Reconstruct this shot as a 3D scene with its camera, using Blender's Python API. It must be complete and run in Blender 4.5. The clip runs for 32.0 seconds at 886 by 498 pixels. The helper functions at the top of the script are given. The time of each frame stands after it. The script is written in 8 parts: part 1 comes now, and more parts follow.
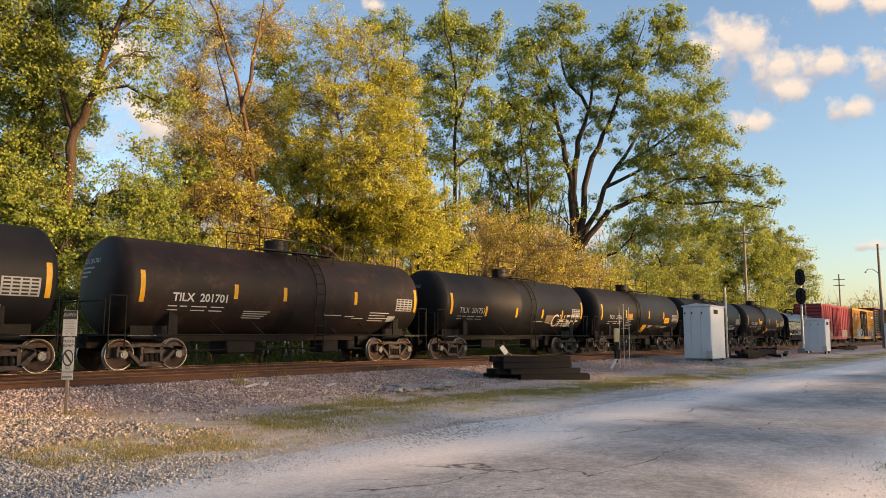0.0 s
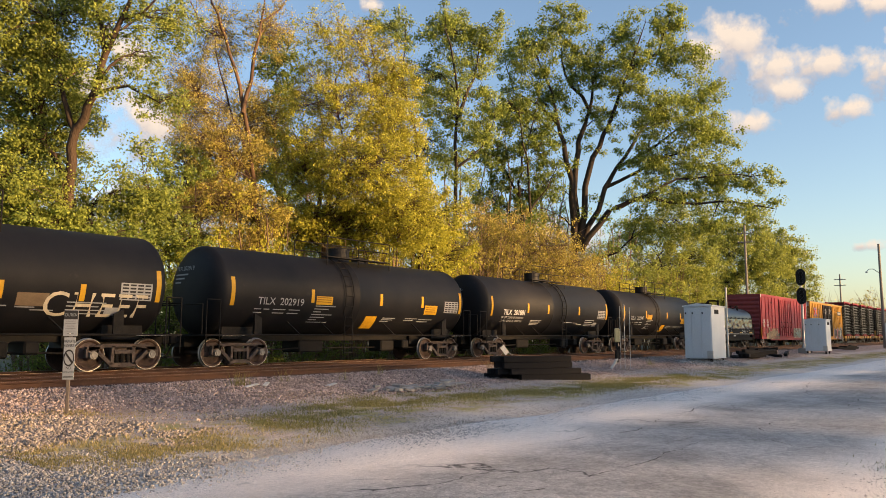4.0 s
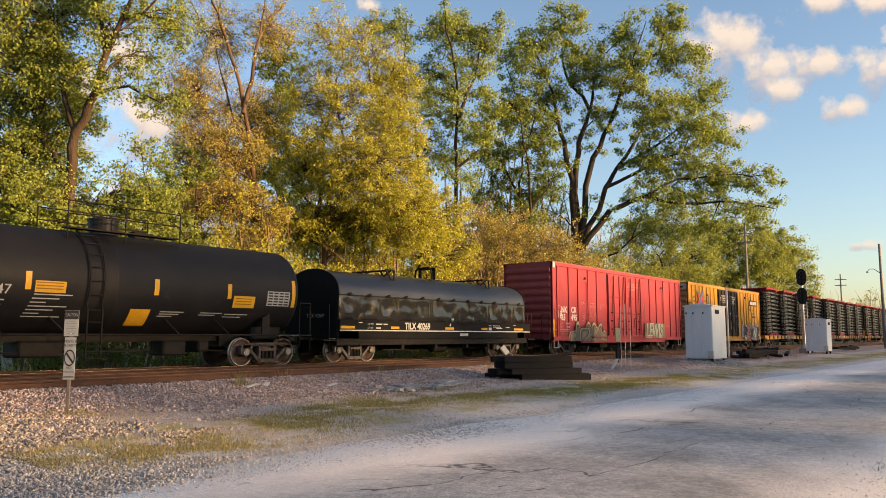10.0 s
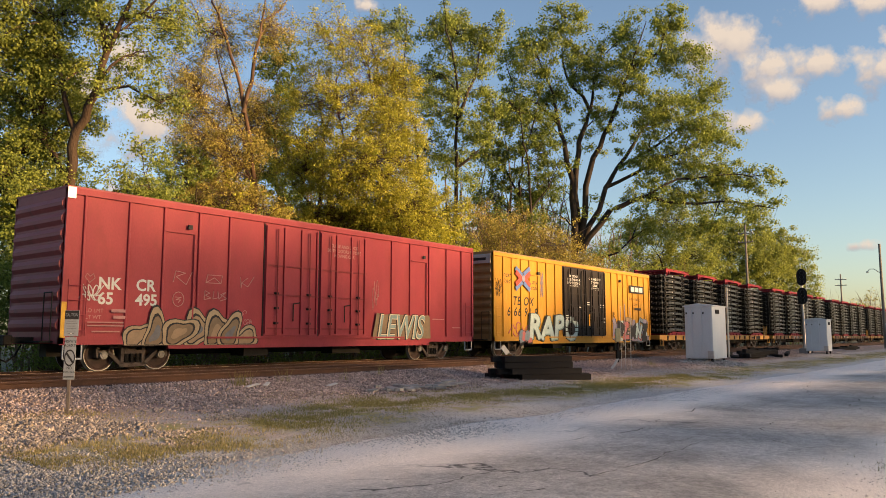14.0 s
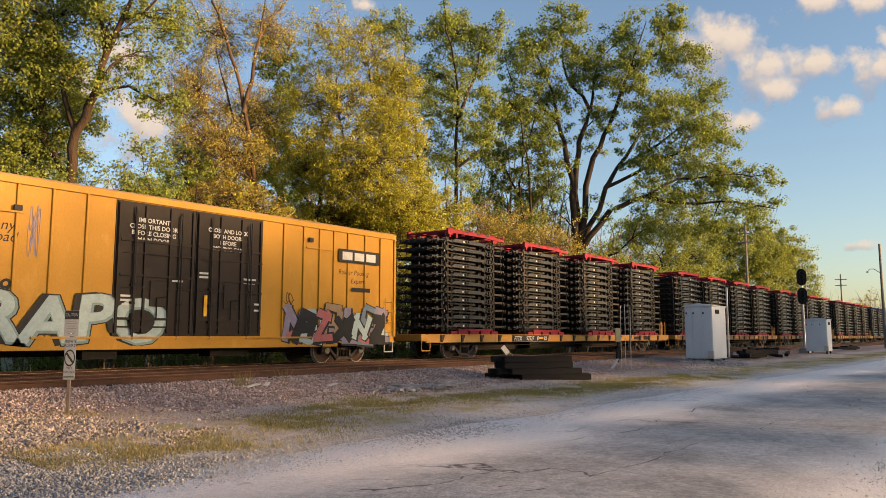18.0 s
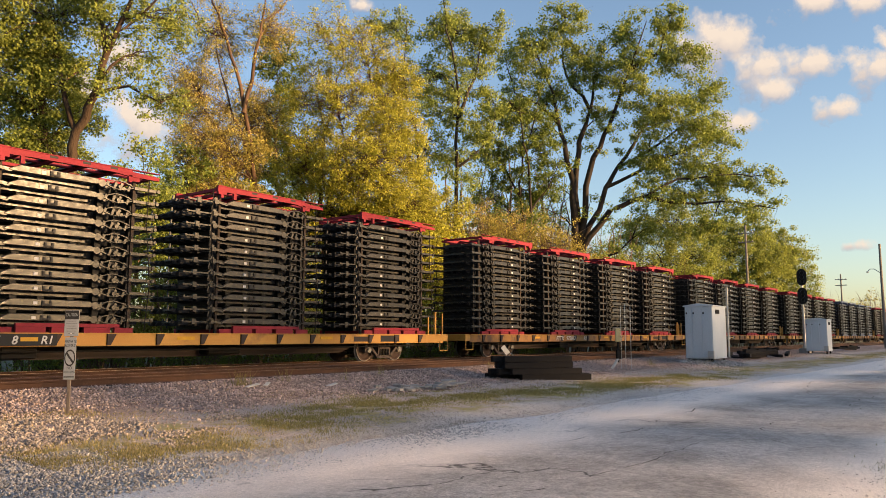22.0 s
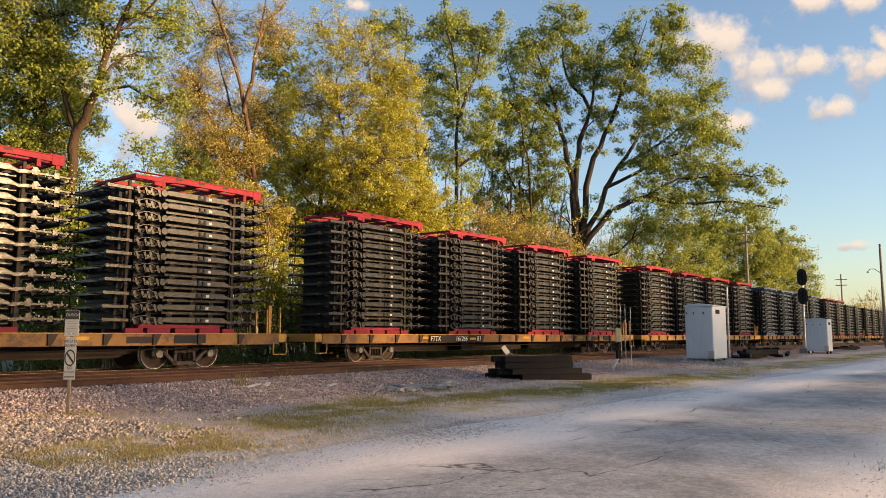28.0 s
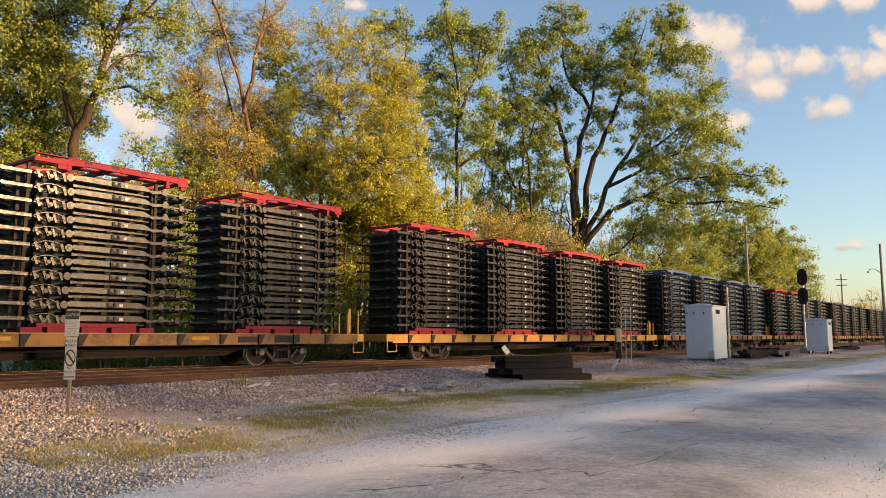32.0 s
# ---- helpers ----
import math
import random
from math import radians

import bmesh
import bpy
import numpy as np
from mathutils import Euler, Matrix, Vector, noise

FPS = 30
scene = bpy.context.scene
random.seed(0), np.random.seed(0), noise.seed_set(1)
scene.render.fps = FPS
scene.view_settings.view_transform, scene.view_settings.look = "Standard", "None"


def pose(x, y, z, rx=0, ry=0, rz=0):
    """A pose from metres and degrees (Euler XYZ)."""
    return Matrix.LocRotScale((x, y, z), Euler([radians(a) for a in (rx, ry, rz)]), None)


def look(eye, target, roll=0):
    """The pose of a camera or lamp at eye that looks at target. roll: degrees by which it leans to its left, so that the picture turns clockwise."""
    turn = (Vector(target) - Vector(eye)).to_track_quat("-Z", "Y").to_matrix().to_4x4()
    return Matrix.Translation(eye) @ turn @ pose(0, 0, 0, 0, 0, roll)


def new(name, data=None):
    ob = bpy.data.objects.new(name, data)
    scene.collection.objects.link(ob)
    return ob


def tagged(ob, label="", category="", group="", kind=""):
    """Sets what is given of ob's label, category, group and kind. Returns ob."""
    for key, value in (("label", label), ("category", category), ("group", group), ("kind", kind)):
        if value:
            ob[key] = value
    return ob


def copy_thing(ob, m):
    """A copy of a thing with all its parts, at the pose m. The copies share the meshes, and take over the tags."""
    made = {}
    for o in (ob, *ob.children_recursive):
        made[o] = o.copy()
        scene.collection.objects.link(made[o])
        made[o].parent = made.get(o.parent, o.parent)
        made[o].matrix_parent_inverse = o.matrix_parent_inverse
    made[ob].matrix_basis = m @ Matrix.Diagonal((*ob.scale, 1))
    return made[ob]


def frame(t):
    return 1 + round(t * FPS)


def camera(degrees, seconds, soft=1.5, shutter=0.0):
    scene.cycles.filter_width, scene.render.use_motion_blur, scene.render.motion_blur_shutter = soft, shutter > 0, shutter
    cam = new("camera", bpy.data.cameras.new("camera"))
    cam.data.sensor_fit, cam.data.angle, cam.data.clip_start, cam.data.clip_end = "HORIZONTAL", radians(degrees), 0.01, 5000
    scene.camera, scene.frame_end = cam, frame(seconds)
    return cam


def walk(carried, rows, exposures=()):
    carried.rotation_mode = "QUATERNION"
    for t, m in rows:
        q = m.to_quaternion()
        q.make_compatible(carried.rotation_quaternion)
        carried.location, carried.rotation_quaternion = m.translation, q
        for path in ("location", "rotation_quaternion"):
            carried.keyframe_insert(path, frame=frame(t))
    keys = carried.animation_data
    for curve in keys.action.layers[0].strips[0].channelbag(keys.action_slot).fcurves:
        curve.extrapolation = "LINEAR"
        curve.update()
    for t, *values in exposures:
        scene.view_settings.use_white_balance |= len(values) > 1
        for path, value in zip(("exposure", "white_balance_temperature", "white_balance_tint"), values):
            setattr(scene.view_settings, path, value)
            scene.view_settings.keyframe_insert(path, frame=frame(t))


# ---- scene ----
# ---- camera ----
EYE = Vector((0.0, 0.0, 1.61))
cam = camera(60.79, 32.0, soft=0.8)


def drift(k):
    """The view turned to the left by k thousandths."""
    return look(EYE, EYE + Vector((78.46 - 0.0613 * k, 60.94 + 0.0790 * k, 11.425)), 0.07)


walk(cam, [(0.0, drift(-1.2)), (5.0, drift(-0.2)), (18.0, drift(0.5)), (32.0, drift(1.1))], exposures=((0.0, 1.50, 6750.0, 15.0), (8.0, 1.49, 6750.0, 15.0), (11.0, 1.44, 6750.0, 15.0), (14.0, 1.24, 6750.0, 15.0), (18.0, 1.27, 6750.0, 15.0), (21.0, 1.40, 6750.0, 15.0), (24.0, 1.46, 6750.0, 15.0), (32.0, 1.46, 6750.0, 15.0)))

# ---- world, sun ----
SUN_TRAVEL = Vector((-0.30, 0.94, -0.165)).normalized()
SUN_UP = math.asin(-SUN_TRAVEL.z)
SUN_TURN = math.atan2(-SUN_TRAVEL.x, -SUN_TRAVEL.y)
world = bpy.data.worlds.new("sky")
scene.world = world
world.use_nodes = True
wn = world.node_tree
sky = wn.nodes.new("ShaderNodeTexSky")
sky.sky_type = "NISHITA"
sky.sun_disc = False
sky.sun_elevation = SUN_UP
sky.sun_rotation = SUN_TURN
sky.air_density, sky.dust_density, sky.ozone_density = 1.0, 1.15, 1.9
wn.nodes["Background"].inputs["Strength"].default_value = 0.108
wn.links.new(sky.outputs[0], wn.nodes["Background"].inputs["Color"])
sun_data = bpy.data.lights.new("sun", "SUN")
sun_data.energy, sun_data.angle, sun_data.color = 5.4, radians(2.0), (1.0, 0.65, 0.31)
sun = new("sun", sun_data)
sun.matrix_world = Matrix.Translation((-20, -60, 30)) @ SUN_TRAVEL.to_track_quat("-Z", "Y").to_matrix().to_4x4()


# ---- materials ----
def nodes_of(name):
    m = bpy.data.materials.new(name)
    m.use_nodes = True
    t = m.node_tree
    return m, t, t.nodes["Principled BSDF"]


def noise_node(t, coord, scale, detail=4.0, rough=0.6):
    n = t.nodes.new("ShaderNodeTexNoise")
    n.inputs["Scale"].default_value, n.inputs["Detail"].default_value, n.inputs["Roughness"].default_value = scale, detail, rough
    t.links.new(coord, n.inputs["Vector"])
    return n.outputs["Fac"]


def ramp(t, fac, lo, hi, a=(0, 0, 0), b=(1, 1, 1)):
    r = t.nodes.new("ShaderNodeValToRGB")
    r.color_ramp.elements[0].position, r.color_ramp.elements[1].position = lo, hi
    r.color_ramp.elements[0].color, r.color_ramp.elements[1].color = (*a, 1), (*b, 1)
    t.links.new(fac, r.inputs[0])
    return r.outputs[0]


def mixed(t, fac, a, b, blend="MIX"):
    n = t.nodes.new("ShaderNodeMix")
    n.data_type, n.blend_type = "RGBA", blend
    for v, i in ((fac, 0), (a, 6), (b, 7)):
        if isinstance(v, (int, float)):
            n.inputs[i].default_value = v
        elif isinstance(v, tuple):
            n.inputs[i].default_value = (*v, 1)
        else:
            t.links.new(v, n.inputs[i])
    return n.outputs[2]


def surface(name, col, alt, scale=2.0, fine=30.0, rough=0.6, metal=0.0, bump=0.15, depth=0.01, dirt=None, dirt_at=(0.55, 0.7),
            stretch=(1, 1, 1), vary=0.0, island=False, spec=0.5):
    """A worn surface: two colours mixed by coarse noise, fine grain, optional dirt patches, fine relief."""
    m, t, b = nodes_of(name)
    tc = t.nodes.new("ShaderNodeTexCoord")
    mp = t.nodes.new("ShaderNodeMapping")
    mp.inputs["Scale"].default_value = stretch
    t.links.new(tc.outputs["Object"], mp.inputs["Vector"])
    co = mp.outputs["Vector"]
    coarse = noise_node(t, co, scale)
    grain = noise_node(t, co, fine, 3.0)
    c = mixed(t, ramp(t, coarse, 0.35, 0.68), col, alt)
    c = mixed(t, 0.3, c, ramp(t, grain, 0.3, 0.75, (0.45, 0.45, 0.45), (1, 1, 1)), "MULTIPLY")
    if dirt:
        c = mixed(t, ramp(t, noise_node(t, co, scale * 2.3, 6.0, 0.7), *dirt_at), c, dirt)
    if vary:
        if island:
            g = t.nodes.new("ShaderNodeNewGeometry").outputs["Random Per Island"]
        else:
            g = t.nodes.new("ShaderNodeObjectInfo").outputs["Random"]
        c = mixed(t, 1.0, c, ramp(t, g, 0.0, 1.0, (1 - vary,) * 3, (1, 1, 1)), "MULTIPLY")
    t.links.new(c, b.inputs["Base Color"])
    b.inputs["Roughness"].default_value, b.inputs["Metallic"].default_value = rough, metal
    b.inputs["Specular IOR Level"].default_value = spec
    if bump:
        bn = t.nodes.new("ShaderNodeBump")
        bn.inputs["Strength"].default_value, bn.inputs["Distance"].default_value = bump, depth
        t.links.new(grain, bn.inputs["Height"])
        t.links.new(bn.outputs[0], b.inputs["Normal"])
    return m


def scuffed(name, col, alt, worn):
    """Glossy paint, rubbed dull and dented in places."""
    m, t, b = nodes_of(name)
    co = t.nodes.new("ShaderNodeTexCoord").outputs["Object"]
    big, small = noise_node(t, co, 1.8, 4, 0.6), noise_node(t, co, 7, 4, 0.65)
    c = mixed(t, ramp(t, big, 0.35, 0.7), col, alt)
    c = mixed(t, ramp(t, small, 0.60, 0.70), c, worn)
    g = t.nodes.new("ShaderNodeObjectInfo").outputs["Random"]
    c = mixed(t, 1.0, c, ramp(t, g, 0.0, 1.0, (0.6, 0.6, 0.6), (1, 1, 1)), "MULTIPLY")
    t.links.new(c, b.inputs["Base Color"])
    r = t.nodes.new("ShaderNodeMapRange")
    r.inputs[1].default_value, r.inputs[2].default_value, r.inputs[3].default_value, r.inputs[4].default_value = 0.35, 0.65, 0.27, 0.46
    t.links.new(small, r.inputs[0])
    t.links.new(r.outputs[0], b.inputs["Roughness"])
    b.inputs["Specular IOR Level"].default_value = 0.36
    bn = t.nodes.new("ShaderNodeBump")
    bn.inputs["Strength"].default_value, bn.inputs["Distance"].default_value = 0.35, 0.02
    t.links.new(big, bn.inputs["Height"])
    t.links.new(bn.outputs[0], b.inputs["Normal"])
    return m


def plain(name, col, rough=0.6, metal=0.0):
    return surface(name, col, tuple(v * 0.8 for v in col), 6.0, 60.0, rough, metal, 0.05, 0.002, spec=0.2)


def leaf_material(name, dark, bright, third):
    """Leaves, each of its own tone, that let some light through."""
    m, t, b = nodes_of(name)
    g = t.nodes.new("ShaderNodeNewGeometry").outputs["Random Per Island"]
    r = t.nodes.new("ShaderNodeValToRGB")
    r.color_ramp.elements[0].color, r.color_ramp.elements[1].color = (*dark, 1), (*bright, 1)
    e = r.color_ramp.elements.new(0.8)
    e.color = (*third, 1)
    t.links.new(g, r.inputs[0])
    t.links.new(r.outputs[0], b.inputs["Base Color"])
    b.inputs["Roughness"].default_value = 0.55
    b.inputs["Specular IOR Level"].default_value = 0.15
    tr = t.nodes.new("ShaderNodeBsdfTranslucent")
    t.links.new(r.outputs[0], tr.inputs["Color"])
    mx = t.nodes.new("ShaderNodeMixShader")
    mx.inputs[0].default_value = 0.48
    t.links.new(b.outputs[0], mx.inputs[1])
    t.links.new(tr.outputs[0], mx.inputs[2])
    t.links.new(mx.outputs[0], t.nodes["Material Output"].inputs["Surface"])
    return m


M_TANK = surface("tank_black_paint", (0.009, 0.009, 0.011), (0.016, 0.015, 0.016), 0.7, 25, 0.55, 0, 0.1, 0.004, (0.032, 0.027, 0.024), (0.62, 0.82), spec=0.16)
M_TANK_RUST = surface("tank_rusty_black", (0.012, 0.010, 0.010), (0.028, 0.017, 0.014), 0.6, 25, 0.6, 0, 0.1, 0.004, (0.06, 0.03, 0.021), (0.52, 0.75), spec=0.2)
M_STEEL = surface("dark_running_gear", (0.007, 0.0065, 0.006), (0.016, 0.013, 0.011), 5, 60, 0.75, 0.0, 0.3, 0.01, (0.035, 0.023, 0.016), (0.6, 0.78), spec=0.2)
M_FRAME = surface("truck_casting", (0.085, 0.073, 0.066), (0.15, 0.13, 0.118), 4, 50, 0.7, 0.1, 0.3, 0.01, (0.035, 0.027, 0.022), spec=0.3)
M_FRAME_RUST = surface("truck_casting_rusty", (0.052, 0.039, 0.034), (0.105, 0.080, 0.070), 4, 50, 0.75, 0.1, 0.3, 0.01, (0.018, 0.013, 0.010), spec=0.3)
M_WHEEL = surface("wheel_steel", (0.032, 0.017, 0.013), (0.06, 0.031, 0.024), 3, 40, 0.65, 0.2, 0.2, 0.01)
M_TREAD = surface("polished_rim", (0.36, 0.345, 0.33), (0.24, 0.225, 0.21), 8, 80, 0.45, 0.7, 0.05, 0.002)
M_YELLOW = plain("reflective_yellow", (0.62, 0.33, 0.02), 0.4)
M_WHITE = plain("stencil_white", (0.55, 0.545, 0.53), 0.6)
M_GREYTXT = plain("stencil_grey", (0.36, 0.36, 0.36), 0.6)
M_RED = surface("boxcar_red", (0.25, 0.026, 0.040), (0.30, 0.040, 0.050), 0.6, 30, 0.55, 0, 0.1, 0.004, (0.20, 0.028, 0.03), (0.5, 0.8), (1, 1, 0.4), spec=0.2)
# The door red again, darkened to paint in shadow lines at the rods.
M_RED_ROD_SHADED = surface("boxcar_red_rods_shaded", (0.17, 0.017, 0.023), (0.21, 0.025, 0.03), 2, 40, 0.6, 0, 0.1, 0.004, spec=0.2)
M_RED_END = surface("boxcar_red_dull", (0.24, 0.034, 0.040), (0.29, 0.05, 0.052), 0.8, 30, 0.65, 0, 0.1, 0.004, (0.14, 0.034, 0.034))
M_GOLD = surface("boxcar_yellow", (0.40, 0.195, 0.012), (0.45, 0.225, 0.018), 0.6, 30, 0.55, 0, 0.1, 0.004, (0.50, 0.27, 0.045), (0.56, 0.8), (1, 1, 0.4), spec=0.25)
M_GOLD_END = surface("boxcar_end_brown", (0.25, 0.135, 0.05), (0.33, 0.185, 0.07), 0.8, 30, 0.7, 0, 0.1, 0.004, (0.12, 0.08, 0.045))
M_DOOR = surface("door_dark_brown", (0.018, 0.014, 0.013), (0.028, 0.022, 0.019), 0.8, 30, 0.6, 0, 0.1, 0.004, (0.055, 0.04, 0.032), (0.6, 0.8), spec=0.15)
M_ROOF = surface("galvanised", (0.42, 0.43, 0.44), (0.33, 0.33, 0.34), 2, 40, 0.45, 0.6, 0.1, 0.004)
M_DECK = surface("flatcar_yellow", (0.42, 0.19, 0.025), (0.48, 0.25, 0.04), 0.5, 30, 0.6, 0, 0.15, 0.005, (0.22, 0.10, 0.03), (0.56, 0.72))
M_DECK_WORN = surface("flatcar_yellow_rusty", (0.30, 0.14, 0.022), (0.20, 0.09, 0.022), 0.8, 30, 0.65, 0, 0.15, 0.005, (0.09, 0.042, 0.02), (0.48, 0.62))
M_SILL = surface("flatcar_sill_rust", (0.018, 0.009, 0.007), (0.034, 0.016, 0.012), 1.2, 30, 0.75, 0, 0.2, 0.006)
# Brown-gold tones show scuffs and also paint in the low sun's gleam.
M_BLACK = scuffed("chassis_black", (0.020, 0.020, 0.021), (0.050, 0.042, 0.030), (0.13, 0.098, 0.060))
M_BLUE_BLACK = scuffed("chassis_blue_black", (0.010, 0.015, 0.030), (0.018, 0.028, 0.055), (0.07, 0.075, 0.085))
M_CRIMSON = surface("chassis_red", (0.23, 0.022, 0.036), (0.19, 0.02, 0.03), 2, 40, 0.7, 0, 0.1, 0.003, spec=0.15)
M_BLUE = surface("chassis_blue", (0.03, 0.06, 0.14), (0.02, 0.04, 0.10), 2, 40, 0.45, 0, 0.1, 0.003)
M_COVER = surface("coil_cover_black", (0.054, 0.050, 0.045), (0.080, 0.073, 0.065), 1, 25, 0.16, 0.8, 0.02, 0.002, spec=0.5)
# Dark slate paint, tinted bluer to hold the sky's reflection in its colour.
M_COVER_TOP = surface("coil_cover_top", (0.020, 0.024, 0.033), (0.014, 0.017, 0.024), 1, 25, 0.37, 0.1, 0.05, 0.004)
M_COVER_END = surface("coil_end_black", (0.005, 0.005, 0.006), (0.010, 0.010, 0.011), 1, 25, 0.7, 0, 0.05, 0.003, spec=0.12)
M_BEARING = surface("bearing_cap", (0.13, 0.125, 0.12), (0.24, 0.23, 0.22), 5, 50, 0.55, 0.3, 0.1, 0.004)
M_RAIL = surface("rail_rust", (0.058, 0.027, 0.016), (0.09, 0.042, 0.023), 1.5, 40, 0.9, 0.1, 0.25, 0.006, (0.10, 0.05, 0.03))
M_RAILTOP = surface("rail_head_worn", (0.46, 0.38, 0.31), (0.36, 0.27, 0.21), 2, 50, 0.4, 0.7, 0.1, 0.003)
M_RAILDULL = surface("rail_head_dull", (0.13, 0.075, 0.05), (0.20, 0.13, 0.09), 2, 50, 0.6, 0.3, 0.1, 0.003)
M_TIE = surface("creosoted_timber", (0.0075, 0.007, 0.008), (0.015, 0.0135, 0.0145), 2, 35, 0.8, 0, 0.4, 0.01, (0.034, 0.029, 0.027), (0.64, 0.85), (0.3, 3, 3), 0.3, spec=0.2)
M_STONE = surface("ballast_stone", (0.36, 0.272, 0.248), (0.72, 0.56, 0.505), 3, 40, 0.9, 0, 0.3, 0.01, vary=0.66, island=True)
M_GRAVEL = surface("grey_gravel", (0.33, 0.315, 0.303), (0.58, 0.55, 0.525), 3, 40, 0.9, 0, 0.3, 0.01, vary=0.55, island=True)
M_PALESTONE = surface("pale_crushed_stone", (0.30, 0.25, 0.215), (0.60, 0.50, 0.42), 3, 40, 0.9, 0, 0.3, 0.01, vary=0.6, island=True)
M_CRACK = surface("crack_filling", (0.05, 0.047, 0.045), (0.11, 0.10, 0.095), 8, 60, 0.95, 0, 0.4, 0.01, spec=0.1)
M_HUT = surface("painted_aluminium", (0.62, 0.65, 0.68), (0.56, 0.59, 0.62), 1.2, 40, 0.5, 0.1, 0.05, 0.002, (0.48, 0.48, 0.46), (0.62, 0.8), (1, 1, 0.3))
M_CONC = surface("concrete", (0.36, 0.34, 0.315), (0.27, 0.255, 0.24), 4, 50, 0.9, 0, 0.3, 0.008, vary=0.2)
M_SIGNAL = plain("signal_black", (0.012, 0.012, 0.013), 0.5)
M_ALU = surface("mast_silver", (0.50, 0.50, 0.49), (0.40, 0.39, 0.38), 3, 40, 0.4, 0.6, 0.05, 0.002)
M_POLE = surface("pole_timber", (0.15, 0.13, 0.115), (0.22, 0.195, 0.175), 2, 30, 0.85, 0, 0.4, 0.01, None, (0, 1), (3, 3, 0.2))
M_POST = surface("steel_post", (0.12, 0.098, 0.085), (0.17, 0.14, 0.12), 4, 60, 0.7, 0.4, 0.2, 0.004)
M_DUNNAGE = surface("weathered_upright", (0.030, 0.022, 0.018), (0.06, 0.046, 0.038), 3, 50, 0.8, 0, 0.2, 0.005, spec=0.2)
# White sign paint, darkened and blued so the plates look shaded.
M_SIGN_SHADED = surface("sign_white_shaded", (0.24, 0.262, 0.295), (0.20, 0.22, 0.25), 3, 50, 0.6, 0, 0.03, 0.001, spec=0.2)
M_CREAMPLATE = plain("cream_enamel", (0.62, 0.50, 0.26), 0.5)
M_INK = plain("ink_black", (0.02, 0.02, 0.022), 0.6)
M_GREYINK = plain("ink_faded", (0.14, 0.14, 0.15), 0.6)
M_SPRAY_W = plain("spray_white", (0.37, 0.47, 0.48), 0.6)
M_SPRAY_G = plain("spray_pale_green", (0.20, 0.29, 0.29), 0.6)
M_SPRAY_P = plain("spray_pink", (0.40, 0.13, 0.13), 0.6)
M_SPRAY_V = plain("spray_lilac", (0.24, 0.21, 0.28), 0.6)
M_SPRAY_T = plain("spray_tan", (0.30, 0.21, 0.13), 0.6)
M_CREAMSPRAY = plain("spray_dull_cream", (0.36, 0.27, 0.17), 0.6)
M_SPRAY_B2 = plain("spray_slate_blue", (0.15, 0.20, 0.25), 0.6)
M_CREAM = plain("spray_cream", (0.62, 0.53, 0.38), 0.6)
M_FADED = plain("faded_tan", (0.20, 0.14, 0.085), 0.6)
M_SPRAY_B = plain("spray_blue", (0.10, 0.16, 0.35), 0.6)
M_SPRAY_R = plain("spray_red", (0.55, 0.07, 0.05), 0.6)
M_PALE = plain("chalk_pink", (0.42, 0.20, 0.19), 0.7)
M_INKBROWN = plain("ink_brown", (0.25, 0.12, 0.02), 0.6)
M_BARK = surface("bark", (0.040, 0.027, 0.019), (0.085, 0.058, 0.040), 1.2, 12, 0.9, 0, 0.9, 0.06, None, (0, 1), (1, 1, 0.25), spec=0.15)
M_BARK_GREY = surface("bark_dark", (0.024, 0.019, 0.016), (0.058, 0.046, 0.037), 1.2, 12, 0.9, 0, 0.9, 0.06, None, (0, 1), (1, 1, 0.25), spec=0.15)
M_BARK_WARM = surface("bark_warm", (0.075, 0.045, 0.028), (0.14, 0.088, 0.056), 1.2, 12, 0.9, 0, 0.9, 0.05, None, (0, 1), (1, 1, 0.25), spec=0.15)
M_TWIG = surface("twig", (0.11, 0.07, 0.042), (0.17, 0.11, 0.065), 2, 20, 0.9, 0, 0.2, 0.01)
M_LEAF_GREEN = leaf_material("leaf_green", (0.125, 0.165, 0.034), (0.37, 0.43, 0.085), (0.25, 0.295, 0.058))
M_LEAF_MID = leaf_material("leaf_mid_green", (0.13, 0.165, 0.034), (0.36, 0.40, 0.08), (0.245, 0.28, 0.054))
M_LEAF_BUSH = leaf_material("leaf_pale_green", (0.155, 0.19, 0.04), (0.41, 0.44, 0.09), (0.28, 0.31, 0.065))
M_LEAF_DEEP = leaf_material("leaf_deep_green", (0.085, 0.125, 0.026), (0.24, 0.29, 0.058), (0.165, 0.205, 0.04))
M_LEAF_GOLD = leaf_material("leaf_golden", (0.22, 0.225, 0.028), (0.56, 0.535, 0.075), (0.40, 0.385, 0.05))
M_LEAF_RUSSET = leaf_material("leaf_russet", (0.23, 0.20, 0.046), (0.53, 0.445, 0.115), (0.40, 0.335, 0.08))
M_GRASS = leaf_material("grass_blade", (0.165, 0.155, 0.055), (0.38, 0.34, 0.14), (0.27, 0.245, 0.095))
M_STRAW = leaf_material("dry_grass", (0.30, 0.25, 0.11), (0.54, 0.45, 0.24), (0.42, 0.35, 0.17))


# ---- mesh helpers ----
def finish(bm, name, material):
    me = bpy.data.meshes.new(name)
    bm.to_mesh(me)
    bm.free()
    me.materials.append(material)
    return me


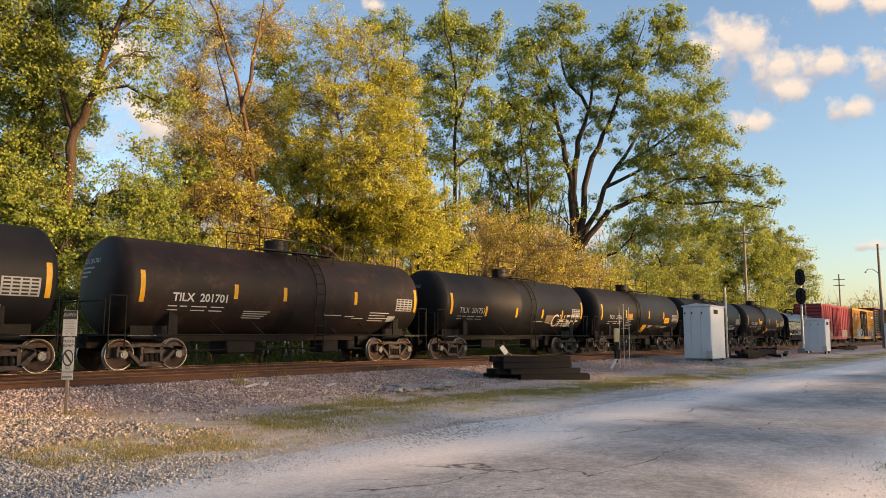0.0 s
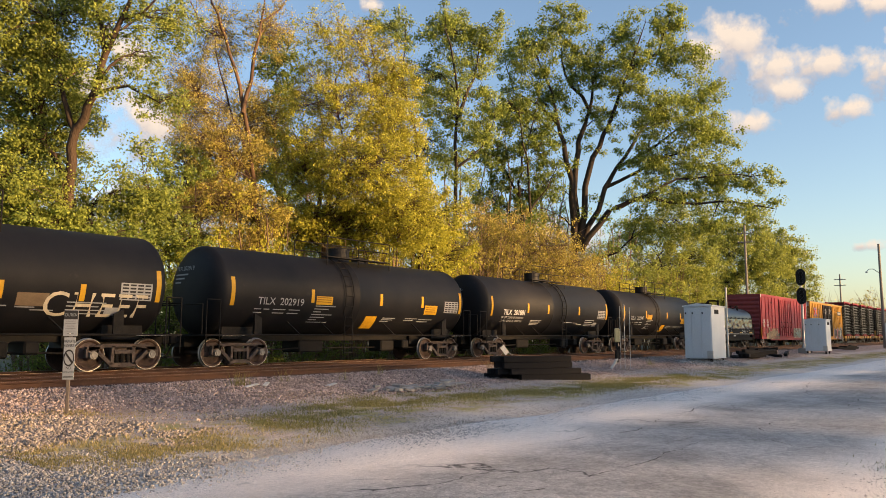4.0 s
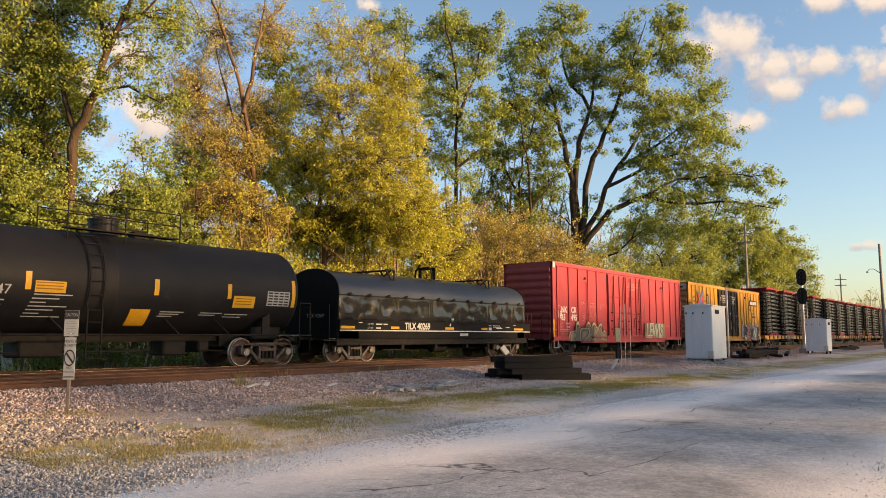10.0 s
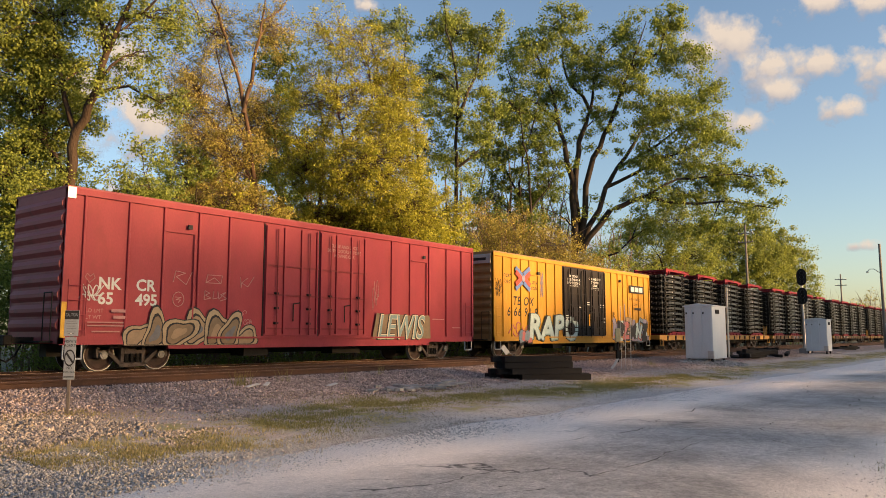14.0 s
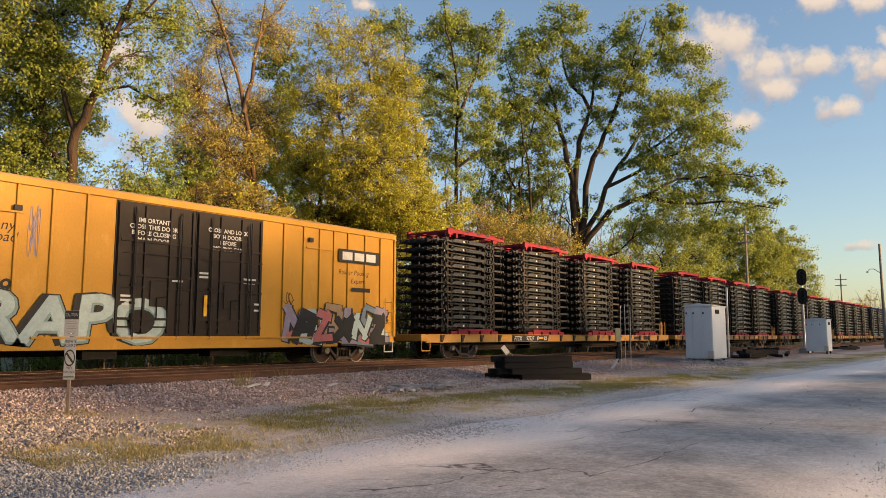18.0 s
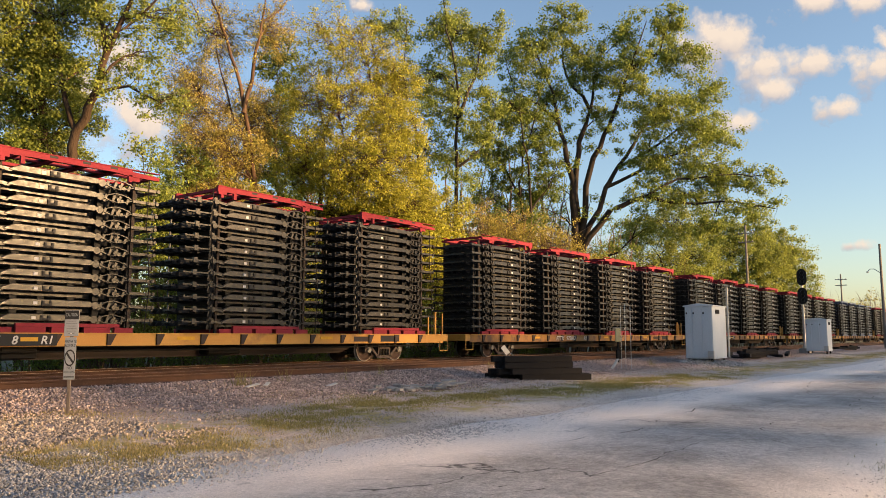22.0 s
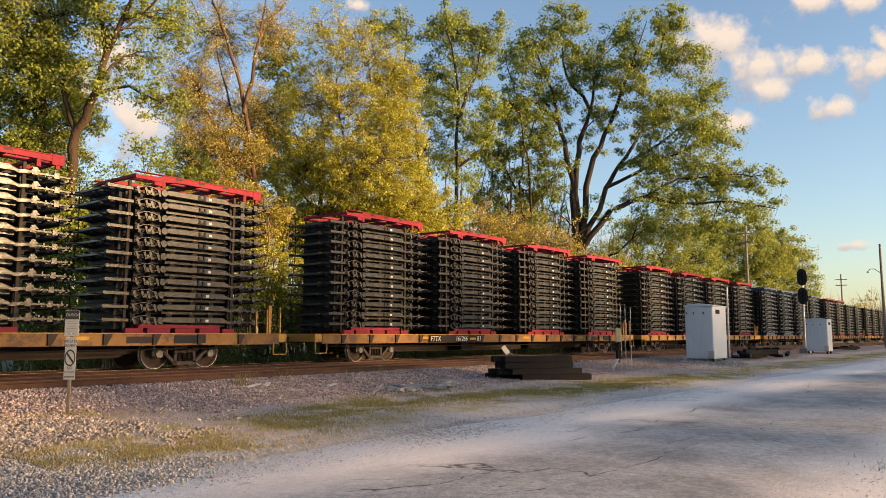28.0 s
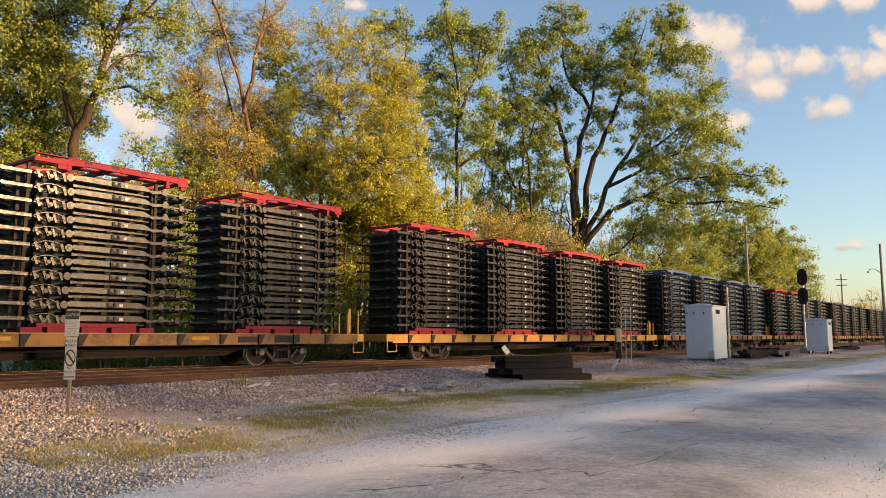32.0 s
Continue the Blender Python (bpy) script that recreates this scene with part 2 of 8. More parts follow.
def part(name, bm, material, parent=None, label="", at=None, smooth=False):
    """One mesh object from a bmesh (or a ready mesh) under a thing or part."""
    me = bm if isinstance(bm, bpy.types.Mesh) else finish(bm, name, material)
    if smooth:
        me.polygons.foreach_set("use_smooth", [True] * len(me.polygons))
    ob = new(name, me)
    if parent:
        ob.parent = parent
    if at is not None:
        ob.matrix_basis = at if isinstance(at, Matrix) else Matrix.Translation(at)
    if label:
        tagged(ob, label)
    return ob


def thing(name, label, category, group="", at=(0, 0, 0), kind=""):
    ob = new(name)
    ob.matrix_basis = at if isinstance(at, Matrix) else Matrix.Translation(at)
    return tagged(ob, label, category, group, kind)


def box(bm, x0, x1, y0, y1, z0, z1, bev=0.0):
    v = [bm.verts.new(p) for p in ((x0, y0, z0), (x1, y0, z0), (x1, y1, z0), (x0, y1, z0), (x0, y0, z1), (x1, y0, z1), (x1, y1, z1), (x0, y1, z1))]
    fs = [bm.faces.new([v[i] for i in f]) for f in ((3, 2, 1, 0), (4, 5, 6, 7), (0, 1, 5, 4), (1, 2, 6, 5), (2, 3, 7, 6), (3, 0, 4, 7))]
    if bev:
        es = list({e for f in fs for e in f.edges})
        bmesh.ops.bevel(bm, geom=es, offset=bev, segments=1, affect="EDGES")
    return bm


def boxes(*rows, bev=0.0):
    bm = bmesh.new()
    for r in rows:
        box(bm, *r, bev=bev)
    return bm


def tube(bm, p, q, r, r2=None, seg=8, caps=True):
    p, q = Vector(p), Vector(q)
    d = (q - p).normalized()
    a = d.orthogonal().normalized()
    b = d.cross(a)
    r2 = r if r2 is None else r2
    rings = []
    for c, rr in ((p, r), (q, r2)):
        rings.append([bm.verts.new(c + (a * math.cos(k * math.tau / seg) + b * math.sin(k * math.tau / seg)) * rr) for k in range(seg)])
    for k in range(seg):
        bm.faces.new((rings[0][k], rings[0][(k + 1) % seg], rings[1][(k + 1) % seg], rings[1][k]))
    if caps:
        bm.faces.new(rings[0][::-1])
        bm.faces.new(rings[1])
    return bm


def rod(points, r, seg=6, bm=None):
    bm = bm or bmesh.new()
    for p, q in zip(points, points[1:]):
        tube(bm, p, q, r, seg=seg)
    return bm


def prism(bm, outline, y0, y1):
    """An outline in x, z drawn out from y0 to y1."""
    a = [bm.verts.new((x, y0, z)) for x, z in outline]
    b = [bm.verts.new((x, y1, z)) for x, z in outline]
    n = len(a)
    bm.faces.new(a)
    bm.faces.new(b[::-1])
    for k in range(n):
        bm.faces.new((a[k], b[k], b[(k + 1) % n], a[(k + 1) % n]))
    return bm


def lathe(bm, profile, seg, axis="x"):
    """A body of revolution from (along, radius) pairs."""
    rings = []
    for s, r in profile:
        ring = []
        for k in range(seg):
            c, d = r * math.cos(k * math.tau / seg), r * math.sin(k * math.tau / seg)
            ring.append(bm.verts.new((s, c, d) if axis == "x" else (c, s, d) if axis == "y" else (c, d, s)))
        rings.append(ring)
    for i in range(len(rings) - 1):
        for k in range(seg):
            bm.faces.new((rings[i][k], rings[i][(k + 1) % seg], rings[i + 1][(k + 1) % seg], rings[i + 1][k]))
    bm.faces.new(rings[0])
    bm.faces.new(rings[-1])
    bmesh.ops.recalc_face_normals(bm, faces=bm.faces)
    return bm


def letters(body, size, space=1.0, bold=0.0, slant=0.0):
    """A flat mesh of letters in x, y, starting at the origin."""
    cu = bpy.data.curves.new("letters", "FONT")
    cu.body, cu.size, cu.space_character, cu.offset, cu.shear = body, size, space, bold, slant
    cu.resolution_u = 3
    tmp = bpy.data.objects.new("letters", cu)
    me = bpy.data.meshes.new_from_object(tmp)
    bpy.data.objects.remove(tmp)
    bpy.data.curves.remove(cu)
    return me


def lettering(name, body, size, material, parent, spot, wrap=None, label="", space=1.0, bold=0.0, slant=0.0, wide=1.0):
    """Painted letters. spot maps the flat (x, y) to the parent's space."""
    me = letters(body, size, space, bold, slant)
    for v in me.vertices:
        v.co = spot(v.co.x * wide, v.co.y)
    me.materials.clear()
    me.materials.append(material)
    return part(name, me, None, parent, label)


def from_arrays(name, co, faces, material):
    """A mesh from numpy arrays, all faces alike in corner count."""
    me = bpy.data.meshes.new(name)
    n, k = faces.shape
    me.vertices.add(len(co))
    me.vertices.foreach_set("co", np.ascontiguousarray(co, np.float32).ravel())
    me.loops.add(n * k)
    me.loops.foreach_set("vertex_index", np.ascontiguousarray(faces, np.int32).ravel())
    me.polygons.add(n)
    me.polygons.foreach_set("loop_start", np.arange(n, dtype=np.int32) * k)
    me.update(calc_edges=True)
    me.materials.append(material)
    return me


# ---- ground ----
ROAD_EDGE = 8.3
PROFILE = ((-400, 0), (8.5, 0), (12.0, 0.06), (14.0, 0.13), (15.6, 0.20), (16.7, 0.40), (24.3, 0.40), (26.0, 0.10), (30, 0.0), (900, 0.0))


def ground_z(x, y):
    for (a, za), (b, zb) in zip(PROFILE, PROFILE[1:]):
        if y <= b:
            z = za + (zb - za) * (y - a) / (b - a)
            break
    else:
        z = 0.0
    if 8.5 < y < 17:
        z += 0.05 * (noise.noise(Vector((x * 0.35, y * 0.5, 0))) + 0.3) * min(1, (y - 8.5) / 2)
        for hx, hy in ((41.2, 14.2), (65.4, 13.4)):
            z += 0.16 * math.exp(-(((x - hx) / 3.0) ** 2 + ((y - hy) / 1.8) ** 2))
    return z


def ground_material():
    m, t, b = nodes_of("verge_ground")
    tc = t.nodes.new("ShaderNodeTexCoord").outputs["Object"]
    sp = t.nodes.new("ShaderNodeSeparateXYZ")
    t.links.new(tc, sp.inputs[0])
    wob = noise_node(t, tc, 0.35, 5)
    wide = t.nodes.new("ShaderNodeMath")
    wide.operation = "MULTIPLY_ADD"
    wide.inputs[1].default_value = 3.2
    t.links.new(wob, wide.inputs[0])
    t.links.new(sp.outputs["Y"], wide.inputs[2])

    def zone(lo, hi):
        r = t.nodes.new("ShaderNodeMapRange")
        r.inputs[1].default_value, r.inputs[2].default_value = lo, hi
        t.links.new(wide.outputs[0], r.inputs[0])
        return r.outputs[0]
    speck = noise_node(t, tc, 22, 5, 0.75)
    speck2 = noise_node(t, tc, 60, 3, 0.7)
    dust = mixed(t, ramp(t, speck, 0.35, 0.65), (0.33, 0.312, 0.30), (0.65, 0.61, 0.58))
    dirt = mixed(t, ramp(t, speck, 0.35, 0.65), (0.29, 0.228, 0.195), (0.62, 0.51, 0.445))
    dirt = mixed(t, ramp(t, noise_node(t, tc, 1.1, 5, 0.65), 0.48, 0.62), dirt, mixed(t, ramp(t, speck, 0.35, 0.65), (0.20, 0.178, 0.168), (0.52, 0.465, 0.44)))
    stone = mixed(t, ramp(t, speck, 0.35, 0.65), (0.13, 0.096, 0.086), (0.40, 0.295, 0.26))
    grassy = mixed(t, ramp(t, noise_node(t, tc, 1.3, 5), 0.45, 0.6), dirt, mixed(t, ramp(t, speck2, 0.3, 0.7), (0.19, 0.18, 0.055), (0.44, 0.38, 0.15)))
    c = mixed(t, zone(10.6, 11.4), dust, grassy)
    c = mixed(t, zone(13.0, 14.2), c, dirt)
    c = mixed(t, zone(14.9, 16.0), c, stone)
    # Track bed painted near black to hold the shade under the train.
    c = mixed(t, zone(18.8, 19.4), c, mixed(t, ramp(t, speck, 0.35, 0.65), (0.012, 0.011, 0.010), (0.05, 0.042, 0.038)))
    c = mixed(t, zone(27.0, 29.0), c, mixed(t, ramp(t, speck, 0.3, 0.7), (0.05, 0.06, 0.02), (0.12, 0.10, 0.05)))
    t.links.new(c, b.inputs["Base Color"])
    b.inputs["Roughness"].default_value = 0.95
    bn = t.nodes.new("ShaderNodeBump")
    bn.inputs["Strength"].default_value, bn.inputs["Distance"].default_value = 0.7, 0.04
    t.links.new(speck, bn.inputs["Height"])
    t.links.new(bn.outputs[0], b.inputs["Normal"])
    return m


def build_ground():
    xs = [-3000, -800, -200, -60, -20] + [-6 + 0.5 * k for k in range(170)] + [80 + 4 * k for k in range(40)] + [260, 340, 480, 700, 1200, 4000]
    ys = [-3000, -600, -120, -40, -10] + [0.5 * k for k in range(14)] + [7 + 0.25 * k for k in range(80)] + [27, 28, 29, 30, 35, 45, 70, 140, 400, 1200, 4000]
    bm = bmesh.new()
    rows = [[bm.verts.new((x, y, ground_z(x, y))) for y in ys] for x in xs]
    for i in range(len(xs) - 1):
        for j in range(len(ys) - 1):
            bm.faces.new((rows[i][j], rows[i + 1][j], rows[i + 1][j + 1], rows[i][j + 1]))
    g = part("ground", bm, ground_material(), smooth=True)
    tagged(g, "gravel, dirt and grass verge sloping up to the ballast", "ground", kind="structure")


def road_material():
    m, t, b = nodes_of("worn_asphalt")
    tc = t.nodes.new("ShaderNodeTexCoord").outputs["Object"]
    sp = t.nodes.new("ShaderNodeSeparateXYZ")
    t.links.new(tc, sp.inputs[0])
    fine = noise_node(t, tc, 26, 5, 0.85)
    mid = noise_node(t, tc, 0.42, 9, 0.68)
    asphalt = mixed(t, ramp(t, fine, 0.3, 0.7), (0.23, 0.222, 0.218), (0.66, 0.64, 0.62))
    asphalt = mixed(t, ramp(t, mid, 0.41, 0.62), asphalt, mixed(t, ramp(t, fine, 0.3, 0.7), (0.125, 0.121, 0.119), (0.38, 0.37, 0.36)))
    patchy = noise_node(t, tc, 7.0, 6, 0.75)
    asphalt = mixed(t, 0.55, asphalt, ramp(t, patchy, 0.32, 0.66, (0.45, 0.45, 0.45), (1.25, 1.22, 1.2)), "MULTIPLY")
    dust = mixed(t, ramp(t, fine, 0.3, 0.7), (0.58, 0.52, 0.475), (0.92, 0.84, 0.775))
    wob = t.nodes.new("ShaderNodeMath")
    wob.operation = "MULTIPLY_ADD"
    wob.inputs[1].default_value = 3.6
    t.links.new(noise_node(t, tc, 0.22, 6, 0.6), wob.inputs[0])
    t.links.new(sp.outputs["Y"], wob.inputs[2])
    r = t.nodes.new("ShaderNodeMapRange")
    r.inputs[1].default_value, r.inputs[2].default_value = 7.0, 8.3
    t.links.new(wob.outputs[0], r.inputs[0])
    c = mixed(t, r.outputs[0], asphalt, dust)
    r2 = t.nodes.new("ShaderNodeMapRange")
    r2.inputs[1].default_value, r2.inputs[2].default_value = 4.3, 3.4
    t.links.new(wob.outputs[0], r2.inputs[0])
    c = mixed(t, r2.outputs[0], c, dust)
    vo = t.nodes.new("ShaderNodeTexVoronoi")
    vo.feature = "DISTANCE_TO_EDGE"
    vo.inputs["Scale"].default_value = 0.3
    wv = t.nodes.new("ShaderNodeVectorMath")
    wv.operation = "MULTIPLY_ADD"
    wv.inputs[1].default_value = (0.9, 0.9, 0.9)
    nz = t.nodes.new("ShaderNodeTexNoise")
    nz.inputs["Scale"].default_value = 1.6
    nz.inputs["Detail"].default_value = 6
    t.links.new(tc, nz.inputs["Vector"])
    t.links.new(nz.outputs["Color"], wv.inputs[0])
    t.links.new(tc, wv.inputs[2])
    t.links.new(wv.outputs[0], vo.inputs["Vector"])
    crack = ramp(t, vo.outputs["Distance"], 0.0, 0.008, (1, 1, 1), (0, 0, 0))
    some = mixed(t, 1.0, crack, ramp(t, noise_node(t, tc, 0.3, 3), 0.52, 0.60), "MULTIPLY")
    c = mixed(t, some, c, (0.03, 0.028, 0.028))
    grit = noise_node(t, tc, 95, 2, 0.6)
    c = mixed(t, 0.8, c, ramp(t, grit, 0.30, 0.70, (0.62, 0.62, 0.62), (1.75, 1.72, 1.70)), "MULTIPLY")
    t.links.new(c, b.inputs["Base Color"])
    b.inputs["Roughness"].default_value = 0.9
    bn = t.nodes.new("ShaderNodeBump")
    bn.inputs["Strength"].default_value, bn.inputs["Distance"].default_value = 0.8, 0.03
    t.links.new(fine, bn.inputs["Height"])
    t.links.new(bn.outputs[0], b.inputs["Normal"])
    return m


def build_road():
    bm = bmesh.new()
    rows = []
    for k in range(420):
        x = -60 + 0.8 * k
        w = 0.35 * noise.noise(Vector((x * 0.4, 3, 0))) + 0.12 * noise.noise(Vector((x * 1.7, 9, 0)))
        e = ROAD_EDGE + w
        s = 1.2 + 0.4 * noise.noise(Vector((x * 0.3, 17, 0)))
        rows.append([bm.verts.new((x, y, z)) for y, z in ((s, -0.03), (s + 0.1, 0.006), (4, 0.03), (6.5, 0.02), (e - 0.12, 0.008), (e, -0.03))])
    for a, b in zip(rows, rows[1:]):
        for j in range(5):
            bm.faces.new((a[j], b[j], b[j + 1], a[j + 1]))
    r = part("road", bm, road_material(), smooth=True)
    tagged(r, "cracked grey asphalt road with dusty gravel edges", "road", kind="structure")
    rng = random.Random(12)
    ways = [((5.9, 4.5), (7.5, 4.1), (8.5, 4.0), (9.5, 4.0), (10.7, 4.1), (11.8, 4.1)), ((11.7, 4.5), (12.4, 3.4), (11.9, 2.6), (11.8, 2.3)), ((6.9, 5.3), (6.9, 5.0), (6.9, 4.6), (7.0, 4.3)),
            ((12.8, 5.1), (13.1, 4.3), (13.3, 3.6)), ((14.8, 3.6), (14.6, 3.1), (14.5, 2.7)), ((5.4, 6.6), (6.2, 6.0), (6.9, 5.4)), ((9.5, 6.0), (12.2, 5.4), (15.2, 5.9), (19.0, 6.0)),
            ((21.0, 4.4), (25.0, 5.6), (30.0, 6.4)), ((13.4, 3.6), (14.4, 3.9), (15.5, 3.8)), ((18.0, 3.0), (20.5, 3.6), (23.5, 3.4))]
    for way in ways:
        pts = []
        for (xa, ya), (xb, yb) in zip(way, way[1:]):
            n = max(6, int(math.hypot(xb - xa, yb - ya) / 0.09))
            for k in range(n):
                pts.append((xa + (xb - xa) * k / n, ya + (yb - ya) * k / n))
        bm = bmesh.new()
        last = None
        for i, (x, y) in enumerate(pts):
            x += 0.16 * noise.noise(Vector((i * 0.13, way[0][0], 1))) + rng.gauss(0, 0.012)
            y += 0.16 * noise.noise(Vector((i * 0.13, way[0][1], 5))) + rng.gauss(0, 0.012)
            w = max(0.002, 0.007 + 0.016 * noise.noise(Vector((i * 0.21, way[0][0], 9)))) * min(1.0, 6 * i / len(pts), 6 * (1 - i / len(pts)) + 0.1)
            z = (0.03 - 0.01 * (y - 4) / 2.5 if y > 4 else 0.006 + 0.024 * (y - 1.3) / 2.7) + 0.0045
            row = (bm.verts.new((x, y - w, z)), bm.verts.new((x, y + w, z)))
            if last and noise.noise(Vector((i * 0.09, way[0][0] * 3, 2))) > -0.12:
                bm.faces.new((last[0], row[0], row[1], last[1]))
            last = row
        part("crack", bm, M_CRACK, r, "dark open crack in the asphalt")


# ---- tracks ----
RAIL_Z = 0.6
TRACK_NEAR, TRACK_TRAIN = 18.36, 21.81


def rail_outline():
    return [(-0.07, 0), (0.07, 0), (0.07, 0.012), (0.012, 0.035), (0.012, 0.13), (0.037, 0.142), (0.037, 0.172), (0.028, 0.18),
            (-0.028, 0.18), (-0.037, 0.172), (-0.037, 0.142), (-0.012, 0.13), (-0.012, 0.035), (-0.07, 0.012)]


def build_tracks():
    for c, lab in ((TRACK_NEAR, "empty railway track with rusty rails in ballast"), (TRACK_TRAIN, "railway track with worn rails under the train")):
        tr = thing("railway_track", lab, "track", kind="structure", at=(0, c, RAIL_Z - 0.18))
        for sgn in (-1, 1):
            y = sgn * 0.755
            bm = bmesh.new()
            o = rail_outline()
            a = [bm.verts.new((-60, y + u, v)) for u, v in o]
            b = [bm.verts.new((480, y + u, v)) for u, v in o]
            for k in range(len(o)):
                bm.faces.new((a[k], a[(k + 1) % len(o)], b[(k + 1) % len(o)], b[k]))
            part("rail", bm, M_RAIL, tr)
            part("rail_head", boxes((-60, 480, y - 0.03, y + 0.03, 0.181, 0.184)), M_RAILTOP if c == TRACK_TRAIN else M_RAILDULL, tr, "worn running surface")
        tie = boxes((-0.115, 0.115, -1.3, 1.3, -0.16, 0.012), bev=0.012)
        me = finish(tie, "sleeper", M_TIE)
        for k in range(150):
            part("sleeper", me, None, tr, at=pose(-4 + k * 0.52, random.uniform(-0.04, 0.04), random.uniform(-0.015, 0.004), 0, 0, random.uniform(-1, 1)))


def stone_field(name, label, spots, material, lo, hi):
    """Many loose stones, each a small lopsided block."""
    n = len(spots)
    base = np.array([(1.2, 0, 0), (0, 1.1, 0.1), (-1.1, 0.1, 0), (0.1, -1.2, 0), (0.2, 0.1, 1.0), (0, 0, -1.0)])
    fc = np.array([(0, 1, 4), (1, 2, 4), (2, 3, 4), (3, 0, 4), (1, 0, 5), (2, 1, 5), (3, 2, 5), (0, 3, 5)])
    rng = np.random.default_rng(len(label))
    size = rng.uniform(lo, hi, (n, 1, 1)) * rng.uniform(0.6, 1.2, (n, 1, 3))
    v = base[None] * (1 + rng.uniform(-0.35, 0.35, (n, 6, 3))) * size * 0.5
    ang = rng.uniform(0, math.tau, n)
    tilt = rng.uniform(-0.7, 0.7, n)
    c, s, ct, st = np.cos(ang), np.sin(ang), np.cos(tilt), np.sin(tilt)
    y2, z2 = v[..., 1] * ct[:, None] - v[..., 2] * st[:, None], v[..., 1] * st[:, None] + v[..., 2] * ct[:, None]
    x3, y3 = v[..., 0] * c[:, None] - y2 * s[:, None], v[..., 0] * s[:, None] + y2 * c[:, None]
    co = np.stack([x3, y3, z2], -1) + np.asarray(spots)[:, None, :]
    f = (fc[None] + 6 * np.arange(n)[:, None, None]).reshape(-1, 3)
    ob = part(name, from_arrays(name, co.reshape(-1, 3), f, material), None)
    tagged(ob, label, "gravel", kind="stuff")


def build_stones():
    rng = random.Random(5)
    spots = []
    while len(spots) < 38000:
        x = rng.uniform(3, 30) if rng.random() < 0.78 else rng.uniform(30, 75)
        y = rng.uniform(12.8, 17.5)
        if rng.random() < (y - (13.7 if x < 9 else 13.0)) / 1.6 + 0.45 * noise.noise(Vector((x * 0.5, y * 0.8, 11))):
            spots.append((x, y, ground_z(x, y) + rng.uniform(-0.005, 0.025)))
    for _ in range(11000):
        x, y = rng.uniform(4, 40), rng.uniform(17.75, 20.9)
        spots.append((x, y, 0.455 + rng.uniform(-0.02, 0.03)))
    stone_field("ballast", "purple-grey crushed ballast stones beside the rails", spots, M_STONE, 0.035, 0.08)
    pale = []
    while len(pale) < 6500:
        x, y = rng.uniform(3.2, 9.5), rng.uniform(9.6, 14.2)
        edge = 0.25 * (x - 7.0) if x > 7.0 else 0.0
        if noise.noise(Vector((x * 0.7, y * 0.9, 9))) > rng.uniform(-0.25, 0.3) + edge + 0.35 * abs(y - 12.3) - 0.35:
            pale.append((x, y, ground_z(x, y) + rng.uniform(-0.005, 0.02)))
    stone_field("coarse_stone", "pale coarse crushed stone strewn over the verge", pale, M_PALESTONE, 0.025, 0.075)
    coarse = []
    while len(coarse) < 9000:
        x, y = rng.uniform(2.4, 7.0), rng.uniform(7.4, 10.4)
        if rng.random() < 1.25 - 0.42 * (x - 3.0) + 0.5 * noise.noise(Vector((x * 0.8, y, 21))):
            coarse.append((x, y, max(0.012, ground_z(x, y)) + rng.uniform(-0.004, 0.014)))
    stone_field("coarse_gravel", "blue-grey coarse gravel at the edge of the road", coarse, M_GRAVEL, 0.018, 0.05)
    fine = []
    while len(fine) < 17000:
        x, y = rng.uniform(4, 12) if rng.random() < 0.6 else rng.uniform(4, 24), rng.uniform(7.0, 10.6)
        if rng.random() < 0.75 - 0.25 * abs(y - 8.9) + 0.6 * noise.noise(Vector((x * 0.45, y * 0.9, 4))):
            fine.append((x, y, max(0.010, ground_z(x, y)) + rng.uniform(-0.004, 0.008)))
    stone_field("gravel", "loose grey gravel along the road edge", fine, M_GRAVEL, 0.010, 0.030)
    side = []
    for _ in range(1600):
        x, y = rng.uniform(5, 24), 1.1 + abs(rng.gauss(0, 0.55))
        side.append((x, y, 0.008))
    stone_field("roadside_gravel", "pale gravel along the other edge of the road", side, M_PALESTONE, 0.008, 0.026)
    grit = []
    for _ in range(4500):
        x, y = rng.uniform(4.5, 26), rng.uniform(2.2, 7.9)
        if rng.random() < 0.3 + 0.12 * abs(y - 5):
            grit.append((x, y, 0.018))
    stone_field("road_grit", "fine loose grit scattered over the asphalt", grit, M_PALESTONE, 0.005, 0.013)
    pad = []
    for _ in range(1100):
        a, r = rng.uniform(0, math.tau), rng.random() ** 0.6
        x, y = 40.6 + 2.6 * r * math.cos(a), 13.5 + 1.7 * r * math.sin(a)
        pad.append((x, y, ground_z(x, y) + rng.uniform(0.0, 0.16) * (1 - r)))
    stone_field("gravel_pad", "low mound of grey gravel under the hut", pad, M_GRAVEL, 0.06, 0.13)
    brown = []
    for _ in range(11000):
        x, y = rng.uniform(4, 40), rng.uniform(11.6, 15.4)
        brown.append((x, y, ground_z(x, y) + rng.uniform(-0.004, 0.01)))
    stone_field("dirt_stones", "small reddish-brown stones in the dirt below the ballast", brown, M_STONE, 0.012, 0.045)


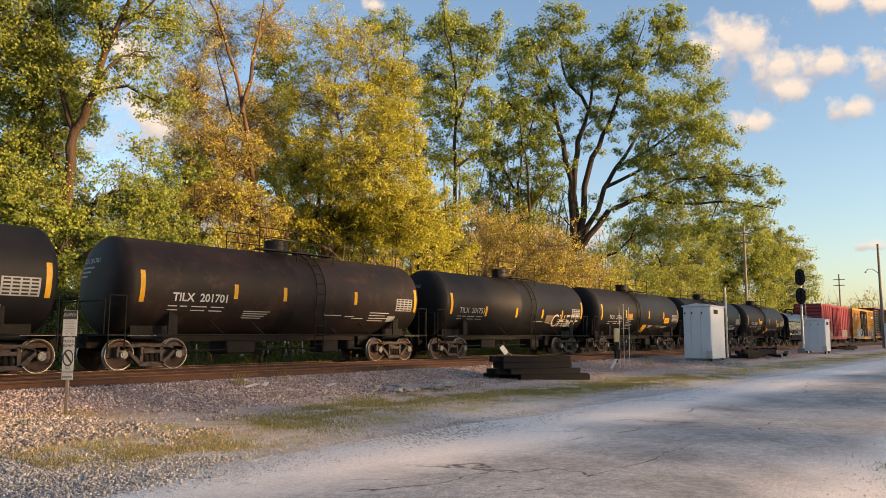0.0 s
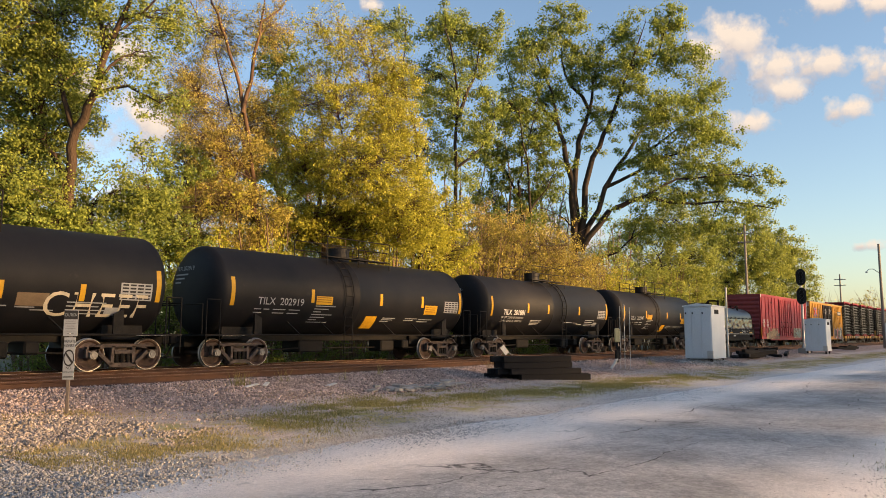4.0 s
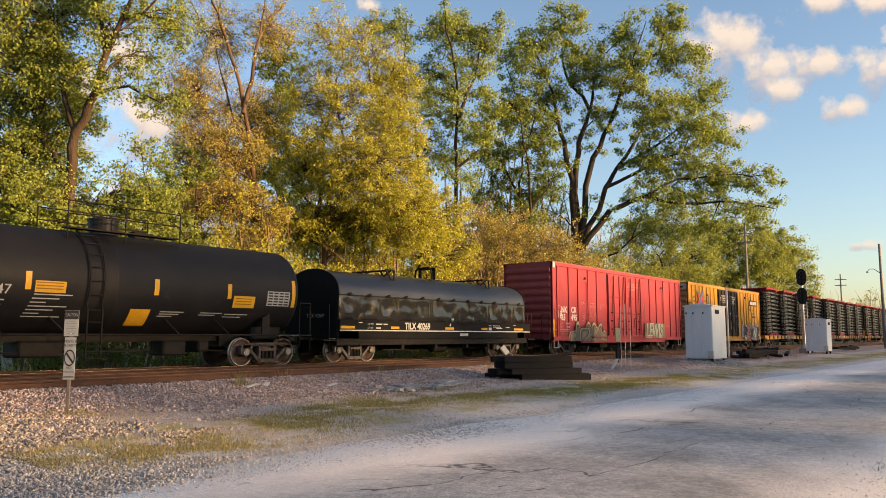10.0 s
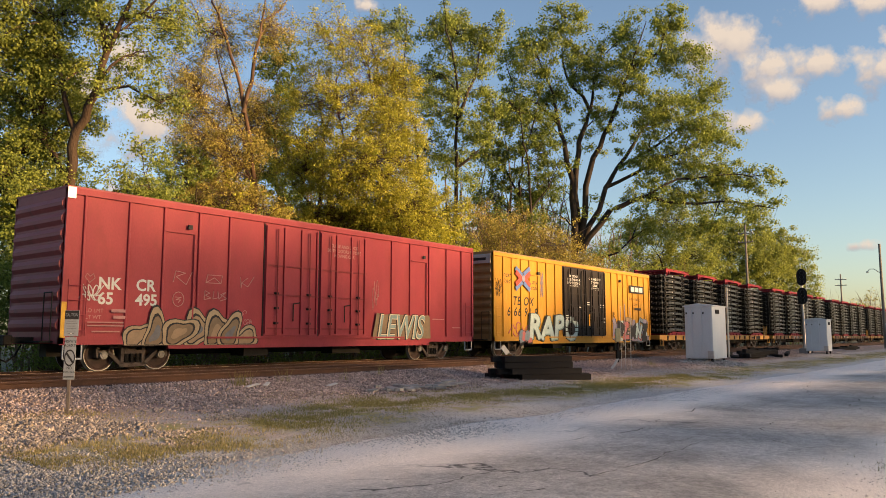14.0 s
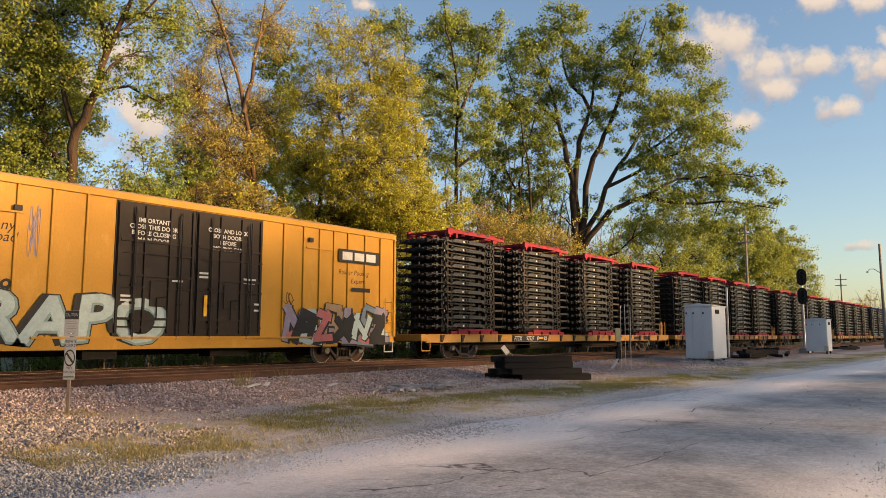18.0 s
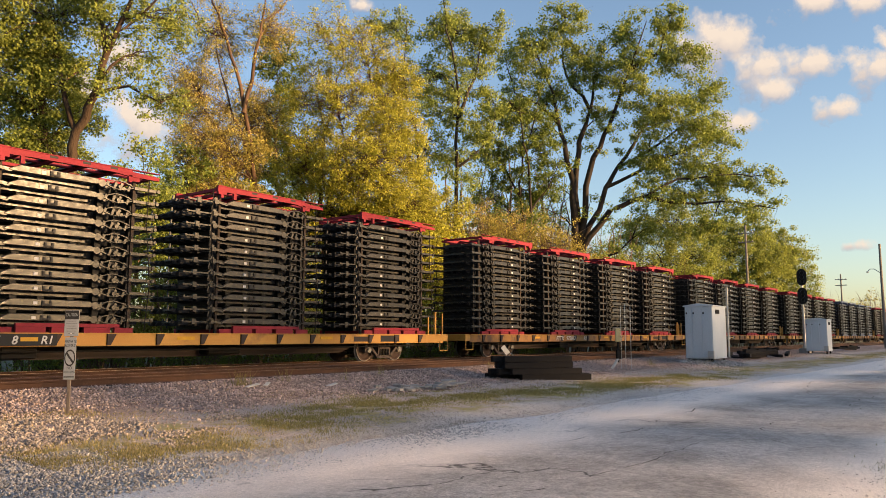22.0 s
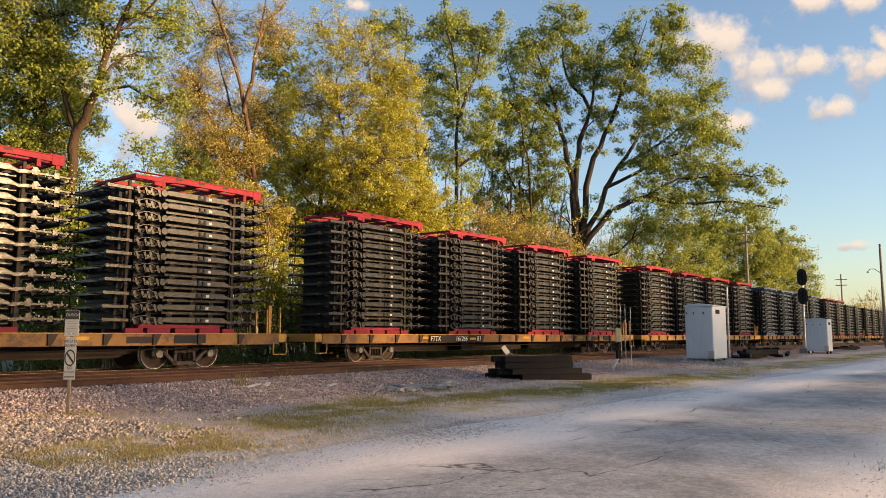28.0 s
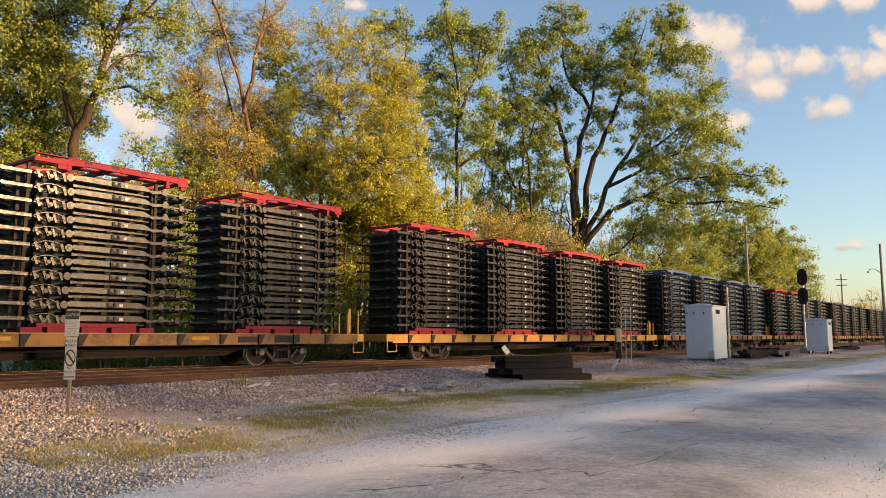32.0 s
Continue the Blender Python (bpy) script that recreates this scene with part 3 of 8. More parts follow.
def blades(name, label, spots, material, hi, category="grass"):
    n = len(spots)
    rng = np.random.default_rng(n)
    p = np.asarray(spots)
    ang = rng.uniform(0, math.tau, n)
    h = rng.uniform(0.4, 1.0, n) * hi
    w = 0.006 + 0.004 * rng.random(n)
    lean = rng.uniform(0.1, 0.8, n) * h
    dx, dy = np.cos(ang), np.sin(ang)
    a = p + np.stack([-dy * w, dx * w, 0 * w], -1)
    b = p + np.stack([dy * w, -dx * w, 0 * w], -1)
    c = p + np.stack([dx * lean, dy * lean, h], -1)
    co = np.stack([a, b, c], 1).reshape(-1, 3)
    f = np.arange(3 * n).reshape(-1, 3)
    tagged(part(name, from_arrays(name, co, f, material), None), label, category, kind="stuff")


def grass_line(x):
    """The middle of the winding strip of grass."""
    return 9.9 + 1.9 / (1 + math.exp(-(x - 9.2) * 1.1)) - 1.3 / (1 + math.exp(-(x - 19) * 0.35)) + 0.35 * math.sin(x * 0.55)


def build_grass():
    rng = random.Random(8)
    green, dry = [], []
    while len(green) + len(dry) < 60000:
        x = 4.4 + 26 * rng.random() ** 1.3 if rng.random() < 0.75 else rng.uniform(30, 95)
        y = grass_line(x) + rng.gauss(0, 0.62 if x < 30 else 0.8)
        k = noise.noise(Vector((x * 0.8, y * 1.1, 7))) + 0.7 * noise.noise(Vector((x * 2.6, y * 2.8, 3)))
        if y > 8.7 and k > rng.uniform(-0.5, 0.75) + (0.2 if x < 8.6 else 0.05):
            green_share = 0.25 if x < 8.6 else 0.8
            green_share += 0.45 * noise.noise(Vector((x * 0.6, y * 0.9, 31)))
            (green if rng.random() < green_share else dry).append((x, y, ground_z(x, y)))
    for _ in range(22000):
        x, y = rng.uniform(4, 22) if rng.random() < 0.6 else rng.uniform(4, 60), rng.uniform(9.8, 15.2)
        if noise.noise(Vector((x * 0.7, y * 0.8, 2))) > rng.uniform(-0.1, 0.5):
            dry.append((x, y, ground_z(x, y)))
    for _ in range(2600):
        x, y = rng.uniform(4.6, 7.5), 14.3 + rng.gauss(0, 0.35)
        dry.append((x, y, ground_z(x, y)))
    for _ in range(900):
        x, y = rng.uniform(10.5, 14.5), 1.0 + abs(rng.gauss(0, 0.35))
        green.append((x, y, 0.0))
    blades("grass", "short green grass growing along the gravel verge", green, M_GRASS, 0.06)
    blades("dry_grass", "dry straw-coloured grass on the verge", dry, M_STRAW, 0.052)
    tall = []
    for cx, cy, n in ((12.3, 16.1, 60), (13.9, 16.3, 18), (18.0, 16.5, 14), (16.0, 16.2, 10), (24, 16.4, 18), (36, 15.0, 30)):
        tall += [(cx + rng.gauss(0, 0.12), cy + rng.gauss(0, 0.08), ground_z(cx, cy)) for _ in range(n)]
    blades("weeds", "green weeds growing out of the ballast", tall, M_GRASS, 0.5, "weeds")


# ---- trees ----
ACROSS = Vector((0.6134, -0.7898, 0))
ALONG = Vector((0.7898, 0.6134, 0))


class Wood:
    """Collects tapered limbs as rings of vertices."""

    def __init__(self):
        self.co, self.fc, self.n = [], [], 0

    def limb(self, pts, radii, seg):
        ring = np.arange(seg) * (math.tau / seg)
        c, s = np.cos(ring)[:, None], np.sin(ring)[:, None]
        k0 = self.n
        for i, p in enumerate(pts):
            d = (pts[min(i + 1, len(pts) - 1)] - pts[max(i - 1, 0)]).normalized()
            a = d.orthogonal().normalized()
            b = d.cross(a)
            self.co.append(np.array(p)[None] + (c * np.array(a)[None] + s * np.array(b)[None]) * radii[i])
        for i in range(len(pts) - 1):
            lo = k0 + i * seg + np.arange(seg)
            up = k0 + i * seg + (np.arange(seg) + 1) % seg
            self.fc.append(np.stack([lo, up, up + seg, lo + seg], 1))
        self.n += len(pts) * seg

    def mesh(self, name, material):
        me = from_arrays(name, np.concatenate(self.co), np.concatenate(self.fc), material)
        me.polygons.foreach_set("use_smooth", [True] * len(me.polygons))
        return me


def bend(p, q, rng, sag=0.12, n=5):
    """A crooked line from p to q."""
    d = (q - p).length
    off = Vector((rng.uniform(-1, 1), rng.uniform(-1, 1), rng.uniform(0.2, 1.2))) * d * sag
    return [p.lerp(q, k / n) + off * math.sin(math.pi * k / n) + Vector((rng.gauss(0, 1), rng.gauss(0, 1), rng.gauss(0, 1))) * d * 0.015 * (0 < k < n) for k in range(n + 1)]


def leaf_quads(centres, sizes, rng, size, each, droop=0.75):
    """Tufts of leaves: lens-shaped blades strewn over the outside of small lopsided clumps, mostly facing outwards."""
    n = len(centres) * each
    c = np.repeat(np.asarray(centres), each, 0)
    rad = np.repeat(np.asarray(sizes), each)[:, None]
    out = rng.normal(size=(n, 3))
    out /= np.linalg.norm(out, axis=1, keepdims=True)
    p = c + out * rad * (rng.random((n, 1)) ** 0.6) * (1.55, 1.55, 1.5 * droop)
    nrm = out * 0.8 + rng.normal(size=(n, 3)) * 0.55 + np.array((0.12, -0.45, 0.25))
    nrm /= np.linalg.norm(nrm, axis=1, keepdims=True)
    u = rng.normal(size=(n, 3)) + np.array((0, 0, -0.5))
    u -= (u * nrm).sum(1, keepdims=True) * nrm
    u /= np.linalg.norm(u, axis=1, keepdims=True)
    w = np.cross(nrm, u)
    s = rng.uniform(0.65, 1.3, (n, 1)) * size * 0.56
    co = np.stack([p + u * s, p + w * s * 0.62, p - u * s * 0.8, p - w * s * 0.62], 1).reshape(-1, 3)
    return co, np.arange(4 * n).reshape(-1, 4)


def tree(name, label, at, lobes, trunk, fork, leaf, bark, seed, leaf_size=0.2, full=1.0, stems=1, group="", tuft=0.5, each=40, limbs=(), bare=False, twigs=True):
    """lobes: sideways offset, height, half width, half height, fullness of each mass of the crown.
    limbs: radius and the (sideways, height) points of each main limb; without them, stems rise from the foot."""
    rng, nr = random.Random(seed), np.random.default_rng(seed)
    top = thing(name, label, "tree", group, at=(at[0], at[1], 0))
    wood, spots = Wood(), []
    high = max(z for _, z, _, _, _ in lobes)
    width = max(abs(l) for l, *_ in lobes)
    line = []
    if limbs:
        deep = {}
        for k, (r0, way) in enumerate(limbs):
            key = min(deep, key=lambda q: abs(q[0] - way[0][0]) + abs(q[1] - way[0][1]), default=None)
            d = deep[key] if key and k else 0.0
            run = rng.uniform(-0.35, 0.35)
            pts = []
            rise = way[0][1]
            if k == 0 or way[0][1] < fork:
                pts.append(Vector((0, 0, -0.1)) + ACROSS * way[0][0] * 0.5)
            for l, z in way:
                dd = d + run * max(0.0, abs(z - rise) + abs(l - way[0][0]) * 0.6)
                deep[(l, z)] = dd
                pts.append(ACROSS * l + ALONG * dd + Vector((0, 0, z)))
            fine = []
            for p, q in zip(pts, pts[1:]):
                m = (q - p).length
                for j in range(3):
                    fine.append(p.lerp(q, j / 3) + Vector((rng.gauss(0, 1), rng.gauss(0, 1), rng.gauss(0, 1))) * m * 0.022 * (j > 0))
            fine.append(pts[-1])
            n = len(fine) - 1
            rad = [r0 * 0.8 * (1.25 if i == 0 and k == 0 else (1 - 0.97 * i / n) ** 0.85) + 0.012 for i in range(n + 1)]
            wood.limb(fine, rad, 9 if r0 > 0.15 else 6)
            for i in range(int(n * (0.55 if k == 0 else 0.4)), n + 1):
                for _ in range(2 if bare else 3):
                    p = fine[i] + Vector((rng.gauss(0, 1), rng.gauss(0, 1), rng.gauss(0.3, 1))) * tuft * 1.3
                    wood.limb([fine[i], (fine[i] + p) / 2 + Vector((0, 0, 0.06)), p], [0.016, 0.011, 0.004], 3)
                    spots.append((np.array(p), tuft * rng.uniform(0.5, 1.0)))
            line += [(p, r) for p, r in zip(fine, rad) if p.z > fork * 0.6]
    else:
        for k in range(stems):
            side = (k - (stems - 1) / 2) * min(0.5 * width, 0.16 * high)
            foot = Vector((rng.uniform(-0.3, 0.3), rng.uniform(-0.3, 0.3), -0.2)) * (stems > 1) + Vector((0, 0, -0.1))
            mid = Vector((0, 0, fork)) + (ACROSS * side * 0.14 + ALONG * rng.uniform(-0.3, 0.3)) * (stems > 1)
            tip = Vector((0, 0, high * rng.uniform(0.82, 0.95))) + ACROSS * side + ALONG * rng.uniform(-1, 1)
            pts = bend(foot, mid, rng, 0.03, 4) + bend(mid, tip, rng, 0.05, 9)[1:]
            n = len(pts) - 1
            rad = [trunk * (1.3 if i == 0 else (1 - i / n) ** 0.8) + 0.02 for i in range(n + 1)]
            wood.limb(pts, rad, 9)
            line += [(p, r) for p, r in zip(pts[2:], rad[2:])]
    for l, z, rh, rv, dens in lobes:
        c = ACROSS * l + ALONG * rng.uniform(-1, 1) * rh * 0.8 + Vector((0, 0, z))

        def cost(pr):
            d = c - pr[0]
            flat = math.hypot(d.x, d.y)
            return abs(d.z - 0.6 * flat) + 0.9 * flat + (3 if d.z < -0.5 else 0)
        start, r0 = min(line, key=cost)
        pts = bend(start, c + Vector((0, 0, rv * 0.4)), rng, 0.08, 7)
        r1 = min(r0 * 0.6, 0.025 + 0.016 * (c - start).length)
        wood.limb(pts, [r1 * (1 - 0.8 * k / 7) + 0.01 for k in range(8)], 5)
        reach = pts[2:] + [p for p, _ in line if (p - c).length < 1.1 * max(rh, rv)][::3]
        count = max(5, int(4.6 * full * dens * rh * rv / tuft ** 2))
        for k in range(count):
            d = Vector((rng.gauss(0, 1), rng.gauss(0, 1), rng.gauss(0, 1))).normalized() * rng.random() ** 0.38 * 1.08
            p = c + ACROSS * d.x * rh + ALONG * d.y * rh + Vector((0, 0, d.z * rv))
            r = tuft * rng.uniform(0.55, 1.25)
            if noise.noise(Vector(p) * 0.45 + Vector((seed, 0, 0))) < -0.28 and dens < 0.95:
                continue
            src = min(rng.sample(reach, min(5, len(reach))), key=lambda q: (q - p).length + (1.0 if q.z > p.z else 0))
            sub = bend(src, p, rng, 0.12, 3)
            t0 = min(0.035, 0.012 + 0.006 * (p - src).length) * (0.7 if bare else 1)
            wood.limb(sub, [t0, t0 * 0.75, t0 * 0.5, 0.004], 3)
            if twigs and (bare or k % 3 == 0):
                for _ in range(3 if bare else 1):
                    q = p + Vector((rng.gauss(0, 0.5), rng.gauss(0, 0.5), rng.uniform(0.1, 0.9))) * tuft * 2.0
                    wood.limb([sub[2], (sub[2] + q) / 2 + Vector((0, 0, 0.05)), q], [t0 * 0.5, t0 * 0.35, 0.003], 3)
            spots.append((np.array(p), r))
    part("trunk", wood.mesh("trunk", bark), None, top)
    co, fc = leaf_quads([p for p, _ in spots], [r for _, r in spots], nr, leaf_size, int(each * 1.6) if twigs else each)
    part("crown", from_arrays("crown", co, fc, leaf), None, top)
    return top


def build_trees():
    tree("tree", "tall leaning tree with thick green spring foliage", (15.0, 31.5),
         [(-2.6, 14.7, 2.4, 1.9, 1), (0.2, 15.2, 1.6, 1.3, 0.9), (-0.6, 13.3, 1.2, 1.1, 0.8), (1.6, 14.6, 1.0, 1.0, 0.6), (4.0, 15.2, 1.3, 1.2, 0.6), (-1.9, 12.1, 2.4, 1.7, 1), (1.0, 12.9, 0.9, 1.0, 0.35),
          (-2.2, 9.4, 2.4, 1.7, 1), (0.2, 10.7, 1.1, 1.2, 0.6), (-1.6, 7.3, 2.6, 1.5, 1), (2.4, 7.4, 1.5, 1.0, 0.8), (3.4, 7.0, 1.4, 1.0, 0.7),
          (-2.2, 5.4, 1.9, 1.4, 1), (1.0, 6.0, 1.4, 1.2, 0.9), (2.9, 13.2, 1.0, 1.0, 0.5), (4.0, 11.2, 1.1, 0.8, 0.4), (2.9, 9.3, 1.0, 0.9, 0.45)], 0.34, 4.5, M_LEAF_MID, M_BARK, 3, 0.108, 1.45, 2, tuft=0.38, each=58,
         limbs=((0.34, ((-0.2, 2.9), (0.0, 5.7), (0.5, 8.0), (0.8, 9.8), (1.7, 11.3), (2.2, 12.8), (2.9, 14.1), (3.8, 15.7), (4.2, 17.0))), (0.15, ((0.8, 9.8), (0.3, 11.1), (0.0, 12.8), (-0.6, 15.0))),
                (0.14, ((2.2, 12.8), (1.7, 14.5), (1.3, 16.4))), (0.13, ((0.2, 5.9), (1.0, 6.9), (1.9, 7.6), (3.3, 7.8))), (0.16, ((0.5, 8.0), (-1.1, 9.6), (-2.2, 11.9), (-2.7, 14.6))),
                (0.14, ((-0.2, 5.4), (-1.6, 6.7), (-2.6, 8.0))), (0.10, ((1.7, 11.3), (3.0, 11.6), (4.3, 10.9))), (0.10, ((2.9, 14.1), (3.8, 14.3), (5.1, 15.5))), (0.14, ((-1.1, 9.6), (-1.4, 11.6), (-1.2, 14.3)))))
    tree("tree", "slender tree with bare upper twigs and sparse bronze leaves", (26.9, 34),
         [(-2.5, 18.6, 1.7, 2.2, 0.30), (0.3, 19.0, 1.5, 2.2, 0.28), (-3.3, 14.4, 1.9, 1.9, 0.6), (-0.8, 14.1, 1.9, 2.2, 0.6), (-1.9, 11.5, 2.6, 1.7, 0.8),
          (-3.5, 9.6, 2.3, 1.6, 0.8), (-0.9, 8.0, 2.9, 1.7, 0.9), (-4.4, 16.4, 1.4, 1.4, 0.25)], 0.24, 6.0, M_LEAF_RUSSET, M_BARK_WARM, 4, 0.10, 2.9, 2, tuft=0.36, each=27, bare=True,
         limbs=((0.22, ((0.3, 3.3), (0.2, 7.6), (-0.2, 11.3), (-0.7, 15.1), (-1.4, 17.6), (-2.1, 19.4), (-2.5, 21.3))), (0.15, ((-0.5, 13.6), (-0.1, 16.5), (0.2, 19.0), (0.4, 21.3))),
                (0.18, ((-0.5, 3.3), (-1.1, 7.8), (-2.1, 10.9), (-2.6, 12.7), (-2.8, 13.6), (-3.8, 15.8))), (0.08, ((-1.4, 17.6), (-3.0, 18.5), (-3.9, 20.4))),
                (0.07, ((0.2, 19.0), (1.1, 19.9), (1.6, 21.1))), (0.08, ((-2.1, 10.9), (-3.5, 10.2), (-4.4, 10.0))), (0.09, ((-0.2, 11.3), (-1.1, 13.3), (-1.8, 15.8), (-2.1, 17.6)))))
    tree("tree", "spreading tree with golden-yellow young leaves", (30.5, 33),
         [(-0.4, 20.0, 2.1, 1.6, 0.25), (2.4, 17.9, 2.4, 2.0, 0.5), (4.4, 16.9, 1.5, 1.8, 0.75), (-0.8, 16.9, 1.8, 1.9, 0.4), (1.1, 14.8, 3.2, 1.8, 0.6),
          (4.3, 13.4, 2.0, 2.1, 0.9), (-0.5, 11.7, 2.6, 1.9, 0.75), (3.0, 10.7, 3.2, 2.0, 1), (1.2, 8.3, 4.0, 1.6, 1), (5.0, 8.3, 2.3, 1.9, 1),
          (-2.1, 8.0, 2.3, 1.7, 0.9)], 0.28, 5.0, M_LEAF_GOLD, M_BARK_WARM, 5, 0.108, 2.0, 2, tuft=0.38, each=38, bare=True,
         limbs=((0.26, ((0.4, 3.4), (0.3, 7.0), (0.6, 11.6), (1.8, 14.0), (2.9, 15.6), (4.5, 17.3))), (0.18, ((-0.1, 7.0), (-0.5, 11.9), (-0.3, 14.2), (-1.0, 17.3), (-1.1, 19.7))),
                (0.14, ((0.6, 11.9), (2.4, 14.2), (4.0, 15.1), (5.4, 15.4))), (0.10, ((-0.3, 14.2), (0.6, 16.6), (1.0, 19.7), (0.7, 21.6))), (0.10, ((2.9, 15.6), (3.3, 18.2), (2.6, 20.6))),
                (0.12, ((0.7, 10.2), (2.7, 11.2), (5.0, 11.6))), (0.10, ((-0.1, 8.9), (-1.8, 10.7), (-2.3, 12.6)))))
    tree("tree", "narrow green tree behind the golden one", (34.2, 41),
         [(0.1, 20.8, 1.6, 2.3, 0.7), (-0.4, 16.7, 1.9, 2.7, 0.8), (0.9, 13.1, 2.3, 2.3, 0.7), (-1.1, 11.9, 2.3, 2.3, 0.7)],
         0.25, 9.0, M_LEAF_DEEP, M_BARK_GREY, 6, 0.19, 1.0, tuft=0.5, each=50)
    tree("tree", "tall cottonwood with a high green crown", (49.8, 38),
         [(-0.2, 27.9, 2.5, 2.1, 1), (-5.1, 27.9, 1.9, 1.6, 0.8), (3.4, 27.2, 1.5, 1.9, 0.9), (-1.7, 24.2, 2.9, 2.1, 0.9), (2.1, 23.7, 1.8, 2.0, 0.9),
          (-0.2, 20.7, 2.6, 1.8, 0.6), (2.8, 18.8, 2.0, 1.6, 0.7), (-1.7, 17.8, 2.0, 2.3, 0.55), (0.7, 15.4, 2.1, 1.8, 0.4), (3.4, 21.6, 1.3, 1.5, 0.6)],
         0.34, 12.0, M_LEAF_GREEN, M_BARK_GREY, 7, 0.19, 1.0, 2, tuft=0.57, each=54,
         limbs=((0.30, ((0.3, 4.2), (0.4, 10.6), (0.6, 15.4), (0.7, 21.4), (0.1, 25.4), (-0.6, 29.2))), (0.20, ((0.7, 19.4), (2.1, 23.1), (2.7, 27.2))),
                (0.22, ((-2.1, 7.4), (-2.5, 15.4), (-3.0, 19.1), (-3.8, 22.4), (-3.5, 26.5))), (0.14, ((0.6, 15.4), (2.7, 17.1), (3.7, 19.4)))))
    tree("tree", "thin-stemmed tree with open dark green foliage", (57.3, 36),
         [(-0.7, 21.7, 2.3, 2.1, 0.6), (-1.8, 17.5, 2.3, 2.3, 0.5), (1.8, 19.1, 1.8, 2.8, 0.5), (0.7, 14.4, 2.5, 1.8, 0.4), (-2.3, 13.9, 2.3, 2.0, 0.5), (2.6, 15.4, 1.6, 1.8, 0.4), (0.3, 11.4, 2.6, 1.8, 0.45), (-2.6, 10.6, 2.2, 1.8, 0.4)],
         0.26, 11.0, M_LEAF_DEEP, M_BARK_GREY, 8, 0.20, 1.0, 2, tuft=0.45, each=40,
         limbs=((0.20, ((0.9, 4.4), (1.0, 12.6), (0.7, 16.8), (0.2, 19.0), (-0.1, 21.8))), (0.18, ((-0.1, 4.4), (0.2, 14.0), (0.4, 17.5), (1.5, 21.1), (2.0, 23.6))),
                (0.12, ((0.2, 14.0), (-1.5, 17.5), (-2.6, 19.3))), (0.10, ((1.0, 12.6), (2.6, 14.7), (3.7, 17.2)))))
    tree("tree", "huge spreading cottonwood with many dark limbs", (62.6, 33),
         [(-4.1, 27.8, 2.4, 2.6, 1), (-1.2, 30.6, 2.2, 2.0, 1), (1.4, 27.4, 2.4, 2.4, 1), (5.4, 30.2, 1.3, 2.2, 1), (9.2, 31.2, 1.6, 1.8, 1),
          (5.0, 26.0, 2.4, 2.4, 1), (9.8, 27.6, 2.4, 2.0, 1), (12.6, 25.0, 2.1, 1.6, 1), (7.6, 22.2, 2.9, 2.2, 1), (11.6, 20.8, 2.5, 1.8, 1),
          (14.6, 20.2, 1.5, 1.0, 1), (8.6, 18.0, 3.4, 2.1, 1), (13.0, 17.0, 2.6, 1.9, 1), (16.6, 16.2, 1.9, 1.0, 1), (3.4, 22.4, 1.8, 1.6, 0.6),
          (-1.6, 24.2, 1.8, 1.8, 0.8), (10.6, 14.6, 4.2, 1.3, 0.9), (16.4, 13.2, 2.3, 1.1, 0.9), (8.4, 12.0, 2.4, 1.5, 0.6), (-5.6, 23.6, 1.5, 1.6, 0.6), (5.6, 14.6, 1.6, 1.2, 0.3), (-3.4, 21.2, 1.6, 1.4, 0.4),
          (-1.8, 15.6, 1.2, 1.2, 0.3), (1.2, 13.4, 1.5, 1.3, 0.35), (12.0, 11.2, 2.4, 1.4, 0.7), (-3.4, 12.8, 1.6, 1.4, 0.35)],
         0.58, 9.0, M_LEAF_GREEN, M_BARK_GREY, 9, 0.205, 0.9, 4, tuft=0.64, each=56,
         limbs=((0.55, ((0.0, 4.0), (-0.1, 11.6), (-0.2, 15.9), (-0.9, 18.8), (-1.5, 21.4), (-2.0, 24.4), (-3.6, 28.5))), (0.40, ((0.1, 9.6), (0.3, 17.7), (1.2, 21.4), (1.9, 23.3), (2.5, 27.0), (3.9, 31.2))),
                (0.38, ((0.2, 9.6), (1.6, 18.1), (3.1, 21.1), (5.1, 26.3), (6.6, 30.8))), (0.34, ((0.6, 9.6), (3.4, 15.9), (4.8, 18.1), (7.9, 22.5), (10.8, 24.8), (13.1, 26.3))),
                (0.20, ((-1.5, 21.4), (-3.3, 23.6), (-5.5, 24.9), (-6.3, 28.9))), (0.36, ((0.4, 9.4), (2.9, 13.0), (4.7, 13.8), (6.2, 14.3), (9.0, 13.6), (14.0, 13.6), (17.5, 12.9))),
                (0.20, ((0.6, 7.7), (5.4, 10.7), (6.5, 13.0))), (0.22, ((1.9, 23.3), (-0.4, 27.0), (-1.0, 31.6))), (0.20, ((5.1, 26.3), (8.0, 28.2), (9.6, 32.3))),
                (0.22, ((3.4, 15.9), (7.7, 18.1), (12.8, 20.7), (15.4, 20.7))), (0.16, ((6.2, 14.3), (9.1, 15.9), (13.4, 16.3), (17.3, 16.3))), (0.20, ((4.8, 18.1), (7.8, 19.6), (10.7, 21.8), (14.4, 24.0)))))
    tree("tree", "bushy green tree beside the far track", (91.8, 36),
         [(-3.8, 13.9, 3.5, 2.5, 0.9), (0.8, 14.6, 3.8, 2.9, 1), (-1.8, 10.3, 4.2, 3.2, 0.9), (3.5, 11.0, 4.2, 3.2, 1), (1.2, 7.2, 4.9, 2.8, 1)], 0.3, 3.0, M_LEAF_BUSH, M_BARK_GREY, 31, 0.23, 1.0, 2, tuft=0.7, each=46)
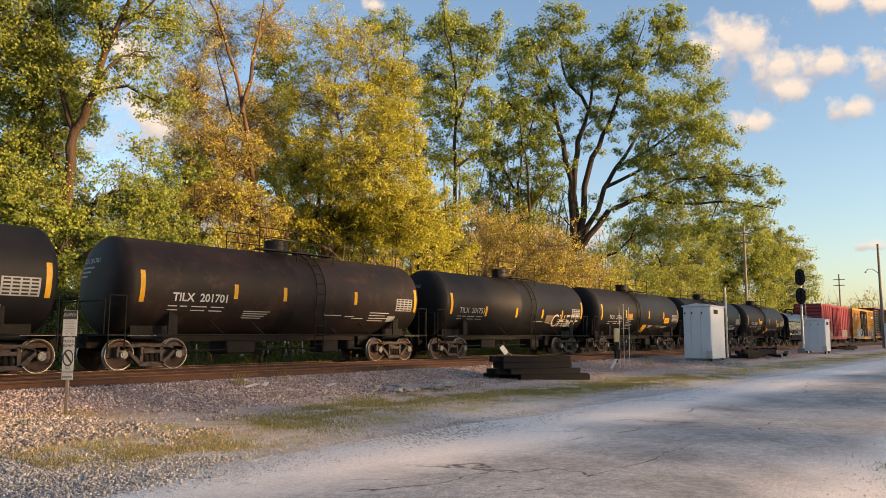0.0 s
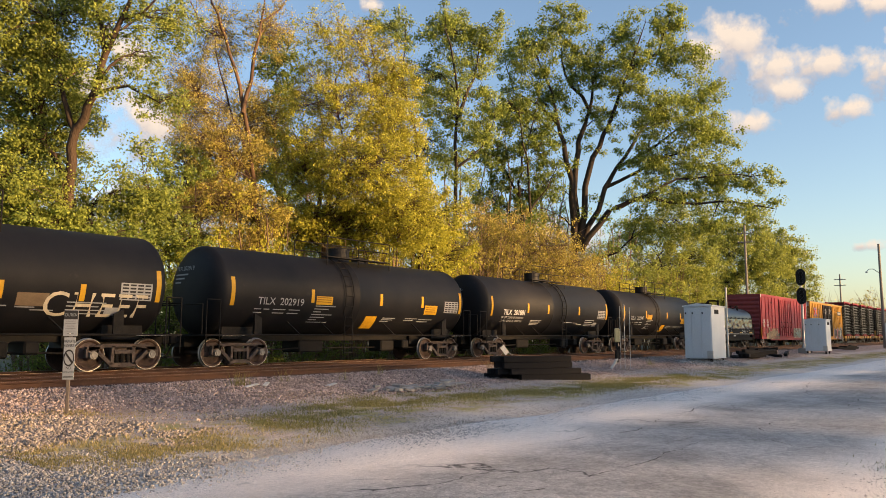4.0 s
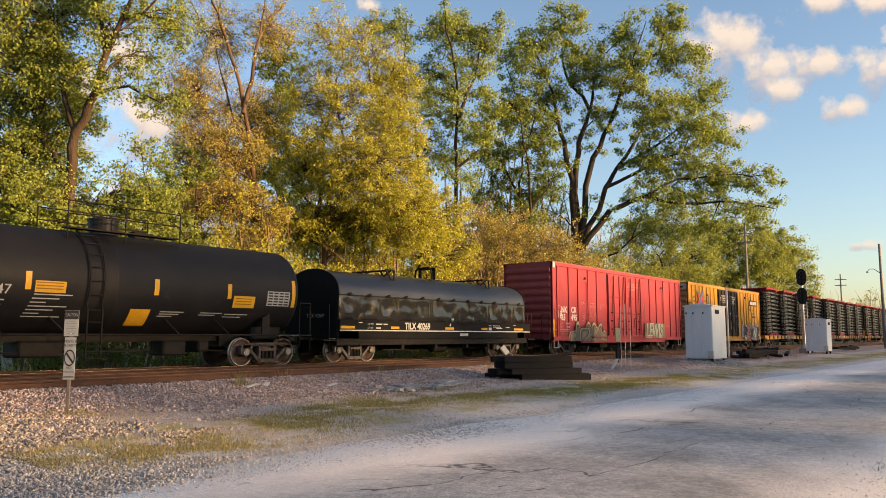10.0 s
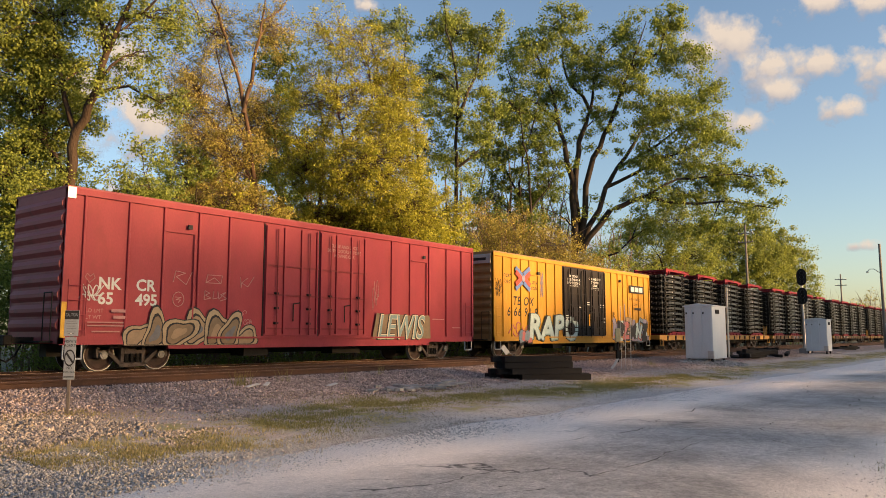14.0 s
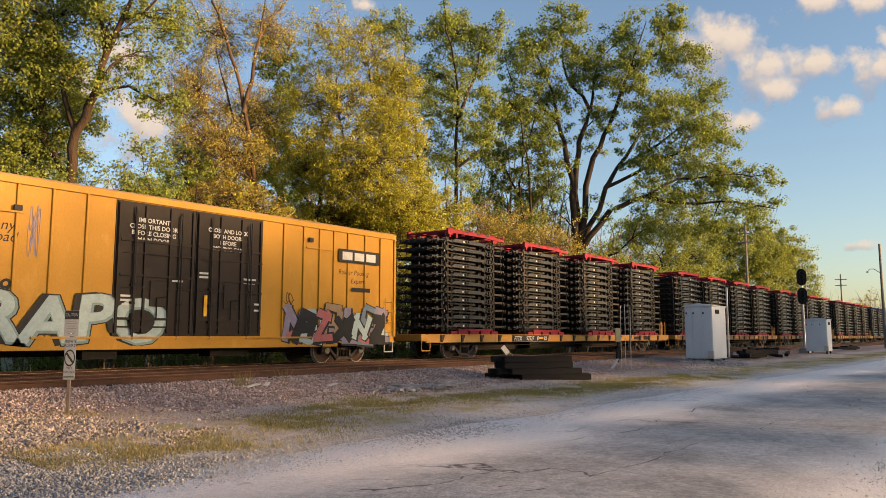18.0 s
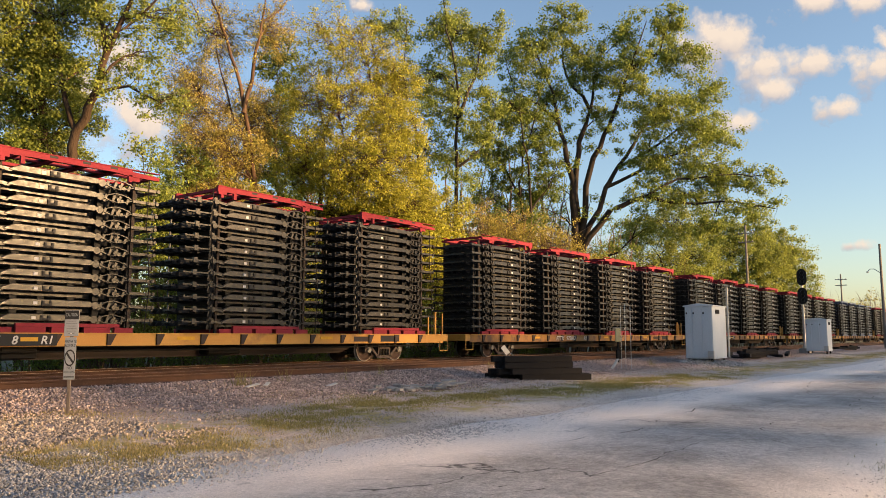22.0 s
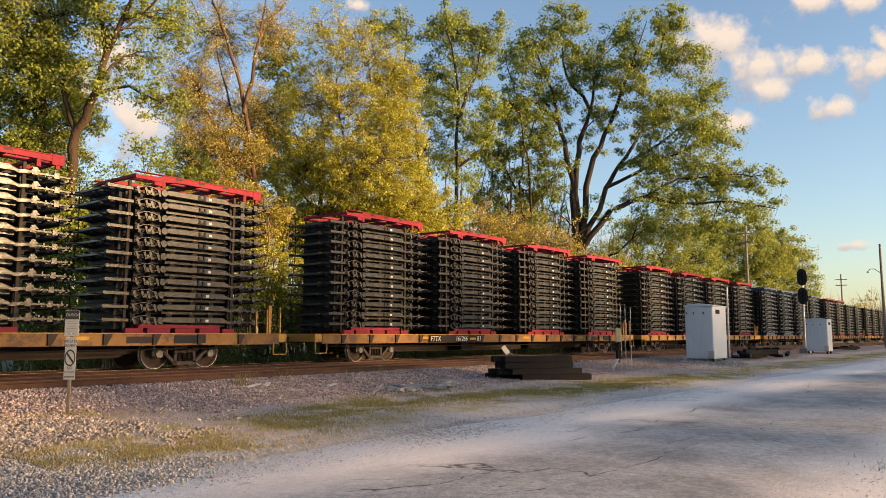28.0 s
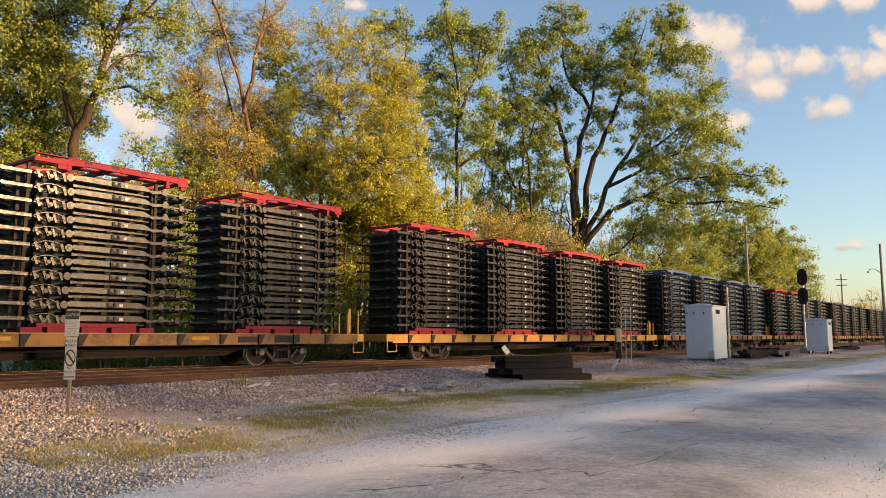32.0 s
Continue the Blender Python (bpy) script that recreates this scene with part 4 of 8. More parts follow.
    tree("tree", "bushy green tree beside the far track", (113.7, 36),
         [(-1.5, 16.5, 4.2, 3.4, 1), (3.5, 16.5, 4.2, 3.4, 1), (0.4, 12.4, 5.0, 3.7, 1), (5.4, 11.9, 4.2, 3.7, 1), (1.9, 7.8, 6.7, 3.3, 1)], 0.3, 3.0, M_LEAF_BUSH, M_BARK_GREY, 32, 0.27, 1.0, 2, tuft=0.8, each=46)
    tree("tree", "bushy dark green tree at the end of the row", (147.2, 36),
         [(-1.2, 18.0, 4.2, 3.8, 1), (2.8, 15.9, 3.6, 3.6, 0.9), (0.0, 12.3, 4.6, 4.6, 1), (4.6, 11.3, 2.6, 4.1, 0.7), (1.8, 7.2, 5.1, 3.6, 1)], 0.3, 3.0, M_LEAF_BUSH, M_BARK_GREY, 33, 0.33, 1.0, 2, tuft=0.95, each=46)
    tree("tree", "young yellow-green tree in full leaf", (36.4, 30),
         [(-0.0, 10.9, 1.6, 2.1, 0.8), (-0.2, 8.1, 2.1, 1.9, 1), (1.6, 9.1, 1.8, 1.6, 0.6), (1.9, 6.6, 2.1, 1.4, 0.7)], 0.16, 3.0, M_LEAF_GOLD, M_BARK, 34, 0.14, 1.0, 2, tuft=0.36, each=36)
    tree("tree", "tangled russet thicket of thin stems", (46.4, 31),
         [(-1.2, 9.6, 2.5, 1.9, 0.5), (1.3, 8.8, 2.5, 1.9, 0.5), (-0.8, 7.1, 2.9, 1.7, 0.6), (3.4, 7.6, 2.5, 1.9, 0.6), (5.0, 6.3, 2.5, 1.7, 0.7)], 0.14, 2.5, M_LEAF_RUSSET, M_TWIG, 35, 0.14, 1.0, 3, tuft=0.4, each=22, bare=True)
    tree("tree", "young green tree below the taller crowns", (22.5, 34),
         [(-0.6, 10.1, 1.7, 1.4, 0.6), (-1.1, 7.8, 1.7, 1.4, 0.8), (0.4, 6.0, 2.0, 1.3, 0.8), (-1.9, 6.3, 1.7, 1.3, 0.7)], 0.16, 3.0, M_LEAF_GREEN, M_BARK, 36, 0.13, 1.0, 2, tuft=0.36, each=42)
    tree("tree", "low leafy green tree close to the track", (13.5, 29),
         [(-1.3, 5.7, 1.7, 1.3, 0.9), (0.4, 4.8, 1.5, 1.1, 0.8), (1.9, 5.1, 1.3, 1.1, 0.6), (-1.4, 3.6, 1.7, 1.1, 0.9)], 0.16, 2.0, M_LEAF_GREEN, M_BARK, 37, 0.13, 1.0, 2, tuft=0.32, each=36)


def shrub(label, at, rh, rv, z, leaf, seed, dens=0.8, leaf_size=0.2, category="bush"):
    """A clump of stems from the ground, leafy from z - rv up to z + rv."""
    rng, nr = random.Random(seed), np.random.default_rng(seed)
    top = thing("shrub", label, category, "trackside undergrowth", at=(at[0], at[1], 0))
    wood, spots = Wood(), []
    n = int(6 * rh + 7)
    sparse = leaf is M_LEAF_RUSSET
    leaf_size *= 0.78
    tuft = leaf_size * 2.7
    count = int((4.0 if at[0] < 75 else 2.9) * dens * rh * rv / tuft ** 2)
    stems = []
    for k in range(n):
        a, r = rng.uniform(0, math.tau), rng.random() ** 0.5
        h = z + rv * rng.uniform(-0.6, 1.05) * math.sqrt(max(0.05, 1 - r * r * 0.7))
        p = ACROSS * (math.cos(a) * r * rh) + ALONG * (math.sin(a) * r * min(rh, 2.5)) + Vector((0, 0, max(0.3, h)))
        foot = Vector((p.x * 0.6, p.y * 0.6, -0.1))
        pts = bend(foot, p, rng, 0.1, 5)
        w = 0.02 + 0.006 * p.z
        wood.limb(pts, [w * (1 - 0.17 * i) for i in range(6)], 4)
        stems.append(pts)
        for j in range(4 if sparse else 2):
            src = pts[rng.choice((2, 3, 4))]
            q = src + Vector((rng.gauss(0, 0.7), rng.gauss(0, 0.7), rng.uniform(0.2, 1.0))) * min(1.8, 0.3 * rv + 0.3)
            sub = bend(src, q, rng, 0.1, 3)
            wood.limb(sub, [w * 0.45 * (1 - 0.28 * i) for i in range(4)], 3)
            stems.append(sub)
    for k in range(count):
        sub = stems[rng.randrange(len(stems))]
        last = len(sub) - 1
        i = rng.uniform(0.44, 1.0) * last
        p = sub[int(i)].lerp(sub[min(last, int(i) + 1)], i % 1)
        p = np.array(p) + nr.normal(0, 0.14 * min(rv, 3.0) + 0.1, 3)
        p[2] = max(p[2], 0.1)
        spots.append((p, tuft * rng.uniform(0.6, 1.2)))
    part("stem", wood.mesh("stem", M_TWIG), None, top)
    co, fc = leaf_quads([p for p, _ in spots], [r for _, r in spots], nr, leaf_size, 22 if sparse else 40)
    part("foliage", from_arrays("foliage", co, fc, leaf), None, top)
    return top


def build_shrubs():
    brown, green, gold = "tangled brown brushwood with sparse young leaves", "dense green trackside bushes", "yellow-green undergrowth below the trees"
    for at, rh, rv, z, leaf, d, lab, size in (
            ((56.0, 38), 4.5, 4.5, 10.0, M_LEAF_DEEP, 0.5, green, 0.2), ((63.0, 37), 4.0, 4.0, 9.5, M_LEAF_RUSSET, 0.6, brown, 0.2), ((49.5, 36), 4.0, 4.5, 9.5, M_LEAF_RUSSET, 0.6, brown, 0.18),
            ((65.5, 39), 4.0, 7.0, 13.5, M_LEAF_GREEN, 0.5, green, 0.22), ((82.5, 39), 4.0, 6.0, 12.5, M_LEAF_GREEN, 0.6, green, 0.24), ((59.5, 40), 4.0, 8.0, 15.5, M_LEAF_GREEN, 0.42, green, 0.22),
            ((33.5, 32), 4.0, 4.0, 7.0, M_LEAF_GOLD, 0.55, gold, 0.16), ((39.0, 33), 3.5, 4.0, 7.5, M_LEAF_GOLD, 0.5, gold, 0.16), ((24.5, 33), 3.0, 3.4, 6.6, M_LEAF_GOLD, 0.55, gold, 0.15),
            ((54.0, 33), 4.5, 4.4, 8.2, M_LEAF_RUSSET, 0.8, brown, 0.18), ((60.5, 32), 4.0, 4.2, 7.6, M_LEAF_RUSSET, 0.8, brown, 0.19), ((66.5, 32), 4.0, 4.0, 7.0, M_LEAF_GOLD, 0.7, gold, 0.2), ((17.5, 34), 3.0, 3.6, 5.6, M_LEAF_MID, 0.7, green, 0.15),
            ((43.0, 31), 4.5, 3.8, 6.2, M_LEAF_RUSSET, 0.6, brown, 0.18), ((50.0, 32), 4.5, 4.2, 6.8, M_LEAF_RUSSET, 0.55, brown, 0.18),
            ((57.0, 31), 4.5, 3.8, 6.4, M_LEAF_RUSSET, 0.6, brown, 0.18), ((37.5, 31), 3.0, 3.0, 5.5, M_LEAF_GOLD, 0.8, gold, 0.16),
            ((29.0, 31), 3.5, 2.4, 4.6, M_LEAF_GOLD, 0.6, gold, 0.16), ((23.5, 31), 3.5, 2.4, 4.4, M_LEAF_GOLD, 0.8, gold, 0.16),
            # Low bushes get deeper leaf green to paint in shade under the canopy.
            ((12.5, 30), 3.0, 2.4, 2.8, M_LEAF_DEEP, 0.9, green, 0.14), ((19.5, 29.5), 3.0, 2.2, 2.6, M_LEAF_DEEP, 0.9, green, 0.14),
            ((26.0, 29.5), 3.2, 2.2, 2.6, M_LEAF_DEEP, 0.9, green, 0.15), ((27.5, 40), 4.0, 6.0, 9.5, M_LEAF_GREEN, 0.4, green, 0.2), ((39.5, 41), 4.0, 6.5, 11.0, M_LEAF_GREEN, 0.5, green, 0.2), ((33.0, 29.5), 3.5, 2.2, 2.8, M_LEAF_DEEP, 0.8, green, 0.16), ((40.0, 29), 4.0, 2.0, 2.4, M_LEAF_DEEP, 0.8, green, 0.17),
            ((48.0, 29), 4.0, 2.0, 2.4, M_LEAF_DEEP, 0.8, green, 0.18), ((35.0, 36), 4.0, 4.0, 6.5, M_LEAF_GREEN, 0.6, green, 0.18), ((20.0, 36), 4.0, 4.5, 6.0, M_LEAF_GREEN, 0.5, green, 0.18),
            ((65.0, 30), 4.0, 2.6, 4.6, M_LEAF_GOLD, 0.7, gold, 0.2), ((72.0, 31), 4.0, 3.0, 5.0, M_LEAF_GREEN, 0.8, green, 0.22),
            ((80.0, 34), 4.5, 4.4, 6.8, M_LEAF_BUSH, 1.2, green, 0.24), ((88.0, 35), 5.0, 4.5, 8.0, M_LEAF_BUSH, 0.9, green, 0.26),
            ((98.0, 37), 6.0, 4.5, 5.5, M_LEAF_BUSH, 1.0, green, 0.28), ((110.0, 37), 6.5, 4.5, 5.5, M_LEAF_BUSH, 1.0, green, 0.3),
            ((122.0, 37), 7.0, 4.5, 5.5, M_LEAF_BUSH, 1.0, green, 0.32), ((138.0, 38), 7.0, 4.5, 5.5, M_LEAF_BUSH, 1.0, green, 0.34),
            ((152.0, 38), 7.0, 4.5, 5.0, M_LEAF_BUSH, 1.0, green, 0.36), ((16.0, 31), 3.5, 1.8, 3.0, M_LEAF_DEEP, 0.7, green, 0.15)):
        shrub(lab, at, rh, rv, z, leaf, int(at[0] * 7), d, size)
    for k in range(16):
        x = 9.5 + k * 2.4
        shrub("low leafy weeds and brambles behind the track", (x, 26.6), 1.5, 0.45, 0.75, M_LEAF_DEEP, 300 + k, 0.7, 0.12)
    for x, y, rh, rv, z in ((228, 52, 6, 5.5, 10), (236, 44, 5.5, 6, 9), (240, 36, 6, 6.5, 9.5), (246, 27, 6.5, 7, 9), (250, 18, 6, 6, 8)):
        shrub("bare-twigged tree in young leaf beyond the tracks", (x, y), rh, rv, z, M_LEAF_RUSSET, x, 0.55, 0.5, "tree")
    far = "distant hazy tree line on the horizon"
    for x, y, rh, rv, z in ((300, 58, 14, 5, 7), (340, 66, 16, 6, 9), (390, 70, 18, 7, 10), (440, 80, 20, 8, 11), (520, 90, 26, 10, 12), (420, 40, 20, 6, 6)):
        shrub(far, (x, y), rh, rv, z, M_LEAF_RUSSET, x, 0.8, 0.8, "trees")


def build_shade_trees():
    """A belt of unseen trees added across the road, behind the viewer, to shade most of the verge and the train."""
    made = {}
    lab = "broad dense green tree, unseen, added to cast shade"
    for k in range(56):
        x = -6 + 3.4 * k
        thin = 35.5 <= x < 38
        # Heights are set by where sunlight should pass over the added belt.
        h = 16.8 if x < 29 else 15.15 if x < 35.5 else 23.4 if thin else 23.5 if x < 58 or x > 84 else 20.6
        y = -70 - 2.5 * (k % 3)
        if h not in made:
            lobes = [(s * 1.6, z, 2.6, 2.2, 0.28 if thin and z > 15.5 else 1) for z in np.arange(1.5, h - 1.6, 2.6) for s in (-1, 1)] + [(0, h - 1.9, 2.2, 1.9, 1)]
            made[h] = tree("shade_tree", lab, (x, y), [tuple(float(v) for v in row) for row in lobes], 0.4, 4, M_LEAF_DEEP, M_BARK, int(h * 10), 0.75, 0.6, tuft=1.15, each=7, twigs=False, group="trees across the road")
        else:
            copy_thing(made[h], pose(x, y, 0, 0, 0, 67 * k))


# ---- train ----
def travel(t):
    """Metres gone by the train after t seconds; it slows a little."""
    return 6.72 * t - 0.0085 * t * t


WHEEL_R = 0.457
TRAIN = []
WHEELS = []
CACHE = {}


def keep(key, build, material):
    if key not in CACHE:
        CACHE[key] = finish(build(), key, material)
    return CACHE[key]


def wheelset_build():
    bm = bmesh.new()
    prof = [(-0.83, 0.09), (-0.83, 0.13), (-0.78, 0.36), (-0.82, 0.40), (-0.821, 0.436), (-0.822, 0.452), (-0.735, WHEEL_R), (-0.72, 0.485), (-0.69, 0.485), (-0.685, 0.38), (-0.70, 0.36),
            (-0.72, 0.12), (-0.66, 0.08), (0.66, 0.08), (0.72, 0.12), (0.70, 0.36), (0.685, 0.38), (0.69, 0.485), (0.72, 0.485), (0.735, WHEEL_R), (0.822, 0.452), (0.821, 0.436), (0.82, 0.40),
            (0.78, 0.36), (0.83, 0.13), (0.83, 0.09)]
    lathe(bm, prof, 32, "y")
    for f in bm.faces:
        r = math.hypot(f.calc_center_median().x, f.calc_center_median().z)
        if len(f.verts) == 4 and r > 0.44:
            f.material_index = 1
    me = finish(bm, "wheelset", M_WHEEL)
    me.materials.append(M_TREAD)
    return me


def side_frame_mesh():
    """The cast side frame of a truck with its openings, on the near side of its own axis."""
    bm = bmesh.new()
    y0, y1 = -1.06, -0.92

    def bar(p, q, w):
        (x0, z0), (x1, z1) = p, q
        d = Vector((x1 - x0, 0, z1 - z0)).normalized()
        n = Vector((-d.z, 0, d.x)) * w / 2
        prism(bm, [(x0 - n.x, z0 - n.z), (x1 - n.x, z1 - n.z), (x1 + n.x, z1 + n.z), (x0 + n.x, z0 + n.z)], y0, y1)
    for p, q, w in (((-1.02, 0.66), (-0.55, 0.75), 0.11), ((-0.57, 0.75), (0.57, 0.75), 0.10), ((0.55, 0.75), (1.02, 0.66), 0.11), ((-0.80, 0.62), (-0.36, 0.22), 0.10),
                    ((0.80, 0.62), (0.36, 0.22), 0.10), ((-0.40, 0.20), (0.40, 0.20), 0.11), ((-0.33, 0.22), (-0.31, 0.74), 0.09), ((0.33, 0.22), (0.31, 0.74), 0.09),
                    ((-1.07, 0.66), (-1.07, 0.42), 0.07), ((1.07, 0.66), (1.07, 0.42), 0.07)):
        bar(p, q, w)
    for x in (-0.89, 0.89):
        prism(bm, [(x - 0.13, 0.55), (x + 0.13, 0.55), (x + 0.2, 0.72), (x - 0.2, 0.72)], y0, y1)
    box(bm, -0.28, 0.28, y0 - 0.03, y1 + 0.03, 0.52, 0.62)
    bmesh.ops.recalc_face_normals(bm, faces=bm.faces)
    return bm


def spring_mesh():
    bm = bmesh.new()
    tube(bm, (0, 0, 0.27), (0, 0, 0.52), 0.05, seg=8)
    for k in range(5):
        tube(bm, (0, 0, 0.285 + 0.05 * k), (0, 0, 0.305 + 0.05 * k), 0.078, seg=10)
    return bm


def bearing_mesh():
    bm = bmesh.new()
    tube(bm, (0, -1.10, 0), (0, -0.94, 0), 0.115, seg=12)
    tube(bm, (0, -1.12, 0), (0, -1.10, 0), 0.07, seg=10)
    for k in range(3):
        a = k * math.tau / 3 + 0.5
        tube(bm, (0.08 * math.cos(a), -1.125, 0.08 * math.sin(a)), (0.08 * math.cos(a), -1.10, 0.08 * math.sin(a)), 0.018, seg=6)
    return bm


def truck(car, x, cast=M_FRAME_RUST):
    tr = part("truck", keep("bolster" + cast.name, lambda: boxes((-0.2, 0.2, -0.92, 0.92, 0.45, 0.80), bev=0.03), cast), None, car, "cast steel truck with coil springs", at=(x, 0, RAIL_Z - 0.03))
    if "wheelset" not in CACHE:
        CACHE["wheelset"] = wheelset_build()
    for turn in (0, 180):
        part("side_frame", keep("side_frame" + cast.name, side_frame_mesh, cast), None, tr, at=pose(0, 0, 0, 0, 0, turn))
        for dx in (-0.17, 0.0, 0.17):
            part("coil_spring", keep("spring", spring_mesh, M_STEEL), None, tr, at=(dx, -0.99 if turn else 0.99, 0))
    for dx in (-0.89, 0.89):
        w = part("wheelset", CACHE["wheelset"], None, tr, "rusty steel wheels with bright rims", at=(dx, 0, WHEEL_R + 0.03))
        WHEELS.append(w)
        for turn in (0, 180):
            part("bearing", keep("bearing", bearing_mesh, M_BEARING), None, tr, at=pose(dx, 0, WHEEL_R + 0.03, 0, 0, turn))
    return tr


def coupler(car, x, s):
    bm = bmesh.new()
    box(bm, min(x - 0.4 * s, x + 0.42 * s), max(x - 0.4 * s, x + 0.42 * s), -0.08, 0.08, 1.40, 1.56)
    box(bm, min(x + 0.42 * s, x + 0.66 * s), max(x + 0.42 * s, x + 0.66 * s), -0.16, 0.14, 1.34, 1.62, 0.03)
    tube(bm, (x + 0.5 * s, 0.02, 1.28), (x + 0.5 * s, 0.02, 1.68), 0.03)
    part("coupler", bm, M_STEEL, car)
    hose = rod([(x, 0.3, 1.35), (x + 0.15 * s, 0.32, 1.05), (x + 0.4 * s, 0.2, 0.9), (x + 0.6 * s, 0.05, 0.95)], 0.025)
    part("air_hose", hose, M_STEEL, car)


# tank car: shell radius, centre height, half length of the straight shell, head depth
TK_R, TK_Z, TK_L, TK_H = 1.50, 3.10, 6.30, 0.42


def on_tank(x0, angle, lift=0.008):
    """Maps flat writing on to the shell's near side; angle in degrees above the level of the centre."""
    def spot(u, v):
        a = radians(angle) + v / TK_R
        r = TK_R + lift
        return Vector((x0 + u, -r * math.cos(a), TK_Z + r * math.sin(a)))
    return spot


def on_head(y0, z0, lift=0.012):
    """Maps flat writing on to the domed end that leads."""
    def spot(u, v):
        y, z = y0 - u, z0 + v
        a = math.asin(min(1.0, (math.hypot(y, z) / TK_R) ** (1 / 0.65)))
        return Vector((-TK_L - TK_H * math.cos(a) - lift, y, TK_Z + z))
    return spot


def patch_mesh(x0, x1, a0, a1, lift=0.006, skew=0.0):
    bm = bmesh.new()
    n = 6
    rows = []
    for k in range(n + 1):
        a = a0 + (a1 - a0) * k / n
        rows.append([bm.verts.new(on_tank(x + skew * k / n, a, lift)(0, 0)) for x in (x0, x1)])
    for p, q in zip(rows, rows[1:]):
        bm.faces.new((p[0], p[1], q[1], q[0]))
    return bm


def tank_car_shell():
    bm = bmesh.new()
    prof = [(-TK_L - TK_H * math.cos(a), TK_R * math.sin(a) ** 0.65) for a in (0.02, 0.25, 0.5, 0.75, 1.0, 1.25, 1.45)]
    prof += [(-TK_L, TK_R), (-TK_L + 0.02, TK_R), (-0.3, TK_R), (-0.28, TK_R + 0.012), (-0.24, TK_R + 0.012), (-0.22, TK_R), (TK_L - 0.02, TK_R), (TK_L, TK_R)]
    prof += [(TK_L + TK_H * math.cos(a), TK_R * math.sin(a) ** 0.65) for a in (1.45, 1.25, 1.0, 0.75, 0.5, 0.25, 0.02)]
    lathe(bm, prof, 64)
    bmesh.ops.translate(bm, vec=(0, 0, TK_Z), verts=bm.verts)
    return bm


def tank_car(u, material, label, lad):
    car = thing("tank_car", label, "tank car", "freight train", at=(u, TRACK_TRAIN, 0))
    TRAIN.append((car, u))
    sh = part("tank", tank_car_shell(), material, car, smooth=True)
    for x in (-5.46, 5.46):
        truck(car, x)
    sill = boxes((-7.1, -4.0, -0.35, 0.35, 1.25, 1.62), (4.0, 7.1, -0.35, 0.35, 1.25, 1.62), (-4.0, 4.0, -0.2, 0.2, 1.42, 1.62))
    part("stub_sill", sill, M_STEEL, car)
    for s in (-1, 1):
        part("end_platform", boxes((min(s * 6.0, s * 7.1), max(s * 6.0, s * 7.1), -1.45, 1.45, 1.60, 1.65)), M_STEEL, car)
        coupler(car, 7.1 * s, s)
        bm = bmesh.new()
        for y in (-1.42, 1.42):
            prism(bm, [(s * 4.9, 1.62), (s * 5.2, 1.62), (s * 5.2, 2.35), (s * 4.9, 2.2)], y - 0.03, y + 0.03)
        prism(bm, [(s * 4.85, 1.5), (s * 6.1, 1.5), (s * 6.1, 2.1), (s * 4.85, 2.1)], -0.9, 0.9)
        bmesh.ops.recalc_face_normals(bm, faces=bm.faces)
        part("bolster_saddle", bm, M_STEEL, car)
        for y in (-1.42, 1.42):
            part("handrail", rod([(s * 6.55, y, 1.2), (s * 6.55, y, 2.75), (s * 7.05, y, 2.75), (s * 7.05, y, 1.1)], 0.022), M_STEEL, car)
        part("end_rail", rod([(s * 7.12, -1.3, 1.65), (s * 7.12, -1.3, 2.6), (s * 7.12, 1.3, 2.6), (s * 7.12, 1.3, 1.65)], 0.022), M_STEEL, car)
        part("brake_step", boxes((min(s * 6.6, s * 7.0), max(s * 6.6, s * 7.0), -1.5, -1.3, 0.95, 0.98), (min(s * 6.6, s * 7.0), max(s * 6.6, s * 7.0), 1.3, 1.5, 0.95, 0.98)), M_STEEL, car)
        part("white_stripe", boxes((min(s * 5.6, s * 6.5), max(s * 5.6, s * 6.5), -1.475, -1.455, 1.60, 1.65)), M_WHITE, car, "white reflective strip")
    part("running_pipe", rod([(-6.5, -1.46, 1.63), (6.5, -1.46, 1.63)], 0.03), M_STEEL, car)
    for x in (-3.2, -1.6, 1.8, 3.6):
        part("pipe_bracket", rod([(x, -1.46, 1.63), (x - 0.35, -1.12, 2.1)], 0.025), M_STEEL, car)
    for nm, row in (("air_reservoir", (-2.4, -1.2, -0.5, 0.5, 1.0, 1.45)), ("brake_cylinder", (1.6, 2.4, -0.9, -0.15, 1.0, 1.45)), ("brake_valve", (2.7, 3.1, -1.1, -0.1, 1.1, 1.45))):
        part(nm, boxes(row, bev=0.05), M_STEEL, car)
    part("brake_rod", rod([(-4.6, -0.5, 1.1), (-2.4, -0.4, 1.15), (2.7, -0.6, 1.15), (4.6, -0.5, 1.1)], 0.03), M_STEEL, car)
    # ladder over the side, manway and top platform
    for x in (lad, lad + 0.42):
        pts = [(x, -1.50, 0.95), (x, -1.52, 2.3)]
        for k in range(8):
            a = radians(-25 + k * 13)
            pts.append((x, -(TK_R + 0.09) * math.cos(a), TK_Z + (TK_R + 0.09) * math.sin(a)))
        part("ladder_rail", rod(pts, 0.025), M_STEEL, car)
    rung = keep("rung", lambda: rod([(0, 0, 0), (0.43, 0, 0)], 0.016), M_STEEL)
    for k in range(11):
        if k < 5:
            p = (lad, -1.51, 0.98 + k * 0.33)
        else:
            a = radians(-14 + (k - 5) * 14)
            p = (lad, -(TK_R + 0.09) * math.cos(a), TK_Z + (TK_R + 0.09) * math.sin(a))
        part("rung", rung, None, car, at=p)
    bm = bmesh.new()
    tube(bm, (0, 0, 4.5), (0, 0, 5.0), 0.42, seg=24)
